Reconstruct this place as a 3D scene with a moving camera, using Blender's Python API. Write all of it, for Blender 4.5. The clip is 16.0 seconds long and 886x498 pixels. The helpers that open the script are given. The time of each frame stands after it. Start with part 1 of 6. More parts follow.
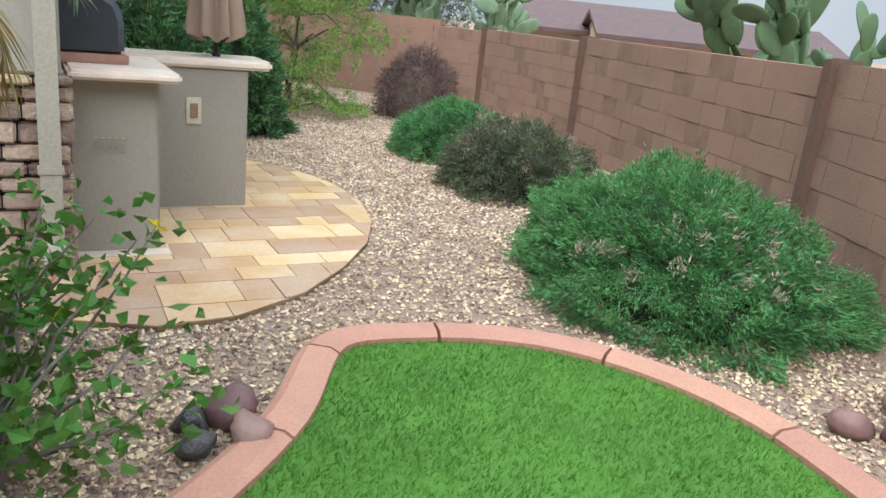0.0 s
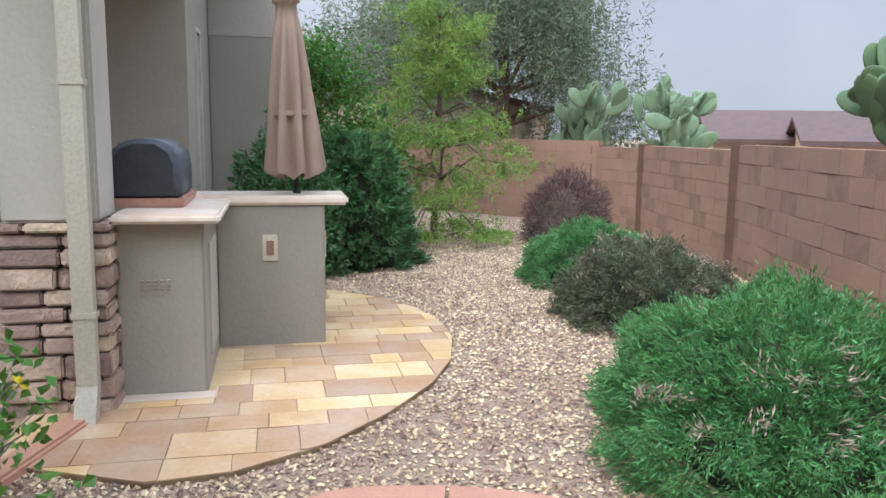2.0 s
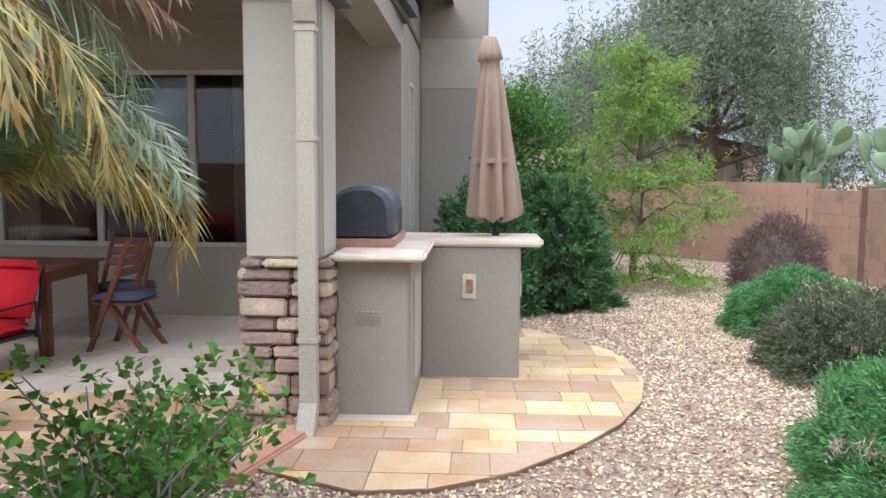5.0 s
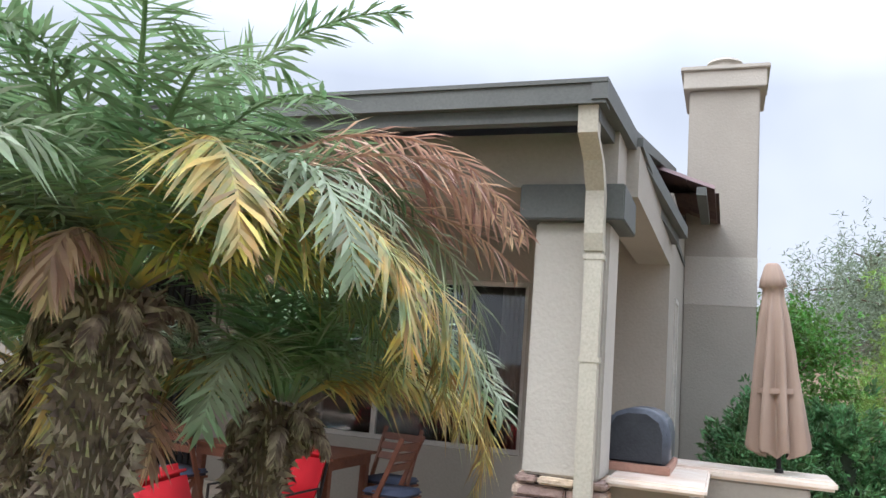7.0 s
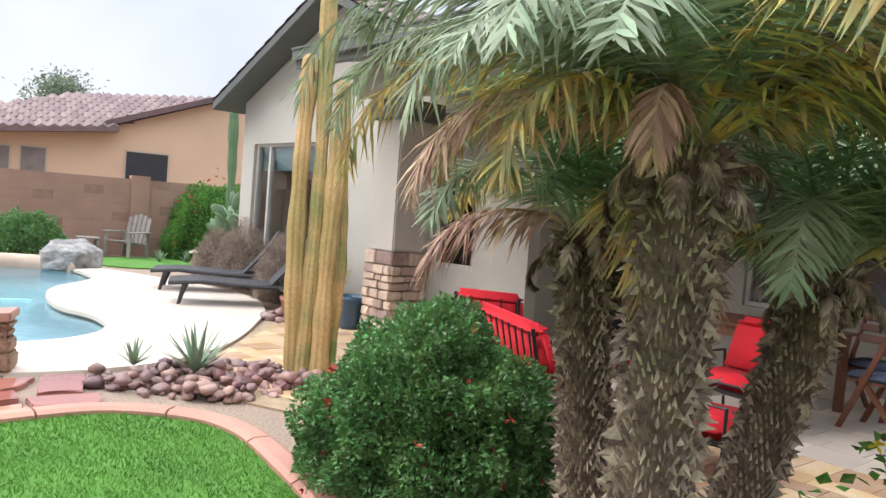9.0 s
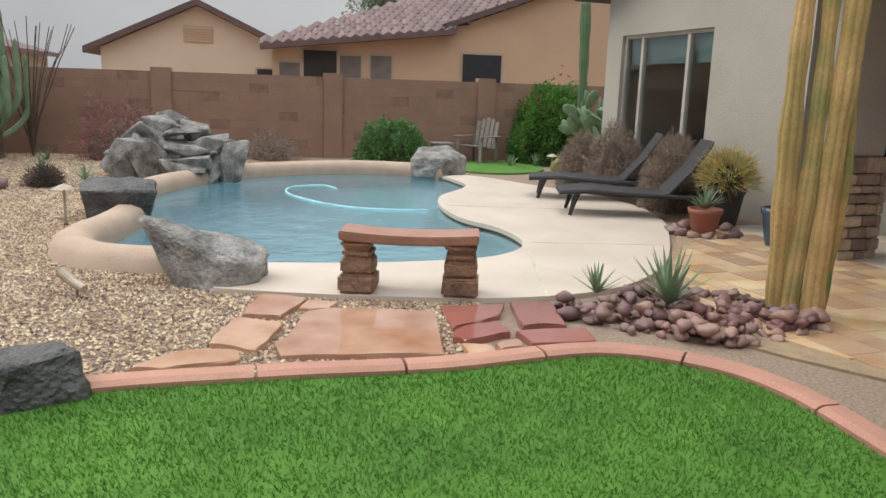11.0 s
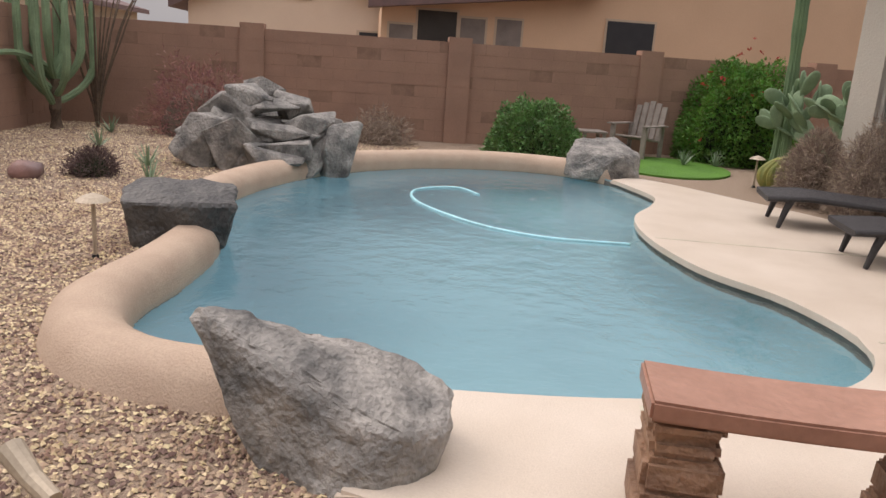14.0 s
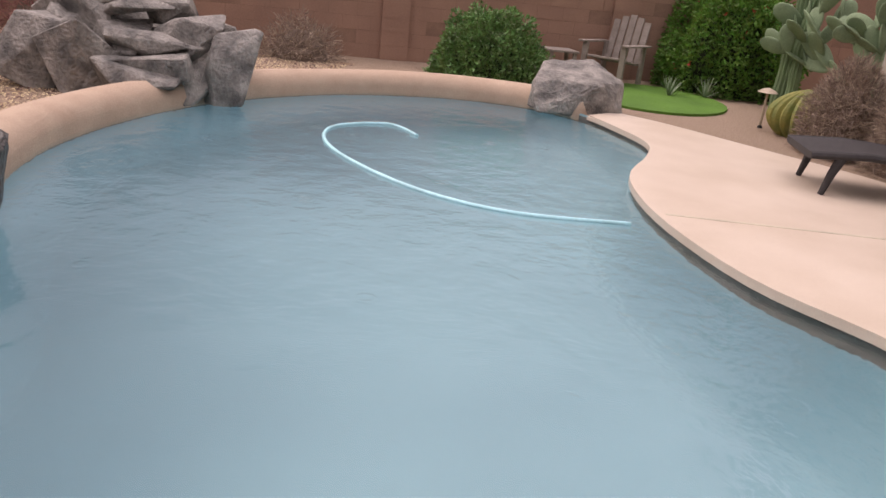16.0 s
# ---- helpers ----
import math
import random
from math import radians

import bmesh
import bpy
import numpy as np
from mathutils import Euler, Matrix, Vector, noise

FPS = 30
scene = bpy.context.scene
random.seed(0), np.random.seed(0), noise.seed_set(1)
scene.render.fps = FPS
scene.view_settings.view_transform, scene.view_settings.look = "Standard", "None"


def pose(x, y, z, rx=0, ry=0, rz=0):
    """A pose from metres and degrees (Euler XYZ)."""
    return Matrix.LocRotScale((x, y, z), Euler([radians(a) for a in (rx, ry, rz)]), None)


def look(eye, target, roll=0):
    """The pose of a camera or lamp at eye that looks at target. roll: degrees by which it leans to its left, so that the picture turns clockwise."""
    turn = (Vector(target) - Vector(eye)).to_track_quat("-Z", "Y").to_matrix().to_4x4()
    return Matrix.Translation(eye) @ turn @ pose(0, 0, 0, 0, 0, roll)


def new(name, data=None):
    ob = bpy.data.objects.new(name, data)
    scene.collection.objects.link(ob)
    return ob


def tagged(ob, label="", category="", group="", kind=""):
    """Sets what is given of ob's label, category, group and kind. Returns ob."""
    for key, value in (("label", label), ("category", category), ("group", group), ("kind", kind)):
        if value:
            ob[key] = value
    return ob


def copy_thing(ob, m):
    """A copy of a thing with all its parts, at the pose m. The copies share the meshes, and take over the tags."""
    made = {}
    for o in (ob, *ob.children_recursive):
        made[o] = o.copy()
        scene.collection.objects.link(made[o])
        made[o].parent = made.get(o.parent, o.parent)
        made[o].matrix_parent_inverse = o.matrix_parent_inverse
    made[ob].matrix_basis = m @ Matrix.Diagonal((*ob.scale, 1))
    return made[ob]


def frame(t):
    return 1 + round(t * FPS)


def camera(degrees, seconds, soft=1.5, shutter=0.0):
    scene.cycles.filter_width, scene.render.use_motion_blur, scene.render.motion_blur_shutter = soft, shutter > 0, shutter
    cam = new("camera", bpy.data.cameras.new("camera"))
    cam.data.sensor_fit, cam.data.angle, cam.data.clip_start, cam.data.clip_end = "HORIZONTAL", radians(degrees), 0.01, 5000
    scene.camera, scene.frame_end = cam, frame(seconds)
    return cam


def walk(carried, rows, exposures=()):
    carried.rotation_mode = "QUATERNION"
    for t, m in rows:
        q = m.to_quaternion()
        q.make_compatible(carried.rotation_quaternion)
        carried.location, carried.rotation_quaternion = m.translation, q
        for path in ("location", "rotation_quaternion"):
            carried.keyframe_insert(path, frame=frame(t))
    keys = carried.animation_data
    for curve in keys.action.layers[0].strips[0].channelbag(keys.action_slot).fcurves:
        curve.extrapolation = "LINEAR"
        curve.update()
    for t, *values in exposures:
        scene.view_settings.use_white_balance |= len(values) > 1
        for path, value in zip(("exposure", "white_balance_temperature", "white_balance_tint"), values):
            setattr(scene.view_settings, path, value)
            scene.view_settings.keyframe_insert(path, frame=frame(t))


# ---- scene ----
cam = camera(59.8, 16.0)
METRES, EYE, TILT, LEAN, TURN = 9.7, 1.5, 0.0, 0.0, 0.0
ROWS = [
    (0.0, 0.0, 0.0, 0.0, 1.73, -16.88, -5.72),
    (0.5, 0.0202, 0.0181, -0.0002, 6.68, -15.04, -3.57),
    (1.0, 0.0418, 0.0476, 0.0011, 7.09, -10.85, -2.26),
    (1.5, 0.0619, 0.0707, -0.0021, 13.8, -6.36, -5.76),
    (2.0, 0.0831, 0.0657, -0.0013, 16.67, -8.46, -0.78),
    (2.5, 0.1073, 0.0521, -0.0011, 14.82, -10.59, -1.08),
    (3.0, 0.1188, 0.0531, 0.0011, 14.74, -7.27, 1.71),
    (5.5, 0.0947, 0.0391, 0.0023, 36.06, -4.53, -1.58),
    (6.0, 0.0944, 0.0318, 0.006, 39.49, -0.51, -2.93),
    (6.5, 0.0931, 0.0226, 0.0103, 42.88, 4.94, -4.67),
    (7.0, 0.0889, 0.0156, 0.0122, 49.04, 8.56, -4.48),
    (7.5, 0.0829, 0.0076, 0.0104, 57.68, 6.81, -4.45),
    (8.0, 0.0776, 0.001, 0.0082, 65.48, 3.68, -3.47),
    (8.5, 0.075, -0.0075, 0.0059, 71.61, 0.25, -3.47),
    (9.0, 0.0639, -0.0233, 0.0015, 79.0, -2.69, -4.54),
    (9.5, 0.0374, -0.055, -0.0009, 89.32, -7.88, -4.31),
    (10.0, 0.0173, -0.0918, -0.0017, 98.57, -11.42, -2.74),
    (12.5, -0.1629, -0.2742, 0.0059, 100.5, -12.21, -1.16),
    (13.0, -0.2233, -0.3008, 0.0002, 102.55, -17.12, -2.25),
    (13.5, -0.2846, -0.3193, -0.0007, 104.21, -15.03, -4.13),
    (14.0, -0.3447, -0.3431, -0.0068, 105.89, -13.89, -3.8),
    (14.5, -0.4069, -0.3584, -0.0109, 108.78, -12.81, -2.66),
    (15.0, -0.4684, -0.3723, -0.014, 107.81, -12.23, -2.65),
    (15.5, -0.5291, -0.3782, -0.0186, 105.12, -15.06, -6.1),
    (16.0, -0.5694, -0.3849, -0.0218, 102.47, -19.89, -5.68),
]
EXPOSURES = [(0.0, 0.5, 6000, 8), (1.0, 0.52, 5880, 11), (3.0, 0.56, 5880, 12), (5.5, 0.83, 5950, 13), (7.0, 0.88, 5950, 13), (8.5, 1.0, 6100, 15), (9.0, 0.92, 6200, 13), (9.5, 0.68, 6400, 11), (10.0, 0.4, 6650, 11), (12.5, -0.1, 6650, 10), (14.0, -0.12, 7150, 20), (14.5, -0.1, 8000, 33), (15.5, -0.08, 8100, 39), (16.0, -0.1, 7550, 33)]
walk(cam, [(t, pose(0, 0, EYE, TILT, LEAN, TURN) @ pose(METRES * x, METRES * y, METRES * z, 90 + pitch, roll, yaw)) for t, x, y, z, yaw, pitch, roll in ROWS], EXPOSURES)

# ---- world and light: an overcast day ----
world = bpy.data.worlds.new("sky")
scene.world = world
world.use_nodes = True
wn, wl = world.node_tree.nodes, world.node_tree.links
bg = wn["Background"]
sky = wn.new("ShaderNodeTexSky")
sky.sky_type, sky.sun_disc = "NISHITA", False
sky.sun_elevation, sky.sun_rotation = radians(42), radians(191)
sky.dust_density = 4.0
cool = wn.new("ShaderNodeMix"); cool.data_type = "RGBA"
cool.inputs["Factor"].default_value = 0.9
cl = wn.new("ShaderNodeTexNoise"); cl.inputs["Scale"].default_value = 2.2; cl.inputs["Detail"].default_value = 4
ramp = wn.new("ShaderNodeValToRGB")
ramp.color_ramp.elements[0].position, ramp.color_ramp.elements[0].color = 0.3, (4.9, 5.3, 5.9, 1)
ramp.color_ramp.elements[1].position, ramp.color_ramp.elements[1].color = 0.7, (7.6, 7.8, 8.0, 1)
wl.new(cl.outputs["Fac"], ramp.inputs["Fac"])
wl.new(sky.outputs["Color"], cool.inputs["A"])
up = wn.new("ShaderNodeTexCoord"); sep = wn.new("ShaderNodeSeparateXYZ")
wl.new(up.outputs["Generated"], sep.inputs["Vector"])
zen = wn.new("ShaderNodeMapRange"); zen.inputs["From Min"].default_value = 0.35; zen.inputs["To Min"].default_value = 0.71; zen.inputs["To Max"].default_value = 3.7
wl.new(sep.outputs["Z"], zen.inputs["Value"])
lum = wn.new("ShaderNodeVectorMath"); lum.operation = "SCALE"
wl.new(ramp.outputs["Color"], lum.inputs[0]); wl.new(zen.outputs["Result"], lum.inputs["Scale"])
wl.new(lum.outputs["Vector"], cool.inputs["B"])
wl.new(cool.outputs["Result"], bg.inputs["Color"])
bg.inputs["Strength"].default_value = 0.105

sun = new("sun", bpy.data.lights.new("sun", "SUN"))
sun.data.energy, sun.data.angle, sun.data.color = 1.4, radians(35), (1.0, 0.96, 0.9)
sun.matrix_world = look((-2, -10, 9.2), (0, 0, 0))

# ---- materials ----
def mat(name, a, b=None, scale=8.0, rough=0.8, bump=0.2, fine=60.0, metal=0.0, vary=0.0, island=0.0, spec=0.4, stain=0.25, dist=0.01, translucent=0.0):
    """A procedural surface: two colours mixed by coarse and fine noise, with fine relief; vary: by object, island: by loose piece."""
    m = bpy.data.materials.new(name)
    m.use_nodes = True
    n, l = m.node_tree.nodes, m.node_tree.links
    p = n["Principled BSDF"]
    b = b or tuple(c * 0.75 for c in a)
    co = n.new("ShaderNodeTexCoord")
    geo = n.new("ShaderNodeNewGeometry")
    big = n.new("ShaderNodeTexNoise"); big.inputs["Scale"].default_value = scale; big.inputs["Detail"].default_value = 5
    small = n.new("ShaderNodeTexNoise"); small.inputs["Scale"].default_value = fine; small.inputs["Detail"].default_value = 3
    for t in (big, small):
        l.new(geo.outputs["Position"], t.inputs["Vector"])
    mix = n.new("ShaderNodeMix"); mix.data_type = "RGBA"
    mix.inputs["A"].default_value, mix.inputs["B"].default_value = (*a, 1), (*b, 1)
    sharpen = n.new("ShaderNodeMapRange")
    sharpen.inputs["From Min"].default_value, sharpen.inputs["From Max"].default_value = 0.32, 0.68
    l.new(big.outputs["Fac"], sharpen.inputs["Value"])
    l.new(sharpen.outputs["Result"], mix.inputs["Factor"])
    out = mix.outputs["Result"]
    hsv = n.new("ShaderNodeHueSaturation")
    l.new(out, hsv.inputs["Color"])
    val = n.new("ShaderNodeMapRange")
    val.inputs["To Min"].default_value, val.inputs["To Max"].default_value = 1 - stain, 1 + stain
    l.new(small.outputs["Fac"], val.inputs["Value"])
    last = val.outputs["Result"]
    for amount, src in ((vary, "object"), (island, "island")):
        if amount:
            if src == "object":
                r = n.new("ShaderNodeObjectInfo").outputs["Random"]
            else:
                r = geo.outputs["Random Per Island"]
            mr = n.new("ShaderNodeMapRange")
            mr.inputs["To Min"].default_value, mr.inputs["To Max"].default_value = 1 - amount, 1 + amount
            l.new(r, mr.inputs["Value"])
            mul = n.new("ShaderNodeMath"); mul.operation = "MULTIPLY"
            l.new(last, mul.inputs[0]); l.new(mr.outputs["Result"], mul.inputs[1])
            last = mul.outputs["Value"]
            hm = n.new("ShaderNodeMapRange")
            hm.inputs["To Min"].default_value, hm.inputs["To Max"].default_value = 0.5 - amount * 0.06, 0.5 + amount * 0.06
            l.new(r, hm.inputs["Value"]); l.new(hm.outputs["Result"], hsv.inputs["Hue"])
    l.new(last, hsv.inputs["Value"])
    l.new(hsv.outputs["Color"], p.inputs["Base Color"])
    p.inputs["Roughness"].default_value, p.inputs["Metallic"].default_value = rough, metal
    p.inputs["Specular IOR Level"].default_value = spec
    if bump:
        bp = n.new("ShaderNodeBump"); bp.inputs["Strength"].default_value = bump; bp.inputs["Distance"].default_value = dist
        l.new(small.outputs["Fac"], bp.inputs["Height"]); l.new(bp.outputs["Normal"], p.inputs["Normal"])
    if translucent:
        tr = n.new("ShaderNodeBsdfTranslucent"); l.new(hsv.outputs["Color"], tr.inputs["Color"])
        sh = n.new("ShaderNodeMixShader"); sh.inputs["Fac"].default_value = translucent
        l.new(p.outputs["BSDF"], sh.inputs[1]); l.new(tr.outputs["BSDF"], sh.inputs[2])
        l.new(sh.outputs["Shader"], n["Material Output"].inputs["Surface"])
    return m

def pool_glass(name, color, rough, ripple, ior=1.33):
    """Clear glass or water; ripple: broad swell, fine chop and the rings of raindrops."""
    m = bpy.data.materials.new(name); m.use_nodes = True
    n, l = m.node_tree.nodes, m.node_tree.links
    p = n["Principled BSDF"]
    p.inputs["Base Color"].default_value = (*color, 1)
    p.inputs["Transmission Weight"].default_value = 1.0
    p.inputs["Roughness"].default_value, p.inputs["IOR"].default_value = rough, ior
    if ripple:
        g = n.new("ShaderNodeNewGeometry")
        def math_node(op, a, b):
            q = n.new("ShaderNodeMath"); q.operation = op
            for k, x in enumerate((a, b)):
                if isinstance(x, (int, float)):
                    q.inputs[k].default_value = x
                else:
                    l.new(x, q.inputs[k])
            return q.outputs["Value"]
        total = 0.0
        for scale, amount in ((1.3, 1.6), (6.0, 0.8), (26.0, 0.22)):
            t = n.new("ShaderNodeTexNoise"); t.inputs["Scale"].default_value = scale; t.inputs["Detail"].default_value = 2
            l.new(g.outputs["Position"], t.inputs["Vector"])
            total = math_node("ADD", total, math_node("MULTIPLY", t.outputs["Fac"], amount))
        drop = n.new("ShaderNodeTexVoronoi"); drop.inputs["Scale"].default_value = 2.6
        l.new(g.outputs["Position"], drop.inputs["Vector"])
        d = drop.outputs["Distance"]
        fade = math_node("MAXIMUM", math_node("SUBTRACT", 1.0, math_node("MULTIPLY", d, 4.2)), 0.0)
        ring = math_node("MULTIPLY", math_node("SINE", math_node("MULTIPLY", d, 75.0), 0.0), fade)
        total = math_node("ADD", total, math_node("MULTIPLY", ring, 0.16))
        b = n.new("ShaderNodeBump"); b.inputs["Strength"].default_value = ripple; b.inputs["Distance"].default_value = 0.02
        l.new(total, b.inputs["Height"]); l.new(b.outputs["Normal"], p.inputs["Normal"])
    return m

M = {}
M["gravel"] = mat("gravel_bed", (0.42, 0.32, 0.235), (0.26, 0.19, 0.14), 45, 0.9, 0.9, 120, stain=0.5, dist=0.02)
M["pebble"] = mat("gravel_stone", (0.51, 0.39, 0.285), (0.37, 0.25, 0.17), 3, 0.75, 0.1, 90, island=0.72, stain=0.15)
M["turf"] = mat("artificial_turf", (0.092, 0.235, 0.028), (0.06, 0.165, 0.02), 1.6, 0.85, 0.6, 150, stain=0.35, dist=0.02)
M["blade"] = mat("turf_blade", (0.11, 0.265, 0.03), (0.065, 0.175, 0.022), 2.6, 0.8, 0, 20, island=0.06, translucent=0.25)
M["curb"] = mat("pink_concrete", (0.46, 0.24, 0.17), (0.40, 0.21, 0.15), 5, 0.75, 0.25, 90, vary=0.08)
M["travertine"] = mat("travertine", (0.57, 0.43, 0.295), (0.52, 0.33, 0.165), 3.2, 0.26, 0.12, 40, vary=0.26, stain=0.14)
M["grout"] = mat("grout", (0.35, 0.26, 0.16), None, 10, 0.9, 0.3)
M["stucco"] = mat("grey_stucco", (0.335, 0.308, 0.262), (0.295, 0.272, 0.232), 1.1, 0.9, 0.35, 38, stain=0.08, dist=0.012)
M["stucco_light"] = mat("light_stucco", (0.44, 0.41, 0.355), (0.39, 0.363, 0.315), 1.1, 0.9, 0.4, 38, stain=0.08, dist=0.012)
M["ceiling"] = mat("porch_ceiling_paint", (0.30, 0.26, 0.21), None, 2, 0.9, 0.3)
M["fascia"] = mat("grey_fascia", (0.105, 0.11, 0.10), (0.09, 0.095, 0.088), 3, 0.6, 0.1)
M["spout"] = mat("painted_downspout", (0.45, 0.42, 0.34), (0.42, 0.385, 0.31), 3, 0.5, 0.05)
M["ledge"] = mat("ledge_stone", (0.50, 0.38, 0.30), (0.33, 0.245, 0.20), 6, 0.85, 0.8, 35, vary=0.4, stain=0.25, dist=0.02)
M["mortar"] = mat("mortar", (0.13, 0.105, 0.085), None, 10, 0.95, 0.5)
M["block"] = mat("concrete_block", (0.335, 0.205, 0.148), (0.29, 0.178, 0.13), 2.5, 0.92, 0.5, 70, vary=0.025, stain=0.2)
M["joint"] = mat("block_joint", (0.29, 0.18, 0.13), None, 6, 0.95, 0.4)
M["pier"] = mat("dark_pier", (0.17, 0.10, 0.072), (0.13, 0.078, 0.058), 4, 0.92, 0.5, 60)
M["porchstone"] = mat("pale_porch_paver", (0.62, 0.55, 0.47), (0.52, 0.44, 0.35), 1.8, 0.33, 0.12, 40, vary=0.1, stain=0.12)
M["palecactus"] = mat("pale_cactus_skin", (0.22, 0.32, 0.19), (0.15, 0.225, 0.13), 4, 0.7, 0.3, 50)
M["deck"] = mat("cool_deck", (0.64, 0.555, 0.465), (0.55, 0.465, 0.375), 1.5, 0.45, 0.3, 120, stain=0.1)
M["rim"] = mat("tan_pool_rim", (0.48, 0.365, 0.275), (0.42, 0.31, 0.23), 4, 0.8, 0.7, 90, stain=0.2)
M["plaster"] = mat("pool_plaster", (0.26, 0.465, 0.525), (0.21, 0.385, 0.445), 0.5, 0.7, 0.1, 20, stain=0.06)
M["water"] = pool_glass("pool_water", (0.86, 0.94, 0.96), 0.02, 0.6)
# dark grey for the shadow beneath the deck edge, painted as a colour
M["band"] = mat("waterline_shade", (0.17, 0.165, 0.15), None, 6, 0.7, 0.3)
M["glass"] = pool_glass("window_glass", (0.75, 0.8, 0.8), 0.0, 0, 1.5)
# near-black, so that the gloom of an unlit room lies in the colour
M["room"] = mat("room_shade", (0.05, 0.047, 0.043), None, 2, 0.9, 0)
M["screen"] = mat("sun_screen", (0.035, 0.036, 0.04), (0.028, 0.03, 0.034), 3, 0.45, 0.2, 200)
M["curtain"] = mat("curtain_cloth", (0.22, 0.19, 0.17), None, 3, 0.9, 0.1)
M["blind"] = mat("teal_roller_blind", (0.10, 0.2, 0.2), None, 3, 0.7, 0.1)
M["frame"] = mat("window_frame", (0.55, 0.52, 0.46), None, 3, 0.5, 0.05)
M["tile"] = mat("roof_tile", (0.165, 0.105, 0.096), (0.12, 0.083, 0.08), 3, 0.7, 0.4, 30, vary=0.2, island=0.25)
M["peach"] = mat("peach_stucco", (0.62, 0.43, 0.29), (0.57, 0.39, 0.26), 0.8, 0.9, 0.5, 40, stain=0.06)
M["cream"] = mat("cream_stucco", (0.66, 0.53, 0.41), (0.61, 0.48, 0.37), 0.8, 0.9, 0.5, 40, stain=0.06)
M["beige"] = mat("beige_stucco", (0.50, 0.40, 0.30), (0.46, 0.37, 0.28), 0.8, 0.9, 0.5, 40, stain=0.06)
M["boulder"] = mat("granite_boulder", (0.35, 0.33, 0.30), (0.10, 0.10, 0.096), 5, 0.7, 0.9, 32, stain=0.45, dist=0.03)
M["darkrock"] = mat("dark_basalt", (0.05, 0.05, 0.05), (0.105, 0.102, 0.096), 4, 0.5, 0.9, 28, stain=0.4, dist=0.03)
M["redrock"] = mat("red_river_rock", (0.27, 0.145, 0.12), (0.17, 0.12, 0.115), 3, 0.5, 0.3, 40, vary=0.4, stain=0.2)
M["flag"] = mat("wet_flagstone", (0.56, 0.36, 0.24), (0.38, 0.19, 0.10), 2.6, 0.06, 0.06, 7, vary=0.14, stain=0.16, spec=0.6)
M["flagred"] = mat("red_flagstone", (0.33, 0.12, 0.095), (0.27, 0.10, 0.08), 2.4, 0.1, 0.05, 22, vary=0.12, stain=0.14, spec=0.6)
M["bench"] = mat("bench_sandstone", (0.40, 0.22, 0.16), (0.33, 0.175, 0.125), 5, 0.45, 0.4, 30, stain=0.2)
M["benchleg"] = mat("bench_leg_stone", (0.33, 0.20, 0.125), (0.20, 0.12, 0.08), 6, 0.7, 0.9, 25, stain=0.35, dist=0.03)
M["counter"] = mat("travertine_counter", (0.80, 0.72, 0.63), (0.68, 0.55, 0.45), 5, 0.22, 0.1, 40, stain=0.12)
M["canvas"] = mat("taupe_canvas", (0.37, 0.275, 0.215), (0.335, 0.245, 0.19), 3, 0.9, 0.2, 200, stain=0.08)
M["black"] = mat("black_metal", (0.025, 0.024, 0.024), None, 6, 0.45, 0.05, metal=0.3)
M["cover"] = mat("black_vinyl_cover", (0.022, 0.024, 0.03), (0.04, 0.043, 0.05), 5, 0.5, 0.3, 60)
M["greyvinyl"] = mat("grey_vinyl", (0.10, 0.112, 0.135), None, 5, 0.45, 0.2, 60)
M["plastic"] = mat("cream_plastic", (0.62, 0.58, 0.45), None, 5, 0.4, 0)
M["wicker"] = mat("charcoal_wicker", (0.045, 0.043, 0.046), (0.03, 0.029, 0.031), 30, 0.55, 0.8, 160)
M["red"] = mat("red_cushion", (0.56, 0.012, 0.022), (0.48, 0.01, 0.018), 4, 0.85, 0.2, 150, stain=0.1)
M["wood"] = mat("red_brown_wood", (0.17, 0.065, 0.035), (0.12, 0.045, 0.025), 9, 0.45, 0.2, 50)
M["blue"] = mat("blue_grey_cushion", (0.09, 0.11, 0.17), None, 5, 0.9, 0.2, 120)
M["greywood"] = mat("weathered_wood", (0.30, 0.265, 0.235), (0.22, 0.19, 0.165), 9, 0.8, 0.4, 60)
M["terracotta"] = mat("terracotta", (0.33, 0.12, 0.075), (0.25, 0.10, 0.07), 5, 0.6, 0.2)
M["bluepot"] = mat("blue_glaze", (0.04, 0.08, 0.13), (0.03, 0.06, 0.10), 5, 0.2, 0.05)
M["lampmetal"] = mat("bronze_lamp", (0.46, 0.385, 0.29), None, 6, 0.5, 0.1, metal=0.2)
M["hose"] = mat("white_hose", (0.42, 0.80, 0.88), None, 5, 0.4, 0)
M["bark"] = mat("bark", (0.16, 0.115, 0.08), (0.09, 0.065, 0.048), 12, 0.95, 0.9, 50, stain=0.4)
M["palmbark"] = mat("palm_trunk", (0.20, 0.145, 0.10), (0.10, 0.072, 0.052), 18, 0.95, 0.9, 60, stain=0.5)
M["boot"] = mat("old_leaf_base", (0.50, 0.40, 0.32), (0.14, 0.095, 0.068), 16, 0.9, 0.3, 60, island=0.6)
def leaf(name, a, b, isl=0.35, tr=0.3, sc=4.0, rough=0.5):
    M[name] = mat(name + "_leaf", a, b, sc, rough, 0, 30, island=isl, translucent=tr, stain=0.1)
leaf("palmgreen", (0.27, 0.37, 0.19), (0.13, 0.22, 0.10), 0.4, 0.35)
leaf("palmgrey", (0.42, 0.46, 0.33), (0.20, 0.29, 0.15), 0.4, 0.3)
leaf("palmyellow", (0.72, 0.48, 0.16), (0.27, 0.34, 0.17), 0.5, 0.35, 13)
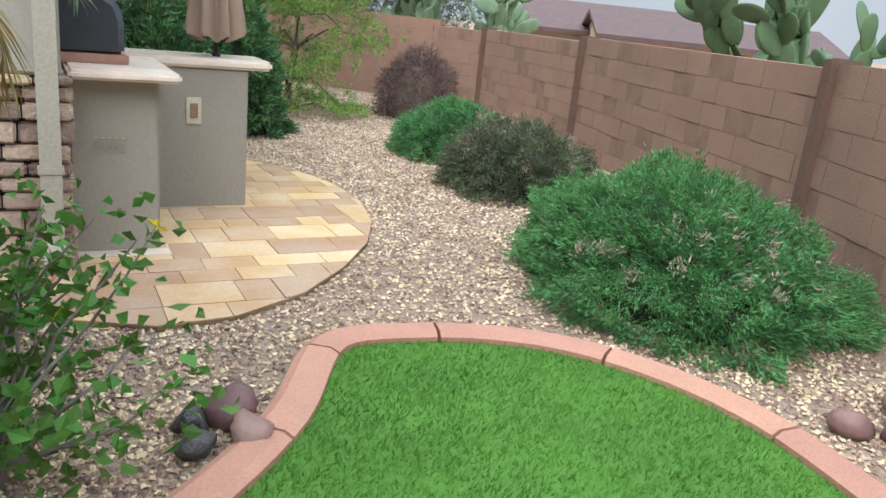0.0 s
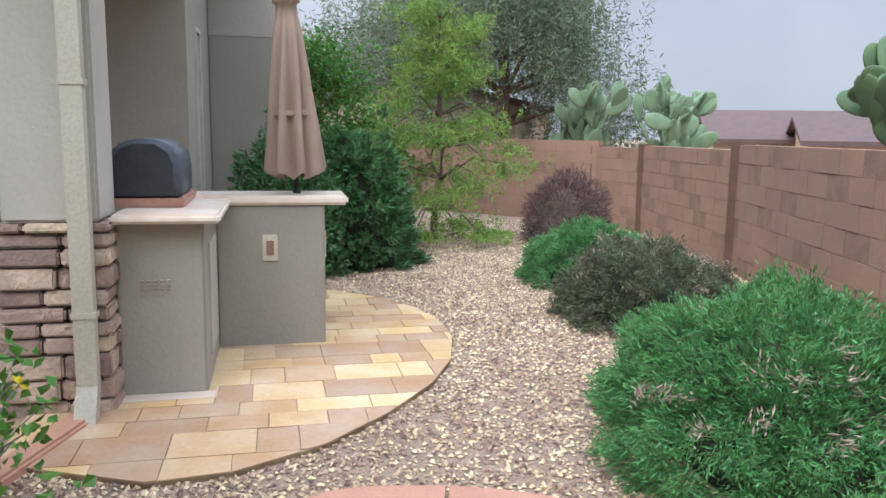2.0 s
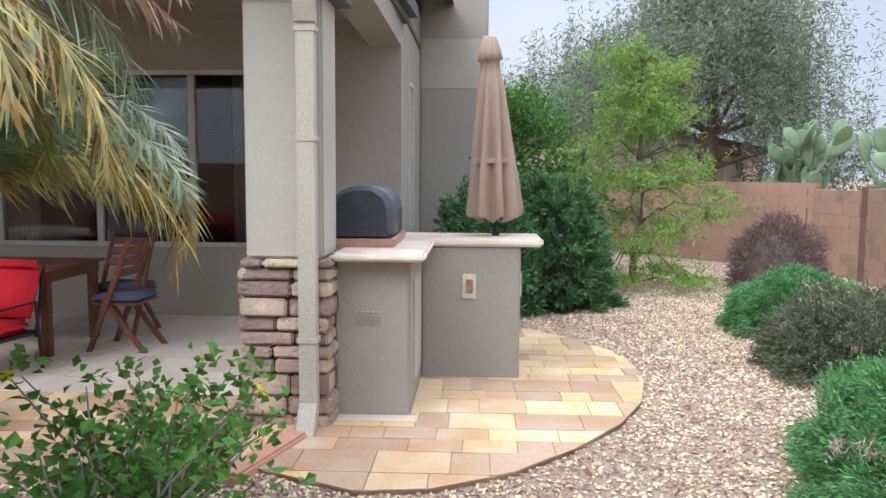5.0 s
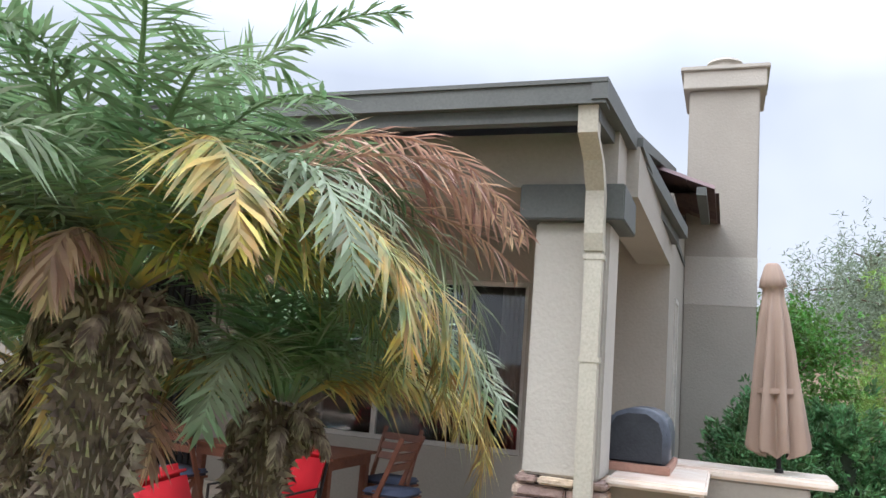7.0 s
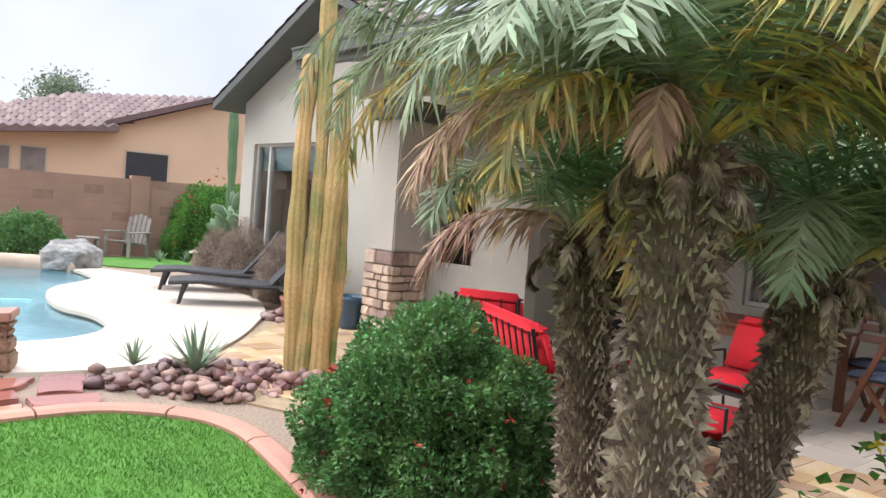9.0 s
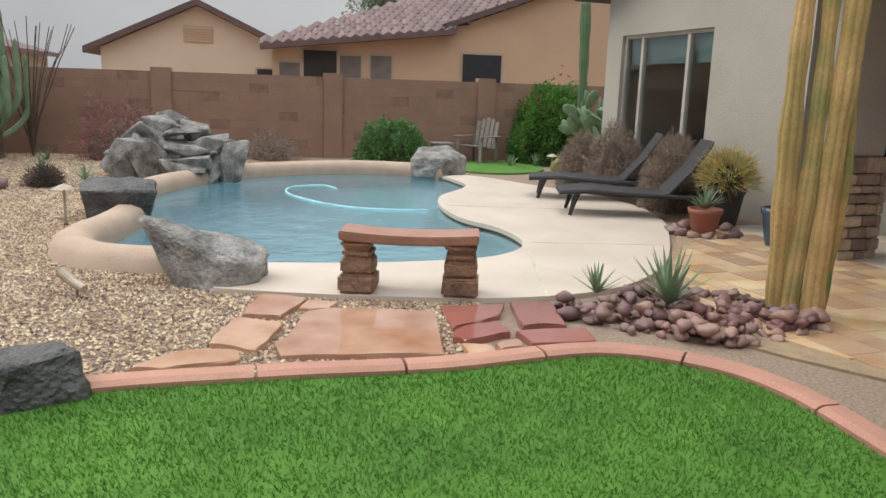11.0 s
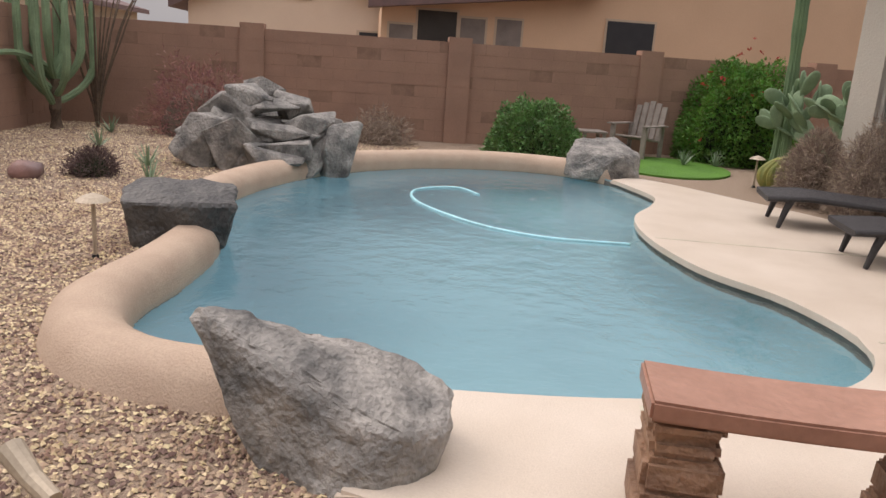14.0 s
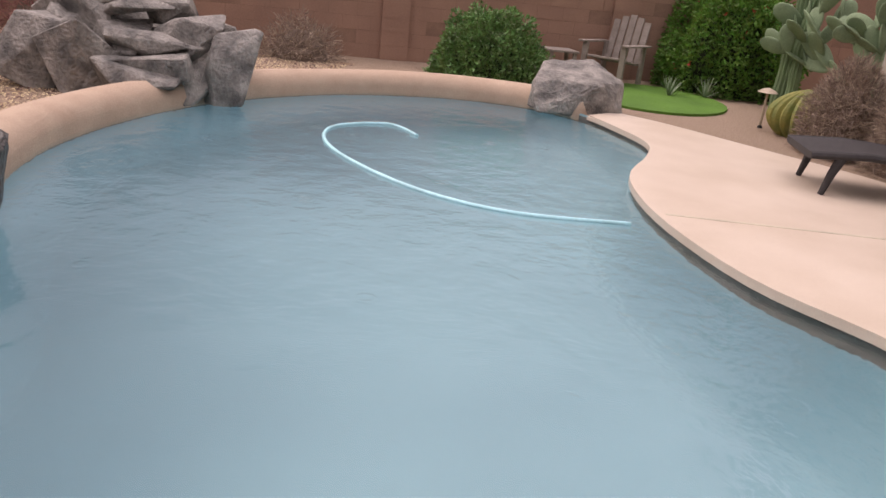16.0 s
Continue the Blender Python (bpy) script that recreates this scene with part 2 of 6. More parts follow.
leaf("palmdead", (0.66, 0.45, 0.33), (0.42, 0.25, 0.18), 0.45, 0.25)
leaf("groundcover", (0.125, 0.30, 0.095), (0.07, 0.185, 0.06), 0.45, 0.25, 5)
leaf("greycover", (0.13, 0.17, 0.08), (0.10, 0.10, 0.07), 0.45, 0.25, 5)
leaf("hedge", (0.15, 0.28, 0.085), (0.075, 0.165, 0.05), 0.45, 0.25, 5, 0.35)
leaf("bright", (0.13, 0.27, 0.045), (0.075, 0.18, 0.035), 0.4, 0.35, 5)
leaf("yellowgreen", (0.29, 0.40, 0.085), (0.15, 0.27, 0.06), 0.45, 0.35, 3)
leaf("darkshrub", (0.13, 0.26, 0.095), (0.07, 0.16, 0.06), 0.45, 0.25, 4)
leaf("willow", (0.21, 0.26, 0.165), (0.12, 0.16, 0.10), 0.4, 0.3, 1)
leaf("dry", (0.37, 0.295, 0.235), (0.25, 0.19, 0.15), 0.4, 0.15, 6, 0.9)
leaf("purple", (0.15, 0.10, 0.095), (0.10, 0.07, 0.065), 0.4, 0.15, 6, 0.9)
leaf("pink", (0.34, 0.14, 0.13), (0.22, 0.10, 0.09), 0.4, 0.2, 6)
leaf("flower", (0.70, 0.55, 0.03), (0.6, 0.4, 0.02), 0.2, 0.2)
leaf("redflower", (0.5, 0.07, 0.05), (0.4, 0.05, 0.04), 0.2, 0.2)
leaf("agave", (0.22, 0.30, 0.19), (0.16, 0.23, 0.14), 0.25, 0.1, 6)
M["cactus"] = mat("cactus_skin", (0.13, 0.21, 0.10), (0.10, 0.165, 0.085), 5, 0.7, 0.3, 50, stain=0.2)
M["saguaro"] = mat("corky_cactus", (0.16, 0.235, 0.075), (0.55, 0.35, 0.15), 3.2, 0.8, 0.6, 40, stain=0.3)
M["cork"] = mat("corky_skin", (0.56, 0.36, 0.16), (0.36, 0.27, 0.10), 3, 0.85, 0.7, 40, stain=0.3)
M["barrel"] = mat("golden_barrel", (0.28, 0.26, 0.07), (0.16, 0.2, 0.06), 9, 0.7, 0.6, 60)
# near-black green: the shade deep between the leaves, put into the colour
M["core"] = mat("shaded_core", (0.03, 0.04, 0.018), (0.02, 0.028, 0.013), 12, 0.95, 0.6, 40)
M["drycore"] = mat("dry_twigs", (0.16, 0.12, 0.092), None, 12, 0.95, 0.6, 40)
M["soil"] = mat("soil", (0.24, 0.18, 0.13), None, 10, 0.95, 0.5)

# ---- building helpers ----
def link_mesh(name, bm, material, smooth=False):
    me = bpy.data.meshes.new(name)
    bm.to_mesh(me); bm.free()
    for m in (material if isinstance(material, (list, tuple)) else [material]):
        me.materials.append(m)
    if smooth:
        me.polygons.foreach_set("use_smooth", [True] * len(me.polygons))
    return new(name, me)

def part(name, bm, material, parent=None, label="", smooth=False):
    ob = link_mesh(name, bm, material, smooth)
    ob.parent = parent
    if label:
        ob["label"] = label
    return ob

def thing(name, at, rz, label, category, group="", kind=""):
    ob = new(name)
    ob.empty_display_size = 0.1
    ob.matrix_basis = pose(*at, 0, 0, rz)
    return tagged(ob, label, category, group, kind)

def raw(name, verts, faces, material, parent=None, smooth=False):
    me = bpy.data.meshes.new(name)
    me.from_pydata(verts, [], faces)
    me.materials.append(material)
    if smooth:
        me.polygons.foreach_set("use_smooth", [True] * len(me.polygons))
    ob = new(name, me)
    ob.parent = parent
    return ob

def box(bm, x0, x1, y0, y1, z0, z1, bevel=0.0, m=None):
    r = bmesh.ops.create_cube(bm, size=1)
    vs = r["verts"]
    mm = Matrix.Translation(((x0 + x1) / 2, (y0 + y1) / 2, (z0 + z1) / 2)) @ Matrix.Diagonal((x1 - x0, y1 - y0, z1 - z0, 1))
    bmesh.ops.transform(bm, matrix=(m @ mm) if m else mm, verts=vs)
    if bevel:
        es = list({e for v in vs for e in v.link_edges})
        bmesh.ops.bevel(bm, geom=es, offset=bevel, segments=2, affect="EDGES")
    return bm

def boxes(*rows, bevel=0.0):
    bm = bmesh.new()
    for r in rows:
        box(bm, *r, bevel=bevel)
    return bm

def prism(bm, poly, z0, z1):
    """An upright prism over a polygon given counter-clockwise."""
    lo = [bm.verts.new((x, y, z0)) for x, y in poly]
    hi = [bm.verts.new((x, y, z1)) for x, y in poly]
    n = len(poly)
    bm.faces.new(hi); bm.faces.new(lo[::-1])
    for i in range(n):
        bm.faces.new((lo[i], lo[(i + 1) % n], hi[(i + 1) % n], hi[i]))
    return bm

def tube(bm, path, radii, sides=8, cap=True):
    path = [Vector(p) for p in path]
    if not isinstance(radii, (list, tuple)):
        radii = [radii] * len(path)
    rings = []
    for i, p in enumerate(path):
        d = (path[min(i + 1, len(path) - 1)] - path[max(i - 1, 0)]).normalized()
        side = d.cross(Vector((0, 0, 1)))
        side = side.normalized() if side.length > 1e-3 else Vector((1, 0, 0))
        up = side.cross(d)
        rings.append([bm.verts.new(p + float(radii[i]) * (math.cos(2 * math.pi * k / sides) * side + math.sin(2 * math.pi * k / sides) * up)) for k in range(sides)])
    for a, b in zip(rings, rings[1:]):
        for k in range(sides):
            bm.faces.new((a[k], a[(k + 1) % sides], b[(k + 1) % sides], b[k]))
    if cap:
        bm.faces.new(rings[0][::-1]); bm.faces.new(rings[-1])
    return bm

def spline(points, per=8, closed=True):
    """A smooth curve through plan points."""
    out, n = [], len(points)
    for i in range(n if closed else n - 1):
        p = [Vector(points[(i + k) % n] if closed else points[min(max(i + k, 0), n - 1)]) for k in (-1, 0, 1, 2)]
        for j in range(per):
            t = j / per
            q = 0.5 * (2 * p[1] + (p[2] - p[0]) * t + (2 * p[0] - 5 * p[1] + 4 * p[2] - p[3]) * t * t + (3 * p[1] - p[0] - 3 * p[2] + p[3]) * t ** 3)
            out.append(tuple(q))
    if not closed:
        out.append(tuple(points[-1]))
    return out

def area(poly):
    return 0.5 * sum(a[0] * b[1] - b[0] * a[1] for a, b in zip(poly, poly[1:] + poly[:1]))

def ccw(poly):
    return poly if area(poly) > 0 else poly[::-1]

def inside(x, y, poly):
    c, n = False, len(poly)
    for i in range(n):
        (x0, y0), (x1, y1) = poly[i], poly[i - 1]
        if (y0 > y) != (y1 > y) and x < (x1 - x0) * (y - y0) / (y1 - y0) + x0:
            c = not c
    return c

def inside_many(pts, poly):
    x, y = pts[:, 0], pts[:, 1]
    c = np.zeros(len(pts), bool)
    for i in range(len(poly)):
        (x0, y0), (x1, y1) = poly[i], poly[i - 1]
        if y0 == y1:
            continue
        c ^= ((y0 > y) != (y1 > y)) & (x < (x1 - x0) * (y - y0) / (y1 - y0) + x0)
    return c

def offset(poly, d):
    """A closed counter-clockwise curve moved outward by d."""
    out, n = [], len(poly)
    for i in range(n):
        t = (Vector(poly[(i + 1) % n]) - Vector(poly[i - 1])).normalized()
        out.append((poly[i][0] + t.y * d, poly[i][1] - t.x * d))
    return out

def clip(poly, convex):
    """The part of a polygon inside a convex counter-clockwise one."""
    for i in range(len(convex)):
        a, b = Vector(convex[i - 1]), Vector(convex[i])
        e, out = b - a, []
        side = lambda p: e.x * (p[1] - a.y) - e.y * (p[0] - a.x)
        for j in range(len(poly)):
            p, q = poly[j - 1], poly[j]
            sp, sq = side(p), side(q)
            if (sp >= 0) != (sq >= 0):
                t = sp / (sp - sq)
                out.append((p[0] + t * (q[0] - p[0]), p[1] + t * (q[1] - p[1])))
            if sq >= 0:
                out.append(q)
        poly = out
        if len(poly) < 3:
            return []
    return poly

def rock(bm, at, size, seed, rough=0.35, cuts=3, rz=0.0, planes=6):
    """A broken boulder: a ball cut by random planes, then roughened."""
    rnd = random.Random(seed)
    vs = bmesh.ops.create_icosphere(bm, subdivisions=cuts, radius=1.0)["verts"]
    for _ in range(planes):
        n = Vector((rnd.uniform(-1, 1), rnd.uniform(-1, 1), rnd.uniform(-0.6, 1))).normalized()
        d = rnd.uniform(0.42, 0.72)
        for v in vs:
            k = v.co.dot(n) - d
            if k > 0:
                v.co -= n * k * 0.92
    off = Vector((rnd.uniform(0, 50), rnd.uniform(0, 50), 0))
    for v in vs:
        v.co *= 1 + rough * 0.35 * noise.noise(v.co * 2.2 + off) + rough * 0.12 * noise.noise(v.co * 7 + off)
    bmesh.ops.transform(bm, matrix=pose(*at, 0, 0, rz) @ Matrix.Diagonal((*size, 1)), verts=vs)
    return vs

def leaves(rng, pts, normals, length, width, spread=0.9, droop=0.0):
    """Small folded leaves at the points, pointing roughly along the normals: vertices and faces."""
    n = len(pts)
    d = normals + rng.normal(0, spread, (n, 3)); d[:, 2] -= droop
    d /= np.linalg.norm(d, axis=1, keepdims=True) + 1e-9
    w = np.cross(d, rng.normal(0, 1, (n, 3))); w /= np.linalg.norm(w, axis=1, keepdims=True) + 1e-9
    up = np.cross(w, d)
    L = length * rng.uniform(0.6, 1.3, (n, 1)); W = width * rng.uniform(0.7, 1.2, (n, 1))
    v = np.stack([pts, pts + d * L * 0.5 + w * W * 0.5 + up * W * 0.2, pts + d * L, pts + d * L * 0.5 - w * W * 0.5 + up * W * 0.2], 1).reshape(-1, 3)
    f = np.arange(4 * n).reshape(-1, 4)
    return v, f

def blob_points(rng, n, radii, lump=0.18, depth=0.3, freq=2.5, floor=True):
    """Points in the outer layer of a lumpy mound, and their outward directions."""
    d = rng.normal(0, 1, (n, 3)); d /= np.linalg.norm(d, axis=1, keepdims=True)
    if floor:
        d[:, 2] = np.abs(d[:, 2])
    o = rng.uniform(0, 30, 3)
    r = np.array([1 + lump * noise.noise(Vector(q * freq + o)) + lump * 0.6 * noise.noise(Vector(q * freq * 2.7 + o)) for q in d])
    k = r * (1 - depth * rng.uniform(0, 1, n) ** 2)
    return d * k[:, None] * np.array(radii), d

def bush(name, at, radii, n, material, leaf_size, label, category="shrub", seed=1, lump=0.2, spread=0.9, lift=0.0, core=None, droop=0.0, flowers=None, group="", rz=0.0, tufts=0, dry=0):
    """A rounded shrub: a solid core, by default dark as the shade inside, and thousands of leaves over it."""
    rng = np.random.default_rng(seed)
    root = thing(name, (at[0], at[1], 0), rz, label, category, group)
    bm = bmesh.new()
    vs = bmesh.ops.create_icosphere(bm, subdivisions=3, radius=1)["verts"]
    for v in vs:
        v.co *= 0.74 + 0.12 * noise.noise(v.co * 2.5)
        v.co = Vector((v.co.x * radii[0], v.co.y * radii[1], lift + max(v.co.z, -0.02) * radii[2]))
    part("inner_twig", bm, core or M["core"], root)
    pts, nor = blob_points(rng, n, radii, lump)
    if tufts:
        # sprays of needles that start together and fan out
        tp, tn = blob_points(rng, tufts, radii, lump, 0.16)
        tn = tn + rng.normal(0, 0.4, tn.shape); tn[:, 2] -= 0.1
        idx = rng.integers(0, tufts, n)
        pts = tp[idx] + tn[idx] * rng.uniform(-0.06, 0.03, (n, 1)) + rng.normal(0, 0.018, (n, 3))
        nor = tn[idx]
    pts[:, 2] += lift
    v, f = leaves(rng, pts, nor, *leaf_size, spread, droop)
    v[:, 2] = np.maximum(v[:, 2], 0.01)
    ob = raw("foliage", v.tolist(), f.tolist(), material, root); ob["kind"] = "stuff"
    if dry:
        tp, tn = blob_points(rng, dry, radii, lump, 0.06)
        tp = tp[tp[:, 2] > 0.45 * radii[2]]
        k = np.repeat(np.arange(len(tp)), 26)
        v2, f2 = leaves(rng, tp[k] + rng.normal(0, 0.025, (len(k), 3)), tn[k], leaf_size[0], leaf_size[1], 0.5)
        raw("dry_sprig", v2.tolist(), f2.tolist(), M["dry"], root)["kind"] = "stuff"
    if lift > 0.05:
        bm = bmesh.new()
        for k in range(5):
            a = k * 1.26
            tube(bm, [(0.05 * math.cos(a), 0.05 * math.sin(a), 0), (0.3 * radii[0] * math.cos(a), 0.3 * radii[1] * math.sin(a), lift + 0.1)], [0.02, 0.012], 6)
        part("stem", bm, M["bark"], root)
    if flowers:
        m, count, size = flowers
        pts, nor = blob_points(rng, count, [r * 1.02 for r in radii], lump, 0.05)
        pts[:, 2] += lift
        k = np.repeat(np.arange(count), 5)
        v, f = leaves(rng, pts[k], nor[k], size, size * 0.6, 1.2)
        raw("blossom", v.tolist(), f.tolist(), m, root)["kind"] = "stuff"
    return root

# ---- plan ----
HOUSE = pose(-2.034, 3.82, 0, 0, 0, 29)
def hxy(u, v):
    p = HOUSE @ Vector((u, v, 0))
    return (p.x, p.y)

POOL = ccw(spline([(-6.18, -4.9), (-6.22, -5.55), (-6.7, -5.95), (-7.4, -6.1), (-8.2, -6.35), (-9.1, -6.95), (-10.1, -7.3), (-11.3, -7.35), (-12.4, -7.1), (-13.4, -6.5), (-14.05, -5.6), (-14.2, -4.7), (-13.8, -3.95), (-13.1, -3.5), (-12.5, -3.25), (-11.9, -3.28), (-11.1, -3.42), (-10.2, -3.27), (-9.3, -2.87), (-8.7, -2.33), (-7.9, -2.02), (-7.2, -2.25), (-6.75, -2.9), (-6.4, -3.8)], 5))
LAWN = ccw(spline([(-0.5, 3.2), (-0.1, 3.45), (0.4, 3.52), (0.85, 3.4), (1.3, 3.05), (1.6, 2.5), (1.95, 1.2), (2.0, -1), (1.2, -3.2), (-0.8, -4.6), (-2.6, -4.7), (-3.45, -4.1), (-3.93, -3.2), (-4.3, -2.3), (-4.78, -1.45), (-4.7, -0.8), (-4.35, -0.4), (-3.7, -0.12), (-2.95, 0.12), (-2.3, 0.2), (-1.45, 0.45), (-1.05, 1.1), (-0.72, 1.9), (-0.55, 2.5)], 5))
LAWN = offset(LAWN, -0.13)
DECK_OUT = [(-5.44, -4.2), (-5.48, -3.6), (-5.55, -3.05), (-5.65, -2.5), (-5.82, -1.95), (-6.2, -1.35), (-6.8, -0.95), (-7.6, -0.7), (-8.8, -0.55), (-9.95, -0.5), (-11.2, -0.75), (-12.3, -1.5), (-13.1, -2.35), (-13.75, -3.05), (-14.1, -3.6)]

# ground with the pool cut out of it
def ground_sheet():
    bm = bmesh.new()
    R = 400
    outer = [bm.verts.new(p) for p in ((-R, -R, 0), (R, -R, 0), (R, R, 0), (-R, R, 0))]
    inner = [bm.verts.new((x, y, 0)) for x, y in POOL]
    es = [bm.edges.new((l[i], l[(i + 1) % len(l)])) for l in (outer, inner) for i in range(len(l))]
    bmesh.ops.triangle_fill(bm, use_beauty=True, edges=es, normal=(0, 0, 1))
    for f in bm.faces:
        if f.normal.z < 0:
            f.normal_flip()
    return tagged(part("ground", bm, M["gravel"]), "tan decomposed gravel covering the yard", "ground", kind="structure")
ground_sheet()

# pool: basin, water, raised rim, deck
def pool():
    bm = bmesh.new()
    n = len(POOL)
    rows = []
    for d, z in ((0.0, 0.02), (0.0, -0.55), (-0.2, -1.15), (-0.3, -1.25)):
        rows.append([bm.verts.new((x, y, z)) for x, y in offset(POOL, d)])
    for a, b in zip(rows, rows[1:]):
        for i in range(n):
            bm.faces.new((a[i], a[(i + 1) % n], b[(i + 1) % n], b[i]))
    bmesh.ops.triangle_fill(bm, use_beauty=True, edges=[bm.edges.get((rows[-1][i], rows[-1][(i + 1) % n])) for i in range(n)])
    bmesh.ops.recalc_face_normals(bm, faces=bm.faces)
    bmesh.ops.reverse_faces(bm, faces=bm.faces)
    root = tagged(part("pool_basin", bm, M["plaster"], smooth=True), "blue plaster basin of the freeform swimming pool", "pool", kind="structure")
    bm = bmesh.new()
    ring = [bm.verts.new((x, y, -0.035)) for x, y in offset(POOL, 0.02)]
    bmesh.ops.triangle_fill(bm, use_beauty=True, edges=[bm.edges.new((ring[i], ring[(i + 1) % n])) for i in range(n)], normal=(0, 0, 1))
    for f in bm.faces:
        if f.normal.z < 0:
            f.normal_flip()
    w = tagged(part("pool_water", bm, M["water"]), "clear blue pool water dimpled by light rain", "water", kind="structure")
    w.visible_shadow = False
    # strip along the pool wall that carries the painted shadow under the edge
    bm = bmesh.new()
    lo = [bm.verts.new((x, y, -0.22)) for x, y in offset(POOL, -0.006)]
    hi = [bm.verts.new((x, y, 0.0)) for x, y in offset(POOL, -0.006)]
    for i in range(n):
        bm.faces.new((lo[i], hi[i], hi[(i + 1) % n], lo[(i + 1) % n]))
    part("waterline_band", bm, M["band"], root)
pool()

def rim():
    """The rounded tan lip along the garden side of the pool."""
    pts = [p for p in POOL]
    i0 = min(range(len(pts)), key=lambda i: (pts[i][0] + 6.25) ** 2 + (pts[i][1] + 4.45) ** 2)
    i1 = min(range(len(pts)), key=lambda i: (pts[i][0] + 13.75) ** 2 + (pts[i][1] + 3.95) ** 2)
    run, i = [], i0
    step = -1 if abs(pts[(i0 - 3) % len(pts)][1] + 5.2) < abs(pts[(i0 + 3) % len(pts)][1] + 5.2) else 1
    while i != i1:
        run.append(i); i = (i + step) % len(pts)
    run.append(i1)
    prof = [(-0.03, -0.14), (-0.04, 0.04), (0.0, 0.13), (0.1, 0.18), (0.22, 0.18), (0.33, 0.11), (0.38, -0.02)]
    rings = [offset(POOL, d) for d, z in prof]
    bm = bmesh.new()
    vs = [[bm.verts.new((*rings[k][i], prof[k][1] + 0.015 * noise.noise(Vector((*rings[k][i], k))))) for k in range(len(prof))] for i in run]
    for a, b in zip(vs, vs[1:]):
        for k in range(len(prof) - 1):
            bm.faces.new((a[k], a[k + 1], b[k + 1], b[k]))
    bm.faces.new(vs[0]); bm.faces.new(vs[-1][::-1])
    bmesh.ops.recalc_face_normals(bm, faces=bm.faces)
    tagged(part("pool_rim", bm, M["rim"], smooth=True), "rounded tan pebbled rim around the pool", "pool rim", kind="structure")
rim()

def deck():
    a = offset(POOL, -0.04)
    i0 = min(range(len(a)), key=lambda i: (a[i][0] + 6.3) ** 2 + (a[i][1] + 4.2) ** 2)
    i1 = min(range(len(a)), key=lambda i: (a[i][0] + 13.7) ** 2 + (a[i][1] + 3.85) ** 2)
    fwd, i = [], i1
    while i != i0:
        fwd.append(a[i]); i = (i + 1) % len(a)
    fwd.append(a[i0])
    back, i = [], i1
    while i != i0:
        back.append(a[i]); i = (i - 1) % len(a)
    back.append(a[i0])
    edge = min((fwd, back), key=lambda l: sum((p[1] + 2.5) ** 2 for p in l) / len(l))
    poly = spline(DECK_OUT, 4, closed=False) + edge
    poly = ccw(poly)
    bm = bmesh.new()
    lo = [bm.verts.new((x, y, -0.012)) for x, y in poly]
    hi = [bm.verts.new((x, y, 0.038)) for x, y in poly]
    n = len(poly)
    for k in range(n):
        bm.faces.new((lo[k], lo[(k + 1) % n], hi[(k + 1) % n], hi[k]))
    top = bm.faces.new(hi); bm.faces.new(lo[::-1])
    bmesh.ops.bevel(bm, geom=list(top.edges), offset=0.018, segments=2, affect="EDGES")
    d = tagged(part("pool_deck", bm, M["deck"]), "cream textured concrete pool deck, wet in places", "deck", kind="structure")
    # tooled control joints
    bm = bmesh.new()
    for (x0, y0), (x1, y1) in (((-7.6, -2.0), (-5.9, -1.75)), ((-8.0, -1.98), (-8.3, -0.65)), ((-6.55, -3.25), (-5.55, -3.1)), ((-10.2, -3.25), (-10.6, -0.65))):
        t = (Vector((x1, y1)) - Vector((x0, y0))).normalized() * 0.012
        prism(bm, ccw([(x0 - t.y, y0 + t.x), (x0 + t.y, y0 - t.x), (x1 + t.y, y1 - t.x), (x1 - t.y, y1 + t.x)]), 0.03, 0.0405)
    part("control_joint", bm, M["plastic"], d)
deck()

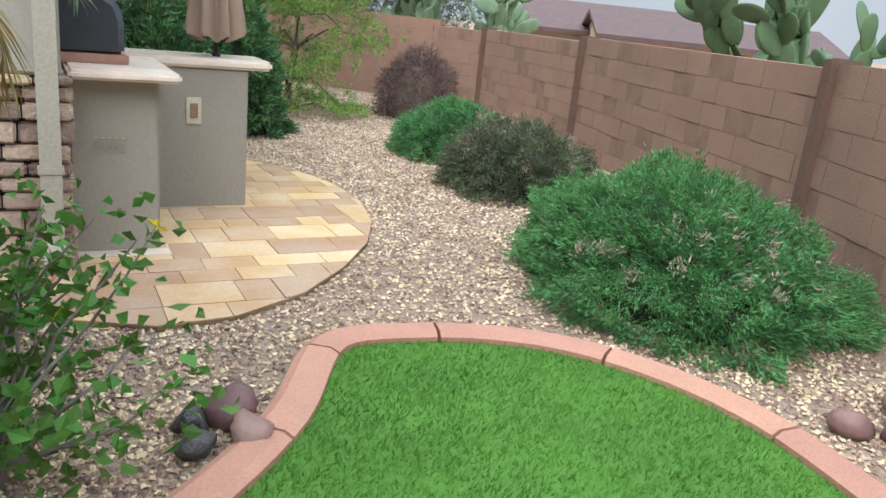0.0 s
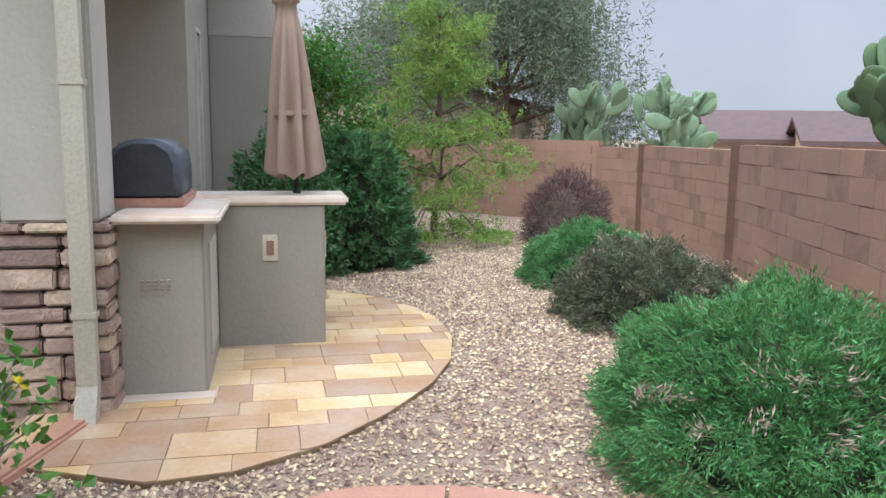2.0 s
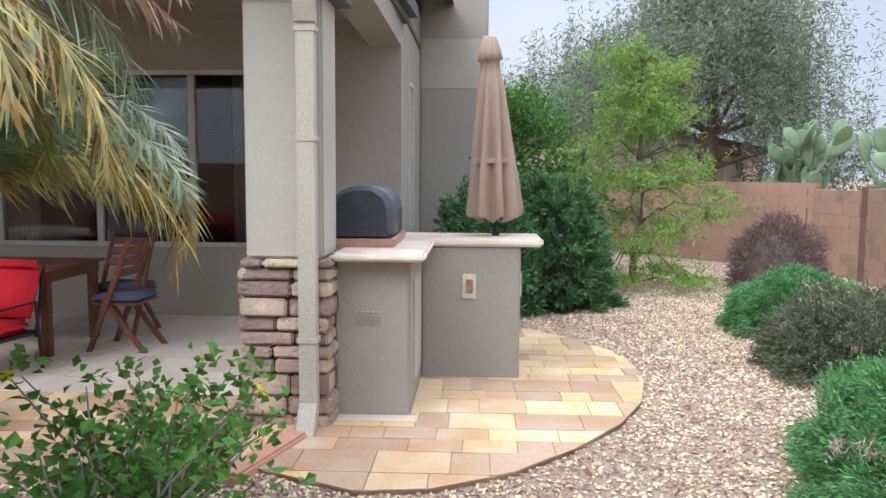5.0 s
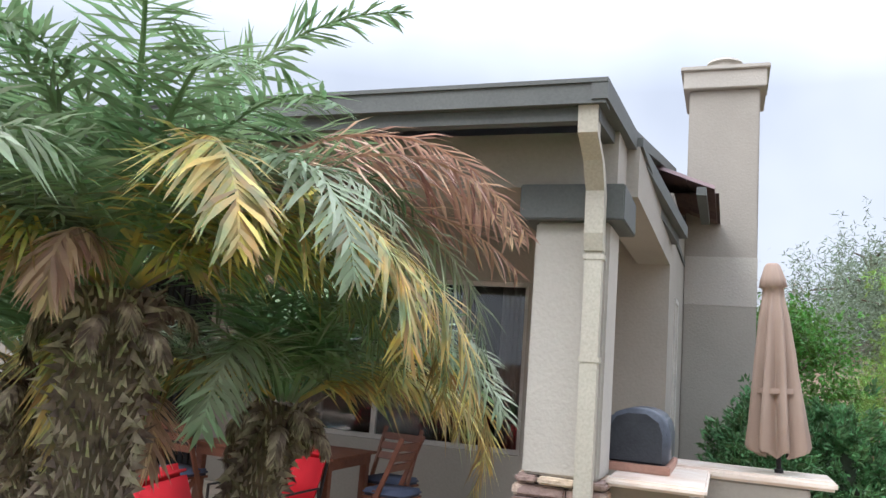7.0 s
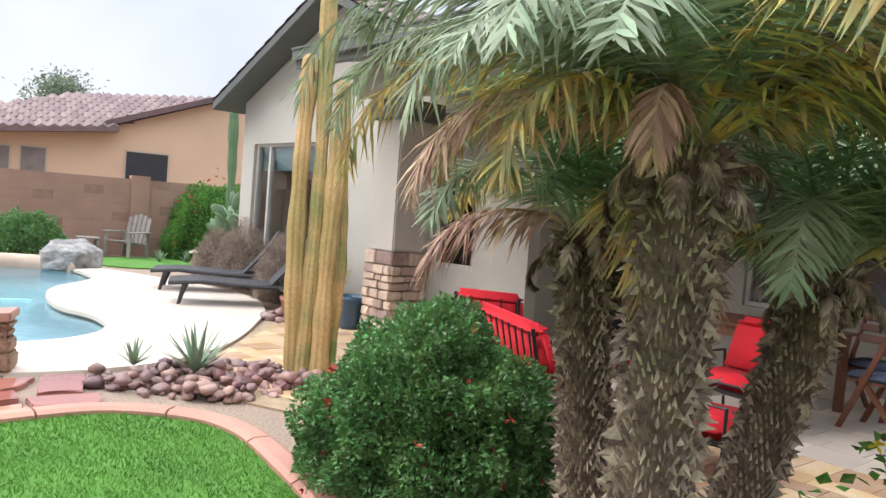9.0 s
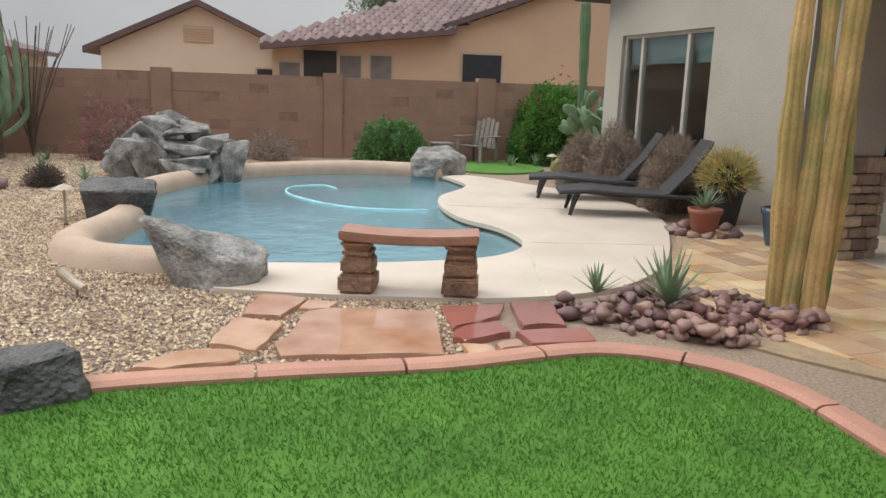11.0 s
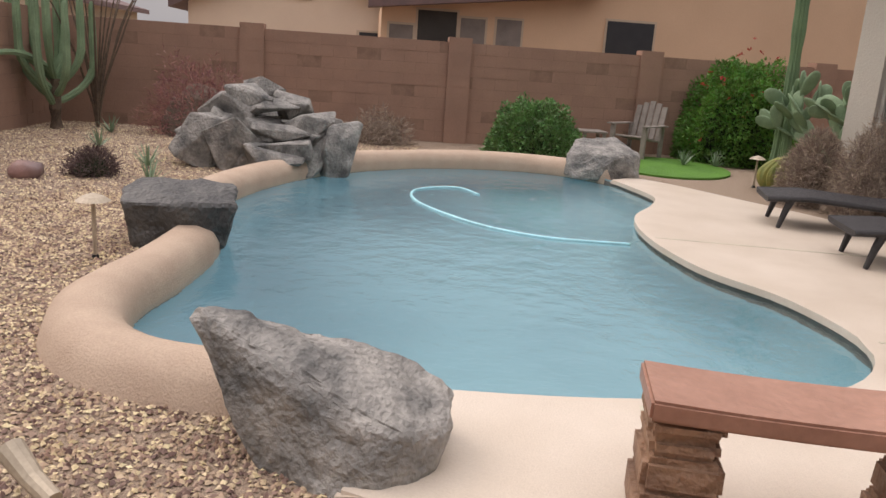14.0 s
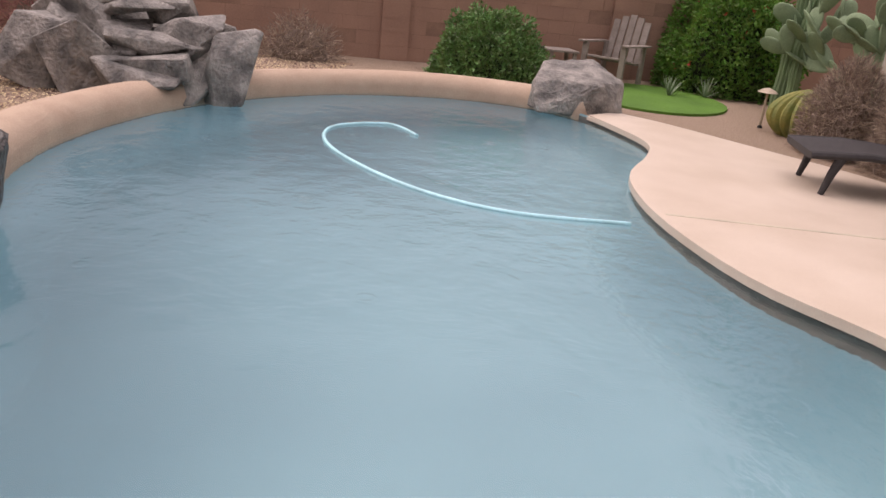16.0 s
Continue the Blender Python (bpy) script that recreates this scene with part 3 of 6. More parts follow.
# lawn and its kerb
def lawn():
    bm = bmesh.new()
    prism(bm, LAWN, -0.02, 0.03)
    root = tagged(part("lawn", bm, M["turf"]), "bright green artificial turf lawn", "lawn", kind="structure")
    rng = np.random.default_rng(3)
    pts = np.column_stack([rng.uniform(-5.2, 2.1, 330000), rng.uniform(-4.8, 3.6, 330000)])
    keep = inside_many(pts, LAWN)
    near = (pts[:, 1] > 1.5) | (pts[:, 0] < -1.2) | (rng.uniform(0, 1, len(pts)) < 0.4)
    pts = pts[keep & near]
    n = len(pts)
    base = np.column_stack([pts, np.full(n, 0.028)])
    a = rng.uniform(0, 6.283, n)
    h = rng.uniform(0.012, 0.032, n)
    lean = np.column_stack([rng.normal(0.006, 0.012, n), rng.normal(0, 0.012, n), h])
    w = np.column_stack([np.cos(a), np.sin(a), np.zeros(n)]) * 0.0035
    v = np.stack([base - w, base + w, base + lean], 1).reshape(-1, 3)
    raw("grass_blades", v.tolist(), np.arange(3 * n).reshape(-1, 3).tolist(), M["blade"], root)["kind"] = "stuff"
    # kerb stones
    outer = offset(LAWN, 0.17)
    length, start, seg = 0.0, 0, []
    k = tagged(new("lawn_kerb"), "salmon pink concrete kerb edging the lawn", "kerb", kind="structure")
    n = len(LAWN)
    for i in range(n):
        seg.append(i)
        length += (Vector(LAWN[(i + 1) % n]) - Vector(LAWN[i])).length
        if length > 0.72 or i == n - 1:
            idx = seg + [(i + 1) % n]
            bm = bmesh.new()
            prof = [(0.0, -0.02), (0.0, 0.055), (0.22, 0.075), (0.78, 0.075), (1.0, 0.055), (1.0, -0.02)]
            L = len(idx)
            rings = []
            for q, j in enumerate(idx):
                A, B = Vector(LAWN[j]), Vector(outer[j])
                t = Vector((-(B - A).y, (B - A).x)).normalized() * (0.008 if q == 0 else -0.008 if q == L - 1 else 0)
                rings.append([bm.verts.new((*(A.lerp(B, s) + t), z)) for s, z in prof])
            for r0, r1 in zip(rings, rings[1:]):
                for s in range(5):
                    bm.faces.new((r0[s], r0[s + 1], r1[s + 1], r1[s]))
            bm.faces.new(rings[0]); bm.faces.new(rings[-1][::-1])
            bmesh.ops.recalc_face_normals(bm, faces=bm.faces)
            part("kerb_stone", bm, M["curb"], k)
            seg, length = [], 0.0
lawn()

# ---- block walls ----
def block_mesh(w):
    bm = bmesh.new()
    box(bm, -w / 2 + 0.002, w / 2 - 0.002, -0.1, 0.1, 0.002, 0.198, 0.003)
    me = bpy.data.meshes.new("block")
    bm.to_mesh(me); bm.free(); me.materials.append(M["block"])
    return me
FULL, HALF = block_mesh(0.4), block_mesh(0.2)

def block_wall(name, p0, p1, h, label, pilasters=(), pieces=300):
    p0, p1 = Vector(p0), Vector(p1)
    L = (p1 - p0).length
    ang = math.atan2((p1 - p0).y, (p1 - p0).x)
    root = tagged(new(name), label, "wall", kind="structure")
    root.matrix_basis = Matrix.Translation((*p0, 0)) @ Matrix.Rotation(ang, 4, "Z")
    part("wall_core", boxes((0, L, -0.097, 0.097, -0.1, h - 0.004)), M["joint"], root)
    courses = round(h / 0.2)
    ch = h / courses
    todo = []
    for c in range(courses):
        x = 0.2 if c % 2 else 0.0
        if c % 2:
            todo.append((0.1, c, HALF))
        while x + 0.4 <= L + 0.01:
            todo.append((x + 0.2, c, FULL)); x += 0.4
        if L - x > 0.15:
            todo.append((x + 0.1, c, HALF))
    rest = bmesh.new()
    for k, (x, c, me) in enumerate(todo):
        if k % max(1, math.ceil(len(todo) / pieces)) == 0 and pieces:
            ob = new("block", me); ob.parent = root
            ob.matrix_basis = pose(x, 0.002 * ((k * 7) % 5 - 2), c * ch) @ Matrix.Diagonal((1, 1, ch / 0.2, 1))
        else:
            w = 0.2 if me is FULL else 0.1
            box(rest, x - w + 0.003, x + w - 0.003, -0.1, 0.1 + 0.001 * (k % 3), c * ch + 0.003, (c + 1) * ch - 0.003)
    if len(rest.verts):
        ob = part("blocks", rest, M["block"], root); ob["kind"] = "stuff"
    else:
        rest.free()
    for x in pilasters:
        bm = bmesh.new()
        for c in range(courses + 1):
            box(bm, x - 0.2, x + 0.2, -0.16, 0.16, c * ch + 0.004, min((c + 1) * ch - 0.004, h + 0.08), 0.008)
        box(bm, x - 0.197, x + 0.197, -0.157, 0.157, 0, h + 0.06)
        part("pilaster", bm, M["block"], root)
    return root

B0, DW = Vector((-16.65, -6.83)), Vector((-0.365, 0.931))
corner = B0 - DW * 6.75
block_wall("wall_west", corner, B0 + DW * 16.0, 1.72, "reddish brown concrete block wall behind the pool", [3.25, 6.75, 10.15, 13.4], 300)
block_wall("wall_south", corner, (3.9, -7.0), 1.8, "reddish brown concrete block wall closing the yard", [3.4, 6.8, 10.2], 200)
EAST = [(3.9, -7.0), (2.55, 5.3), (1.57, 9.8), (0.43, 13.05), (-0.42, 14.2)]
block_wall("wall_east_a", EAST[0], EAST[1], 1.46, "reddish brown concrete block wall along the side yard", [], 150)
block_wall("wall_east_b", EAST[1], EAST[2], 1.42, "reddish brown concrete block wall along the side yard", [], 300)
block_wall("wall_east_c", EAST[2], EAST[3], 1.36, "reddish brown concrete block wall along the side yard", [], 150)
block_wall("wall_east_d", EAST[3], EAST[4], 1.32, "reddish brown concrete block wall along the side yard", [], 60)
block_wall("wall_north", EAST[4], (-9.5, 17.2), 1.42, "reddish brown concrete block wall at the end of the side yard", [], 150)
def wall_ribs():
    """Projecting half pilasters at the bends of the side wall."""
    for (x, y), h in zip(EAST[1:5], (1.47, 1.42, 1.37, 1.33)):
        bm = bmesh.new()
        box(bm, -0.04, 0.04, -0.115, 0.13, 0, h + 0.01, 0.008)
        ob = part("wall_rib", bm, M["pier"])
        ob.matrix_basis = pose(x - 0.04, y, 0, 0, 0, 100)
        tagged(ob, "dark pier standing proud of the block wall", "wall", kind="structure")
wall_ribs()

# ---- the house ----
def wall_box(name, u0, u1, v0, v1, z0, z1, material=None, label="grey-beige stucco house wall"):
    ob = part(name, boxes((u0, u1, v0, v1, z0, z1)), material or M["stucco"])
    ob.matrix_basis = HOUSE
    return tagged(ob, label, "wall", kind="structure")

def window(name, u0, u1, z0, z1, v, mullions=(), label="dark window in a pale frame", blind=None, depth=0.9, curtain=False):
    root = tagged(new(name), label, "window", kind="structure")
    root.matrix_basis = HOUSE
    f = 0.05
    part("window_frame", boxes((u0, u1, v, v + 0.08, z0, z0 + f), (u0, u1, v, v + 0.08, z1 - f, z1), (u0, u0 + f, v, v + 0.08, z0 + f, z1 - f), (u1 - f, u1, v, v + 0.08, z0 + f, z1 - f)), M["frame"], root)
    for m in mullions:
        part("mullion", boxes((m - 0.03, m + 0.03, v - 0.005, v + 0.075, z0 + f, z1 - f)), M["frame"], root)
    edges = [u0 + f, *mullions, u1 - f]
    for a, b in zip(edges, edges[1:]):
        p = part("pane", boxes((a, b, v + 0.035, v + 0.041, z0 + f, z1 - f)), M["glass"], root)
        p.visible_shadow = False
    # added box behind the panes, coloured as the shade indoors
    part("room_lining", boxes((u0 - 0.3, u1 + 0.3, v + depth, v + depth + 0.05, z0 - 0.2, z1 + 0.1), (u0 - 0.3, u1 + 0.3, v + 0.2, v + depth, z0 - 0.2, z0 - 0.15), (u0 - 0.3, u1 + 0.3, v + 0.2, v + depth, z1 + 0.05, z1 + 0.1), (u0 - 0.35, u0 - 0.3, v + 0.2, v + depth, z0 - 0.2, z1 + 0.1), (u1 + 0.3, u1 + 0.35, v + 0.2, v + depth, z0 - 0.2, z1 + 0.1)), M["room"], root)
    if blind:
        part("blind", boxes((u0 + f, u1 - f, v + 0.1, v + 0.115, z1 - blind, z1 - f)), M["blind"], root)
    if curtain:
        for a, b in ((u0, u0 + 0.35), (u1 - 0.35, u1)):
            bm = bmesh.new()
            k = 24
            lo = [bm.verts.new((a + (b - a) * i / k, v + 0.17 + 0.03 * math.sin(i * 1.6), z0)) for i in range(k + 1)]
            hi = [bm.verts.new((a + (b - a) * i / k, v + 0.17 + 0.025 * math.sin(i * 1.6), z1)) for i in range(k + 1)]
            for i in range(k):
                bm.faces.new((lo[i], lo[i + 1], hi[i + 1], hi[i]))
            part("curtain", bm, M["curtain"], root, smooth=True)
    return root

T = 0.2
VB = 3.45
# porch back wall with its large window, and the end towards the side yard
WU0, WU1, WZ0, WZ1 = -4.1, -1.27, 0.74, 2.57
wall_box("wall_porch_sill", WU0, WU1, VB, VB + T, 0, WZ0)
wall_box("wall_porch_head", WU0, WU1, VB, VB + T, WZ1, 3.15)
wall_box("wall_porch_right", WU1, 0.18, VB, VB + T, 0, 3.15)
wall_box("wall_porch_left", -5.3, WU0, VB, VB + T, 0, 3.15)
window("window_porch", WU0, WU1, WZ0, WZ1, VB + 0.06, (-2.0, -3.0), "large porch window with curtains and dark glass", curtain=True)
# side wall with a tall narrow window, then the chimney
wall_box("wall_side_low", -0.02, 0.18, VB + T, 4.25, 0, 3.6)
wall_box("wall_side_back", -0.02, 0.18, 4.75, 12.0, 0, 3.6)
wall_box("wall_side_head", -0.02, 0.18, 4.25, 4.75, 2.55, 3.6)
def side_window():
    r = tagged(new("window_side"), "tall narrow side window in a pale frame", "window", kind="structure")
    r.matrix_basis = HOUSE
    part("window_frame", boxes((0.02, 0.2, 4.25, 4.3, 0, 2.55), (0.02, 0.2, 4.7, 4.75, 0, 2.55), (0.02, 0.2, 4.3, 4.7, 2.5, 2.55)), M["frame"], r)
    p = part("pane", boxes((0.08, 0.086, 4.3, 4.7, 0, 2.5)), M["glass"], r)
    # added plate behind the pane; its near-black stands for indoor shade
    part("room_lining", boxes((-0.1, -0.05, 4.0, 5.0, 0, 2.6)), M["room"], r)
side_window()

def chimney():
    root = tagged(new("chimney"), "square stucco chimney with a flat cap and round flue", "chimney")
    root.matrix_basis = HOUSE
    part("shaft", boxes((0.18, 1.08, 6.0, 6.9, 0, 5.6), bevel=0.015), M["stucco"], root)
    part("patch", boxes((0.19, 1.084, 5.994, 6.05, 2.66, 3.3)), M["stucco_light"], root, "paler stucco band")
    part("cap", boxes((0.1, 1.16, 5.92, 6.98, 5.6, 5.85), (0.06, 1.2, 5.88, 7.02, 5.85, 5.91), bevel=0.01), M["stucco_light"], root)
    bm = bmesh.new(); tube(bm, [(0.62, 6.45, 5.91), (0.62, 6.45, 6.12)], [0.2, 0.2], 20)
    tube(bm, [(0.62, 6.45, 6.12), (0.62, 6.45, 6.16)], [0.25, 0.22], 20)
    part("flue", bm, M["stucco_light"], root)
chimney()

def column(name, u0, u1, v0, v1, label, stone_h=1.02, top=2.55, seed=1, taper=0.03):
    root = thing(name, (0, 0, 0), 0, label, "column", "porch columns")
    root.matrix_basis = HOUSE
    bm = boxes((u0 + 0.06, u1 - 0.06, v0 + 0.06, v1 - 0.06, 0, stone_h))
    part("core", bm, M["mortar"], root)
    rnd = random.Random(seed)
    bm = bmesh.new()
    box(bm, u0 + taper, u1 - taper, v0 + taper, v1 - taper, stone_h, top, 0.015)
    part("shaft", bm, M["stucco_light"], root, "pale rough stucco shaft")
    part("capital", boxes((u0 - 0.06, u1 + 0.06, v0 - 0.06, v1 + 0.06, top, top + 0.22), bevel=0.008), M["fascia"], root, "grey painted capital")
    z = 0.0
    while z < stone_h - 0.03:
        h = min(rnd.uniform(0.075, 0.14), stone_h - z)
        if stone_h - z - h < 0.05:
            h = stone_h - z
        for face in range(4):
            along = (u1 - u0) if face % 2 == 0 else (v1 - v0)
            x = 0.0
            while x < along - 0.02:
                w = min(rnd.uniform(0.13, 0.32), along - x)
                if along - x - w < 0.08:
                    w = along - x
                out = rnd.uniform(0.0, 0.03)
                b2 = bmesh.new()
                if face == 0: r = (u0 + x, u0 + x + w, v0 - out, v0 + 0.09)
                elif face == 1: r = (u1 - 0.09, u1 + out, v0 + x, v0 + x + w)
                elif face == 2: r = (u0 + x, u0 + x + w, v1 - 0.09, v1 + out)
                else: r = (u0 - out, u0 + 0.09, v0 + x, v0 + x + w)
                box(b2, r[0] + 0.004, r[1] - 0.004, r[2] + 0.004, r[3] - 0.004, z + 0.005, z + h - 0.005, 0.012)
                for q in b2.verts:
                    q.co += 0.006 * Vector((noise.noise(q.co * 9), noise.noise(q.co * 9 + Vector((5, 0, 0))), noise.noise(q.co * 9 + Vector((0, 7, 0)))))
                part("stone", b2, M["ledge"], root)
                x += w
        z += h
    return root
column("porch_column", -0.42, 0.1, 0.0, 0.47, "stucco porch column on a ledgestone base", seed=4)
column("porch_column", -7.25, -6.72, 0.4, 0.93, "stucco porch column on a ledgestone base", seed=9)

# porch beams, ceiling, roof and gutter
wall_box("beam_front", -7.2, 0.1, 0.02, 0.42, 2.77, 3.12, M["stucco"], "stucco porch beam along the front")
wall_box("beam_side", -0.14, 0.18, 0.42, VB, 2.8, 3.14, M["stucco"], "stucco porch beam along the side")
wall_box("beam_side_upper", -0.1, 0.2, 0.42, VB + 2.4, 3.14, 3.2, M["fascia"], "grey trim above the side beam")
def porch_roof():
    ob = tagged(part("ceiling", boxes((-6.7, -0.14, 0.42, VB, 3.06, 3.12)), M["ceiling"]), "tan painted porch ceiling", "ceiling", kind="structure")
    ob.matrix_basis = HOUSE
    bm = bmesh.new()
    bm2 = bmesh.new()
    # low sloping roof slab
    prof = [(-0.42, 3.1), (-0.42, 3.2), (6.0, 4.5), (6.0, 4.4)]
    for u in (-7.6, 0.04):
        for v, z in prof:
            bm.verts.new((u, v, z))
    bm.verts.ensure_lookup_table()
    q = bm.verts
    for f in ((0, 1, 2, 3), (7, 6, 5, 4), (0, 4, 5, 1), (1, 5, 6, 2), (2, 6, 7, 3), (3, 7, 4, 0)):
        bm.faces.new([q[i] for i in f])
    bmesh.ops.recalc_face_normals(bm, faces=bm.faces)
    r = tagged(part("porch_roof", bm, M["fascia"]), "low grey porch roof with a dark soffit", "roof", kind="structure")
    r.matrix_basis = HOUSE
    g = tagged(new("gutter"), "dark grey box gutter along the porch roof", "gutter", kind="structure")
    g.matrix_basis = HOUSE
    part("gutter_front", boxes((-7.6, 0.1, -0.56, -0.42, 3.1, 3.22), (-7.6, 0.11, -0.575, -0.42, 3.215, 3.24), (-7.6, 0.06, -0.5, -0.42, 3.02, 3.1)), M["fascia"], g)
    bm = bmesh.new(); prism(bm, [(0.02, -0.57), (0.11, -0.57), (0.33, 3.7), (0.24, 3.7)], 3.12, 3.24); prism(bm, [(-0.02, -0.42), (0.05, -0.42), (0.25, 3.6), (0.18, 3.6)], 3.04, 3.13)
    part("gutter_side", bm, M["fascia"], g)
porch_roof()

def downspout():
    root = tagged(new("downspout"), "cream square downspout with an offset elbow", "downspout")
    root.matrix_basis = HOUSE
    u = 0.0
    bm = bmesh.new()
    def bend(pts, w, d):
        rings = [[bm.verts.new((u + sx * w, p[0] + sy * d, p[1])) for sx, sy in ((-1, -1), (1, -1), (1, 1), (-1, 1))] for p in pts]
        for a, b in zip(rings, rings[1:]):
            for k in range(4):
                bm.faces.new((a[k], a[(k + 1) % 4], b[(k + 1) % 4], b[k]))
        bm.faces.new(rings[0][::-1]); bm.faces.new(rings[-1])
    bend([(-0.11, 0.12), (-0.075, 0.2), (-0.075, 2.35)], 0.05, 0.04)
    part("pipe", bm, M["spout"], root)
    bm = bmesh.new()
    bend([(-0.08, 2.35), (-0.11, 2.45), (-0.12, 2.7), (-0.25, 2.85), (-0.46, 2.95), (-0.48, 3.1)], 0.055, 0.05)
    part("elbow", bm, M["spout"], root)
    bm = bmesh.new()
    bend([(-0.17, 0.03), (-0.1, 0.16)], 0.052, 0.045)
    part("outlet_shoe", bm, M["spout"], root)
    for z in (0.55, 1.7, 2.3):
        part("strap", boxes((u - 0.06, u + 0.06, -0.12, -0.03, z, z + 0.03)), M["spout"], root)
downspout()

# gabled wing with the sliding doors
SV = 1.35
SU0, SU1 = -12.3, -10.05
wall_box("wall_gable_left", -12.75, SU0, SV, SV + T, 0, 3.2, M["stucco_light"])
wall_box("wall_gable_right", SU1, -8.3, SV, SV + T, 0, 3.2, M["stucco_light"])
wall_box("wall_gable_head", SU0, SU1, SV, SV + T, 2.46, 3.2, M["stucco_light"])
wall_box("wall_gable_side", -12.75, -12.55, SV + T, 9.0, 0, 3.2, M["stucco_light"])
wall_box("wall_jog", -8.5, -8.3, SV + T, 2.2, 0, 3.1, M["stucco_light"])
wall_box("beam_gable", -8.3, -6.6, SV, SV + T, 2.8, 3.2, M["stucco_light"], "stucco beam under the gable")
window("sliding_door", SU0, SU1, 0.06, 2.46, SV + 0.06, (-11.8, -10.65), "three-panel glass sliding door with a teal blind", blind=0.45, depth=2.0)
def gable():
    bm = bmesh.new()
    peak = -9.6
    for v in (SV, SV + T):
        for u, z in ((-12.75, 3.2), (-6.6, 3.2), (peak, 4.5)):
            bm.verts.new((u, v, z))
    bm.verts.ensure_lookup_table(); q = bm.verts
    for f in ((0, 1, 2), (5, 4, 3), (0, 3, 4, 1), (1, 4, 5, 2), (2, 5, 3, 0)):
        bm.faces.new([q[i] for i in f])
    bmesh.ops.recalc_face_normals(bm, faces=bm.faces)
    tagged(part("wall_gable_top", bm, M["stucco_light"]), "triangular stucco gable wall", "wall", kind="structure").matrix_basis = HOUSE
    roof = tagged(new("gable_roof"), "brown tiled gable roof with dark fascia boards", "roof", kind="structure")
    roof.matrix_basis = HOUSE
    for side, u1 in ((-1, -13.15), (1, -6.2)):
        z1 = 4.62 - 0.41 * abs(u1 - peak)
        bm = bmesh.new()
        for v in (SV - 0.45, 9.0):
            for u, z in ((peak, 4.52), (peak, 4.64), (u1, z1 + 0.02), (u1, z1 - 0.12)):
                bm.verts.new((u, v, z))
        bm.verts.ensure_lookup_table(); q = bm.verts
        for f in ((0, 1, 2, 3), (7, 6, 5, 4), (0, 4, 5, 1), (1, 5, 6, 2), (2, 6, 7, 3), (3, 7, 4, 0)):
            bm.faces.new([q[i] for i in f])
        bmesh.ops.recalc_face_normals(bm, faces=bm.faces)
        part("roof_slope", bm, M["fascia"], roof)
        # rows of tiles along the verge
        bm = bmesh.new()
        n = 11
        for i in range(n):
            t0, t1 = i / n, (i + 1.15) / n
            ua, ub = peak + (u1 - peak) * t0, peak + (u1 - peak) * t1
            za, zb = 4.66 + (z1 - 4.62) * t0, 4.69 + (z1 - 4.62) * t1
            for j in range(12):
                v0 = SV - 0.47 + j * 0.3
                vs = [bm.verts.new(p) for p in ((ua, v0, za), (ua, v0 + 0.15, za + 0.05), (ua, v0 + 0.3, za), (ub, v0, zb), (ub, v0 + 0.15, zb + 0.05), (ub, v0 + 0.3, zb))]
                for f in ((0, 1, 4, 3), (1, 2, 5, 4), (3, 4, 5)):
                    bm.faces.new([vs[k] for k in f])
        part("roof_tiles", bm, M["tile"], roof)["kind"] = "stuff"
    vent = tagged(new("gable_vent"), "louvred rectangular vent in the gable", "vent")
    vent.matrix_basis = HOUSE
    part("vent_frame", boxes((-9.42, -8.9, SV - 0.03, SV - 0.004, 3.86, 4.3)), M["fascia"], vent)
    for k in range(6):
        part("louvre", boxes((-9.38, -8.94, SV - 0.06, SV - 0.03, 3.9 + k * 0.065, 3.935 + k * 0.065)), M["stucco_light"], vent)
gable()
# wall beside the entry, with its window, and the dark security door
# sill and right part use the paler stucco: brighter light put into colour
wall_box("wall_entry_left", -8.5, -8.2, 2.2, 2.4, 0, 3.1)
wall_box("wall_entry_sill", -8.2, -7.33, 2.2, 2.4, 0, 0.76, M["stucco_light"])
wall_box("wall_entry_head", -8.2, -7.33, 2.2, 2.4, 2.1, 3.1)
wall_box("wall_entry_right", -7.33, -6.3, 2.2, 2.4, 0, 3.1, M["stucco_light"])
window("window_entry", -8.2, -7.33, 0.76, 2.1, 2.26, (), "dark porch window in a pale frame", depth=0.8)
wall_box("wall_entry_return", -6.5, -6.3, 2.4, VB + T, 0, 3.1)
def security_door():
    r = tagged(new("security_door"), "black wrought iron security door with vertical bars", "door", kind="structure")
    r.matrix_basis = HOUSE
    part("door_frame", boxes((-6.3, -6.22, VB, VB + 0.1, 0, 2.45), (-5.38, -5.3, VB, VB + 0.1, 0, 2.45), (-6.22, -5.38, VB, VB + 0.1, 2.37, 2.45)), M["black"], r)
    part("door_leaf", boxes((-6.22, -5.38, VB + 0.06, VB + 0.1, 0.02, 2.37)), M["screen"], r)
    for k in range(9):
        x = -6.16 + k * 0.09
        part("bar", boxes((x, x + 0.015, VB + 0.03, VB + 0.05, 0.05, 2.35)), M["black"], r)
    part("door_handle", boxes((-5.48, -5.44, VB - 0.03, VB + 0.04, 1.0, 1.14)), M["lampmetal"], r)
security_door()
wall_box("wall_over_door", -6.3, -5.3, VB, VB + T, 2.45, 3.15)
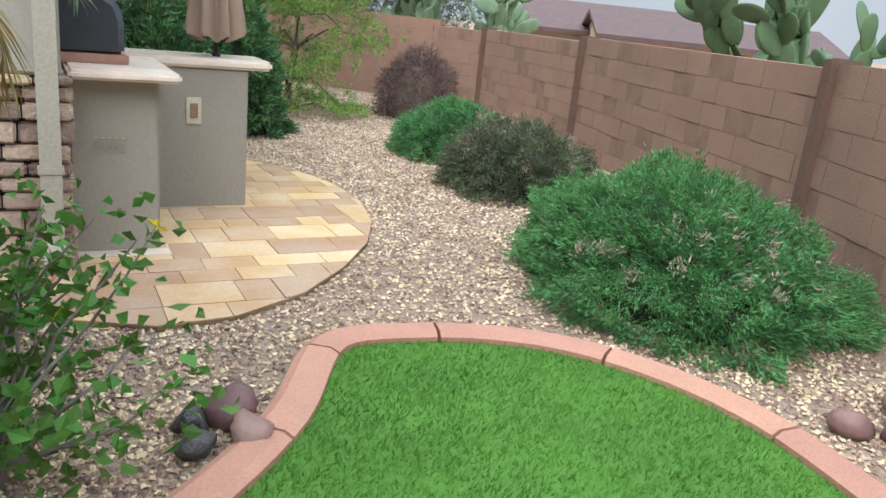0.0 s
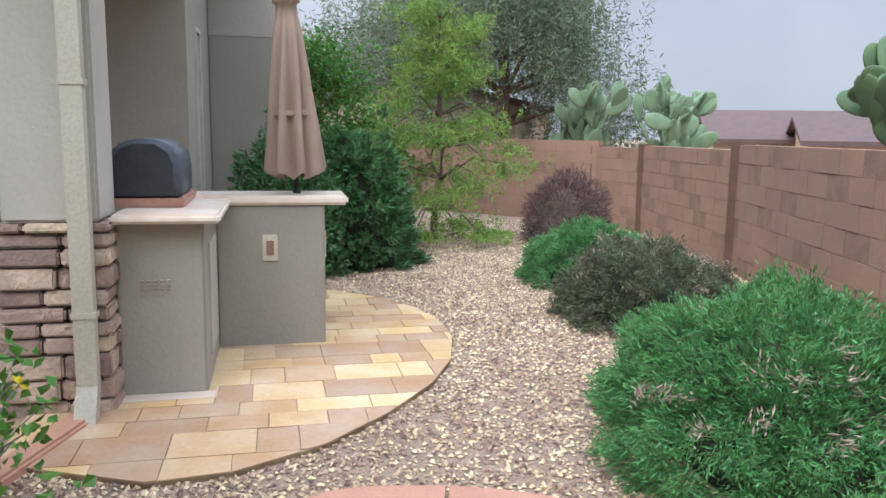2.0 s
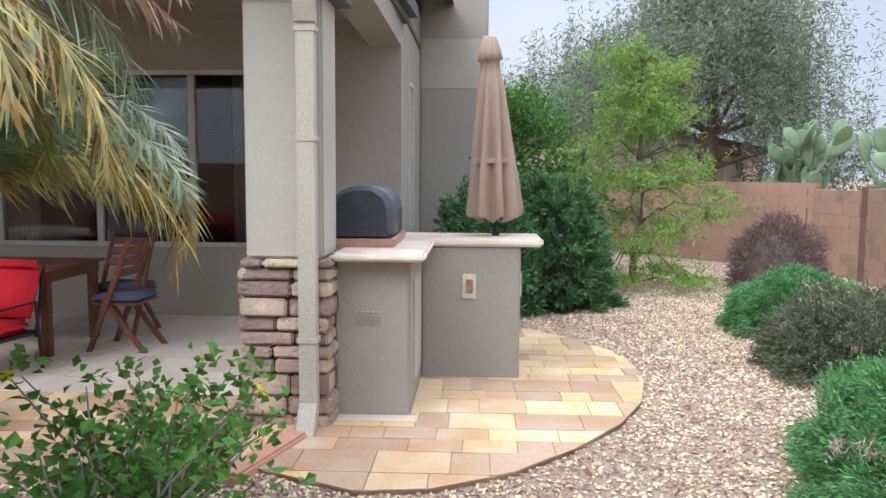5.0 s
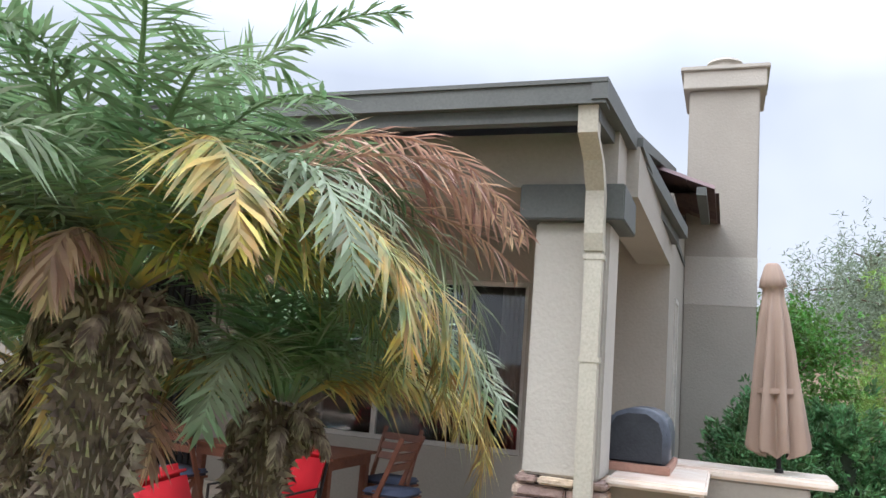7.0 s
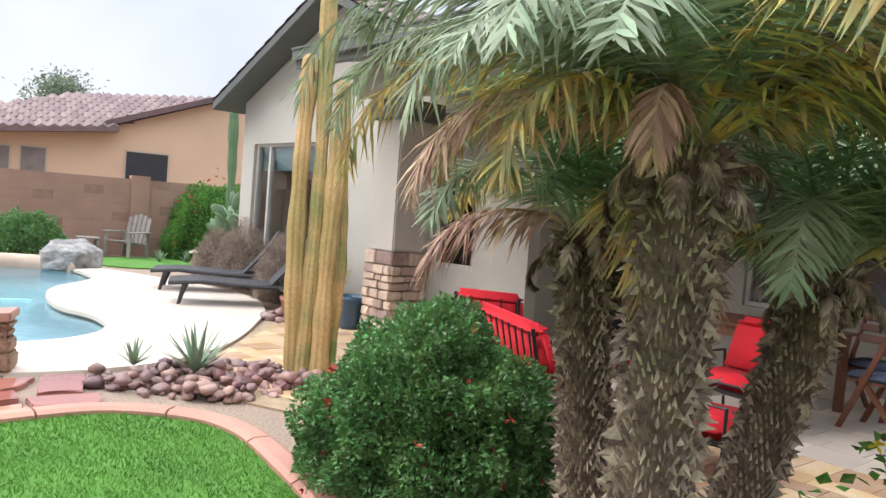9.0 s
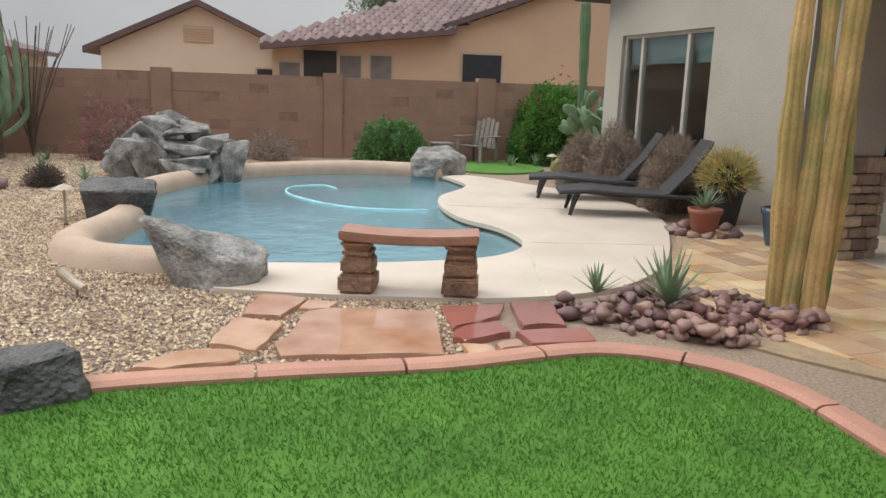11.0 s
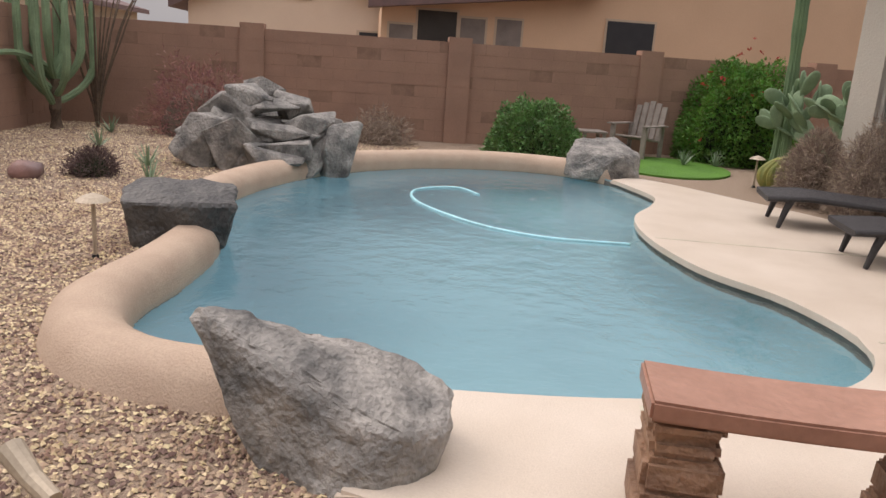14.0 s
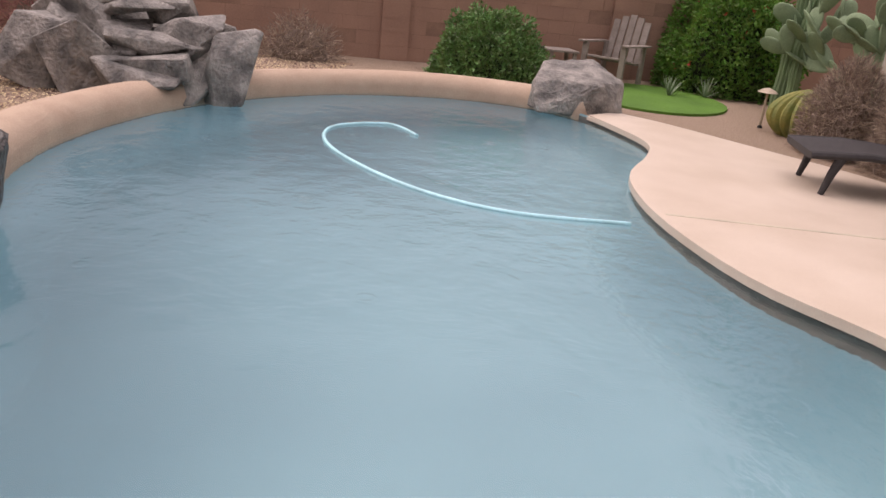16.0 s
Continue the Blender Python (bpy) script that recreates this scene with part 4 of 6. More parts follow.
# rear mass of the house that closes it
wall_box("wall_back", -12.75, 0.18, 11.8, 12.0, 0, 3.2)
def main_roof():
    bm = bmesh.new()
    for v, z in ((4.3, 3.75), (8.5, 5.0), (12.3, 3.7)):
        for u in (-12.9, 0.62 if z < 4 else -1.5):
            bm.verts.new((u, v, z))
    bm.verts.ensure_lookup_table(); q = bm.verts
    for f in ((0, 1, 3, 2), (2, 3, 5, 4), (1, 5, 3)):
        bm.faces.new([q[i] for i in f])
    r = tagged(part("main_roof", bm, M["tile"]), "brown tiled main roof of the house", "roof", kind="structure")
    r.matrix_basis = HOUSE
    # tile courses at the hip by the chimney
    bm = bmesh.new()
    for row in range(5):
        for j in range(9):
            v0, u0, z0 = 3.9 + j * 0.24, 0.58 - row * 0.3, 3.7 + row * 0.12
            vs = [bm.verts.new(p) for p in ((u0, v0, z0), (u0, v0 + 0.12, z0 + 0.07), (u0, v0 + 0.24, z0), (u0 - 0.34, v0, z0 + 0.13), (u0 - 0.34, v0 + 0.12, z0 + 0.2), (u0 - 0.34, v0 + 0.24, z0 + 0.13))]
            for f in ((0, 1, 4, 3), (1, 2, 5, 4), (0, 2, 1)):
                bm.faces.new([vs[k] for k in f])
    part("roof_tiles", bm, M["tile"], r)["kind"] = "stuff"
    g = part("side_fascia", boxes((0.4, 0.5, 3.8, 5.4, 3.61, 3.7)), M["fascia"])
    g.matrix_basis = HOUSE
    tagged(g, "dark fascia under the tiled eave", "fascia", kind="structure")
main_roof()

# ---- barbecue counter in two levels ----
def counter():
    root = tagged(new("barbecue_counter"), "stucco outdoor barbecue counter with a pale stone top", "outdoor counter")
    root.matrix_basis = HOUSE
    part("body", boxes((0.1, 0.56, 0.22, 1.45, 0, 1.0), bevel=0.012), M["stucco"], root)
    part("bar_end", boxes((0.56, 1.28, 1.15, 1.45, 0, 1.0), bevel=0.012), M["stucco"], root)
    part("access_panel", boxes((0.557, 0.572, 0.45, 0.98, 0.18, 0.85), bevel=0.003), M["stucco_light"], root)
    for z in range(4):
        part("vent_slot", boxes(*[(0.22 + k * 0.035, 0.24 + k * 0.035, 0.212, 0.219, 0.6 + z * 0.025, 0.606 + z * 0.025) for k in range(5)]), M["ledge"], root)
    part("base_trim", boxes((0.12, 0.6, 0.1, 0.215, 0, 0.035), (0.565, 0.62, 0.1, 1.14, 0, 0.03)), M["deck"], root)
    for k, r in enumerate(((0.1, 0.66, 0.08, 1.12),)):
        part("counter_slab", boxes((*r, 1.0, 1.05), bevel=0.015), M["counter"], root)
    bm = boxes((0.1, 1.44, 1.12, 1.6, 1.0, 1.065), bevel=0.018)
    part("bar_slab", bm, M["counter"], root)
    for u0, u1, v0, v1 in ((0.86, 0.96, 1.135, 1.15), (1.28, 1.295, 1.25, 1.35)):
        part("outlet_cover", boxes((u0, u1, v0, v1, 0.62, 0.8), bevel=0.004), M["plastic"], root, "cream weatherproof outlet cover")
    part("outlet_face", boxes((0.885, 0.935, 1.128, 1.136, 0.66, 0.76)), M["benchleg"], root)
counter()

def planter_edging():
    bm = bmesh.new()
    box(bm, -0.07, 0.07, -0.4, 0.4, -0.02, 0.06, 0.015)
    ob = part("planter_edging", bm, M["curb"]); ob.matrix_basis = pose(-1.93, 3.36, 0, 0, 0, 12)
    tagged(ob, "pink concrete edging between planter and patio", "kerb", kind="structure")
planter_edging()

def barbecue():
    root = tagged(new("covered_barbecue"), "barbecue under a black vinyl cover on the counter", "barbecue")
    root.matrix_basis = HOUSE @ pose(0.2, 0.75, 1.05) @ Matrix.Diagonal((0.9, 0.9, 0.95, 1))
    part("riser", boxes((-0.2, 0.26, -0.3, 0.55, 0, 0.055), bevel=0.006), M["bench"], root)
    bm = bmesh.new()
    prof = [(-0.2, 0.055), (-0.2, 0.28), (-0.15, 0.37), (-0.05, 0.41), (0.1, 0.41), (0.2, 0.36), (0.24, 0.26), (0.24, 0.055)]
    a = [bm.verts.new((u, -0.26, z)) for u, z in prof]; b = [bm.verts.new((u, 0.5, z)) for u, z in prof]
    for i in range(len(prof)):
        j = (i + 1) % len(prof)
        bm.faces.new((a[i], a[j], b[j], b[i]))
    bm.faces.new(a[::-1]); bm.faces.new(b)
    bmesh.ops.recalc_face_normals(bm, faces=bm.faces)
    bmesh.ops.bevel(bm, geom=list(bm.edges), offset=0.02, segments=2, affect="EDGES")
    part("cover", bm, M["greyvinyl"], root, smooth=True)
    bm = bmesh.new()
    arch = [(-0.17, 0.07), (0.2, 0.07), (0.2, 0.25), (0.17, 0.33), (0.09, 0.38), (-0.04, 0.38), (-0.12, 0.35), (-0.17, 0.27)]
    a = [bm.verts.new((u, -0.27, z)) for u, z in arch]; b = [bm.verts.new((u, -0.255, z)) for u, z in arch]
    bm.faces.new(a); bm.faces.new(b[::-1])
    for i in range(len(arch)):
        j = (i + 1) % len(arch)
        bm.faces.new((a[j], a[i], b[i], b[j]))
    part("end_panel", bm, M["cover"], root, "black arched end panel")
barbecue()

def umbrella():
    root = tagged(new("patio_umbrella"), "closed taupe patio umbrella standing in the bar top", "umbrella")
    root.matrix_basis = HOUSE @ pose(1.1, 1.36, 1.065, 1.0, -2.5, 0) @ Matrix.Diagonal((0.84, 0.84, 0.9, 1))
    bm = bmesh.new(); tube(bm, [(0, 0, 0), (0, 0, 1.55)], 0.02, 12); part("pole", bm, M["black"], root)
    bm = bmesh.new(); tube(bm, [(0, 0, 0), (0, 0, 0.03)], 0.035, 14); part("collar", bm, M["black"], root)
    bm = bmesh.new()
    rings = []
    for z, r, fold in ((0.14, 0.175, 0.4), (0.2, 0.185, 0.42), (0.5, 0.165, 0.34), (0.9, 0.135, 0.28), (1.2, 0.11, 0.14), (1.33, 0.085, 0.1), (1.42, 0.078, 0.1), (1.43, 0.105, 0.1), (1.5, 0.092, 0.08), (1.6, 0.062, 0.03), (1.62, 0.045, 0)):
        ring = []
        for k in range(64):
            a = 2 * math.pi * k / 64
            rr = r * (1 + fold * math.sin(8 * a + 0.6 * math.sin(3 * z)) + 0.12 * fold * math.sin(19 * a + 2 * z))
            zz = z + (0.03 * math.sin(8 * a) if z < 0.18 else 0)
            ring.append(bm.verts.new((rr * math.cos(a + 0.2 * z), rr * math.sin(a + 0.2 * z), zz)))
        rings.append(ring)
    for a, b in zip(rings, rings[1:]):
        for k in range(64):
            bm.faces.new((a[k], a[(k + 1) % 64], b[(k + 1) % 64], b[k]))
    bm.faces.new(rings[-1])
    part("canopy", bm, M["canvas"], root, smooth=True)
    bm = bmesh.new(); tube(bm, [(0, 0, 0.6), (0, 0, 0.64)], 0.168, 20); part("tie_strap", bm, M["canvas"], root)
umbrella()

# ---- boulders and stones ----
def boulder(name, at, size, seed, material, label, rz=0, planes=6, cuts=4):
    bm = bmesh.new()
    rock(bm, (0, 0, 0), size, seed, 0.5, cuts, 0, planes)
    ob = part(name, bm, material)
    ob.matrix_basis = pose(at[0], at[1], at[2] if len(at) > 2 else size[2] * 0.35, 0, 0, rz)
    return tagged(ob, label, "boulder", "pool boulders")

def hull_boulder(at, rz, corners, material, label, seed, rough=0.03):
    """A broken boulder: the hull of a few corners, with its faces divided and roughened."""
    bm = bmesh.new()
    vs = [bm.verts.new(c) for c in corners]
    r = bmesh.ops.convex_hull(bm, input=vs)
    bmesh.ops.delete(bm, geom=list({g for g in r["geom_interior"] + r["geom_unused"] if isinstance(g, bmesh.types.BMVert)}), context="VERTS")
    bmesh.ops.bevel(bm, geom=list(bm.edges), offset=0.02, segments=1, affect="EDGES")
    bmesh.ops.triangulate(bm, faces=list(bm.faces))
    for _ in range(3):
        bmesh.ops.subdivide_edges(bm, edges=[e for e in bm.edges if e.calc_length() > 0.035], cuts=1)
        bmesh.ops.triangulate(bm, faces=list(bm.faces))
    bm.normal_update()
    o = Vector((seed * 3.1, seed * 1.7, 0))
    for v in bm.verts:
        v.co += v.normal * (rough * noise.noise(v.co * 4 + o) + rough * 0.5 * noise.noise(v.co * 11 + o) + rough * 0.25 * noise.noise(v.co * 30 + o))
    ob = part("boulder", bm, material)
    ob.matrix_basis = pose(*at, 0, 0, rz)
    return tagged(ob, label, "boulder", "pool boulders")
hull_boulder((-5.71, -4.36, 0), 100, [(-0.54, 0.02, 0.52), (-0.46, 0.14, 0.48), (-0.1, 0.3, 0.37), (0.26, 0.3, 0.29), (0.46, 0.18, 0.24), (0.46, -0.06, 0.18), (-0.36, -0.04, 0.41), (0.0, -0.2, 0.29), (0.32, -0.22, 0.22), (-0.2, -0.16, -0.05), (0.1, -0.28, -0.05), (0.36, -0.2, -0.05), (0.42, 0.22, -0.05), (-0.2, 0.3, -0.05)], M["boulder"], "large grey granite boulder with a slanting flat top", 2)
hull_boulder((-8.14, -6.62, 0.0), 125, [(0.84 * x, 0.84 * y, z) for x, y, z in [(-0.46, -0.26, 0.34), (0.1, -0.36, 0.34), (0.5, -0.2, 0.3), (0.52, 0.3, 0.4), (-0.3, 0.4, 0.44), (-0.46, 0.1, 0.4), (-0.36, -0.2, -0.03), (0.36, -0.22, -0.03), (0.42, 0.3, -0.03), (-0.34, 0.32, -0.03)]], M["darkrock"], "dark grey angular boulder on the pool rim", 5)
hull_boulder((-14.1, -4.05, 0.0), 110, [(-0.5, -0.1, 0.3), (-0.3, 0.3, 0.5), (0.25, 0.25, 0.52), (0.52, 0.0, 0.34), (0.2, -0.3, 0.34), (-0.45, -0.28, -0.02), (0.5, -0.25, -0.02), (0.5, 0.3, -0.02), (-0.45, 0.3, -0.02)], M["boulder"], "pale grey boulder at the far pool edge", 8)
hull_boulder((-3.42, -4.12, 0.0), 40, [(-0.2, -0.15, 0.2), (0.2, -0.1, 0.24), (0.1, 0.2, 0.26), (-0.2, 0.15, 0.22), (-0.25, -0.2, -0.02), (0.25, -0.2, -0.02), (0.2, 0.25, -0.02), (-0.25, 0.2, -0.02)], M["darkrock"], "dark boulder beside the lawn kerb", 9)

def waterfall():
    """Stacked rocks of the waterfall behind the pool."""
    rnd = random.Random(5)
    root = thing("rock_waterfall", (-12.0, -7.95, 0), 112, "stacked grey rock waterfall beside the pool", "rock waterfall")
    rows = [(-1.05, 0.25, 0.3, 0.5, 0.45, 0.42), (-0.55, 0.55, 0.3, 0.5, 0.4, 0.45), (0.15, 0.7, 0.15, 0.5, 0.4, 0.25), (0.75, 0.55, 0.2, 0.5, 0.4, 0.3), (1.15, 0.2, 0.35, 0.35, 0.5, 0.5), (-0.75, 0.0, 0.75, 0.45, 0.4, 0.3), (-0.2, 0.25, 0.55, 0.4, 0.4, 0.2), (0.3, 0.35, 0.5, 0.5, 0.35, 0.13), (0.75, 0.1, 0.6, 0.45, 0.35, 0.22), (-0.35, -0.15, 0.95, 0.4, 0.4, 0.2), (0.1, 0.0, 0.85, 0.45, 0.4, 0.1), (0.45, -0.2, 0.85, 0.4, 0.35, 0.18), (-0.15, -0.4, 1.05, 0.35, 0.3, 0.2), (-1.3, -0.25, 0.3, 0.4, 0.45, 0.4), (0.0, -0.7, 0.4, 1.0, 0.5, 0.5), (-0.1, 0.45, 0.2, 0.5, 0.4, 0.3), (0.45, 0.1, 0.3, 0.6, 0.5, 0.35), (-0.5, 0.15, 0.4, 0.5, 0.4, 0.4), (0.95, -0.2, 0.4, 0.4, 0.4, 0.4), (0.35, 0.6, 0.32, 0.42, 0.3, 0.1)]
    for i, (x, y, z, a, b, c) in enumerate(rows):
        bm = bmesh.new()
        vs = []
        for _ in range(13):
            q = Vector((rnd.uniform(-1, 1), rnd.uniform(-1, 1), rnd.uniform(-1, 1)))
            q /= max(abs(q.x), abs(q.y), abs(q.z)) ** 0.8
            vs.append(bm.verts.new(Vector((x * 0.68, -y * 0.75, z * 0.86)) + Matrix.Rotation(rnd.uniform(-0.3, 0.3), 3, "Y") @ Vector((q.x * a * 0.8, q.y * b * 0.8, q.z * c * 0.8))))
        r = bmesh.ops.convex_hull(bm, input=vs)
        bmesh.ops.delete(bm, geom=list({g for g in r["geom_interior"] + r["geom_unused"] if isinstance(g, bmesh.types.BMVert)}), context="VERTS")
        bmesh.ops.bevel(bm, geom=list(bm.edges), offset=0.012, segments=1, affect="EDGES")
        for v in bm.verts:
            v.co.z = max(v.co.z, -0.05)
        part("rock", bm, M["boulder"], root)
waterfall()

def small_rock(name, at, size, seed, material, label, group):
    bm = bmesh.new(); rock(bm, (0, 0, 0), size, seed, 0.4, 2, 0, 5)
    ob = part(name, bm, material, smooth=True); ob.matrix_basis = pose(at[0], at[1], size[2] * 0.7, 0, 0, seed * 37)
    return tagged(ob, label, "rock", group)
for k, (x, y, r, m) in enumerate(((-0.72, 2.5, 0.12, "redrock"), (-0.6, 2.36, 0.11, "redrock"), (-0.83, 2.4, 0.09, "darkrock"), (-0.75, 2.25, 0.08, "darkrock"))):
    small_rock("rock", (x, y), (r, r * 0.9, r * 0.75), 80 + k, M[m], "rounded dusky red rock beside the kerb", "rocks by the kerb")
for k, (x, y, r) in enumerate(((1.78, 2.92, 0.09), (1.98, 2.85, 0.12), (2.1, 3.1, 0.1))):
    small_rock("rock", (x, y), (r, r * 1.2, r * 0.8), 90 + k, M["redrock"], "dusty red rock in the gravel", "rocks by the wall")
small_rock("rock", (-9.6, -9.35), (0.22, 0.16, 0.12), 97, M["redrock"], "dusty red rock in the gravel", "rocks by the wall")

def river_rocks():
    """A bed of red and dark river rocks round the agaves."""
    rnd = random.Random(8)
    poly = [(-5.72, -1.72), (-5.45, -1.6), (-5.1, -1.0), (-5.15, -0.4), (-5.6, 0.1), (-6.3, 0.2), (-6.4, -0.8), (-6.0, -1.28)]
    for k in range(260):
        for _ in range(30):
            x, y = rnd.uniform(-6.5, -5.1), rnd.uniform(-1.9, 0.3)
            if inside(x, y, poly):
                break
        r = rnd.uniform(0.035, 0.095)
        bm = bmesh.new(); rock(bm, (0, 0, 0), (r, r * rnd.uniform(0.6, 1.0), r * 0.6), 200 + k, 0.5, 2, 0, 7)
        ob = part("river_rock", bm, M["redrock"], smooth=True)
        ob.matrix_basis = pose(x, y, r * 0.5 + (0.06 if k % 3 == 0 else 0), 0, 0, rnd.uniform(0, 360))
        tagged(ob, "dusky red and purple river rock", "rock", "river rock bed")
    for k in range(14):
        a = k * 0.45
        r = rnd.uniform(0.07, 0.12)
        bm = bmesh.new(); rock(bm, (0, 0, 0), (r, r * 0.8, r * 0.6), 500 + k, 0.3, 2, 0, 4)
        ob = part("river_rock", bm, M["redrock"], smooth=True)
        ob.matrix_basis = pose(-9.3 + 0.36 * math.cos(a), -0.12 + 0.36 * math.sin(a), r * 0.5, 0, 0, k * 40)
        tagged(ob, "dusky red and purple river rock", "rock", "rocks round the pot")
river_rocks()

# ---- flagstones ----
def flagstones():
    root = tagged(new("flagstone_path"), "wet sandstone flagstones set in gravel", "paving", kind="structure")
    rnd = random.Random(4)
    stones = [
        ("flag", [(-5.42, -3.79), (-5.38, -3.44), (-5.14, -3.42), (-4.92, -3.45), (-4.9, -3.7)]),
        ("flag", [(-5.34, -3.41), (-5.35, -3.2), (-5.16, -3.2), (-5.11, -3.39)]),
        ("flag", [(-5.02, -3.33), (-5.18, -3.18), (-5.29, -2.49), (-4.91, -2.4), (-4.47, -2.29), (-4.19, -3.16), (-4.37, -3.27), (-4.66, -3.25)]),
        ("flag", [(-4.81, -3.71), (-4.78, -3.38), (-4.61, -3.35), (-4.26, -3.34), (-4.31, -3.65)]),
        ("flag", [(-4.16, -3.72), (-4.24, -3.44), (-4.09, -3.36), (-3.86, -3.7), (-3.84, -3.86)]),
        ("flagred", [(-5.41, -2.47), (-5.61, -2.05), (-5.28, -2.06), (-4.95, -2.31)]),
        ("flagred", [(-5.65, -2.01), (-5.72, -1.71), (-5.22, -1.62), (-5.12, -1.89)]),
        ("flagred", [(-4.88, -2.3), (-5.05, -2.19), (-5.17, -2.05), (-4.96, -1.95), (-4.71, -2.19), (-4.77, -2.29)]),
        ("flagred", [(-4.99, -1.92), (-5.16, -1.47), (-4.91, -1.42), (-4.76, -1.79)]),
        ("flag", [(-4.66, -2.21), (-4.71, -2.06), (-4.56, -2.0), (-4.5, -2.15)]),
        ("flag", [(-4.73, -2.03), (-4.83, -1.88), (-4.7, -1.84), (-4.62, -1.97)]),
    ]
    for m, pts in stones:
        pts = ccw(pts)
        rough = []
        for i in range(len(pts)):
            a, b = Vector(pts[i]), Vector(pts[(i + 1) % len(pts)])
            for j in range(5):
                p = a.lerp(b, j / 5)
                q = noise.noise(Vector((p.x * 6, p.y * 6, 3))) * 0.035
                rough.append((p.x + q, p.y + q * 0.7))
        bm = bmesh.new()
        prism(bm, rough, -0.01, 0.042 + rnd.uniform(-0.006, 0.006))
        top = max(bm.faces, key=lambda f: f.calc_center_median().z)
        bmesh.ops.bevel(bm, geom=list(top.edges), offset=0.008, segments=1, affect="EDGES")
        part("flagstone", bm, M[m], root)
flagstones()

def bench():
    root = thing("stone_bench", (-5.76, -2.77, 0.038), 97, "curved sandstone bench on two carved stone legs", "bench")
    root.scale = (0.9, 0.9, 1.0)
    bm = bmesh.new()
    n = 14
    rows = []
    for i in range(n + 1):
        x = -0.56 + 1.12 * i / n
        sag = 0.035 * (1 - (x / 0.56) ** 2)
        bow = 0.06 * (1 - (x / 0.56) ** 2)
        rows.append([bm.verts.new((x, y + bow, z - sag)) for y, z in ((-0.19, 0.40), (0.17, 0.40), (0.18, 0.47), (-0.2, 0.47))])
    for a, b in zip(rows, rows[1:]):
        for k in range(4):
            bm.faces.new((a[k], a[(k + 1) % 4], b[(k + 1) % 4], b[k]))
    bm.faces.new(rows[0][::-1]); bm.faces.new(rows[-1])
    bmesh.ops.recalc_face_normals(bm, faces=bm.faces)
    bmesh.ops.bevel(bm, geom=[e for e in bm.edges if e.calc_face_angle(0) > 0.8], offset=0.01, segments=2, affect="EDGES")
    part("seat", bm, M["bench"], root)
    for s in (-1, 1):
        bm = bmesh.new()
        for z0, z1, w, d in ((0, 0.14, 0.15, 0.17), (0.14, 0.26, 0.135, 0.15), (0.26, 0.33, 0.12, 0.14), (0.33, 0.395, 0.13, 0.15)):
            box(bm, s * 0.42 - w, s * 0.42 + w, -d, d, z0, z1, 0.022)
        for v in bm.verts:
            v.co += 0.012 * Vector((noise.noise(v.co * 9), noise.noise(v.co * 9 + Vector((3, 0, 0))), 0))
        part("leg", bm, M["benchleg"], root, "rough carved brown stone leg")
bench()

# ---- garden furniture ----
def lounger(at, rz):
    root = thing("sun_lounger", at, rz, "charcoal wicker sun lounger with a raised backrest", "sun lounger", "loungers by the pool")
    bm = bmesh.new()
    prof = [(-1.0, 0.30), (-0.6, 0.335), (-0.2, 0.315), (0.2, 0.30), (0.35, 0.31)]
    def strip(bm, prof, w, th):
        rows = [[bm.verts.new(p) for p in ((-w, y, z), (w, y, z), (w, y, z - th), (-w, y, z - th))] for y, z in prof]
        for a, b in zip(rows, rows[1:]):
            for k in range(4):
                bm.faces.new((a[k], a[(k + 1) % 4], b[(k + 1) % 4], b[k]))
        bm.faces.new(rows[0][::-1]); bm.faces.new(rows[-1])
        bmesh.ops.recalc_face_normals(bm, faces=bm.faces)
    strip(bm, prof, 0.31, 0.05)
    part("seat", bm, M["wicker"], root)
    bm = bmesh.new(); strip(bm, [(0.33, 0.31), (0.6, 0.62), (0.78, 0.9), (0.82, 0.97)], 0.3, 0.045)
    part("backrest", bm, M["wicker"], root)
    for s in (-1, 1):
        bm = bmesh.new(); tube(bm, [(s * 0.32, -1.0, 0.28), (s * 0.32, -0.6, 0.31), (s * 0.32, 0, 0.28), (s * 0.32, 0.6, 0.27), (s * 0.32, 0.95, 0.27)], 0.028, 8); part("side_rail", bm, M["wicker"], root)
        bm = bmesh.new(); tube(bm, [(s * 0.26, 0.68, 0.7), (s * 0.26, 0.9, 0.28)], 0.012, 6); part("prop", bm, M["black"], root)
        for y0, y1 in ((-0.78, -0.86), (0.82, 0.92)):
            bm = bmesh.new(); tube(bm, [(s * 0.3, y0, 0.28), (s * 0.3, (y0 + y1) / 2, 0.16), (s * 0.3, y1, 0)], [0.04, 0.032, 0.022], 8); part("leg", bm, M["wicker"], root)
    return root
first = lounger((-10.35, -0.8, 0.038), 6)
copy_thing(first, pose(-11.75, -1.25, 0.038, 0, 0, 3))

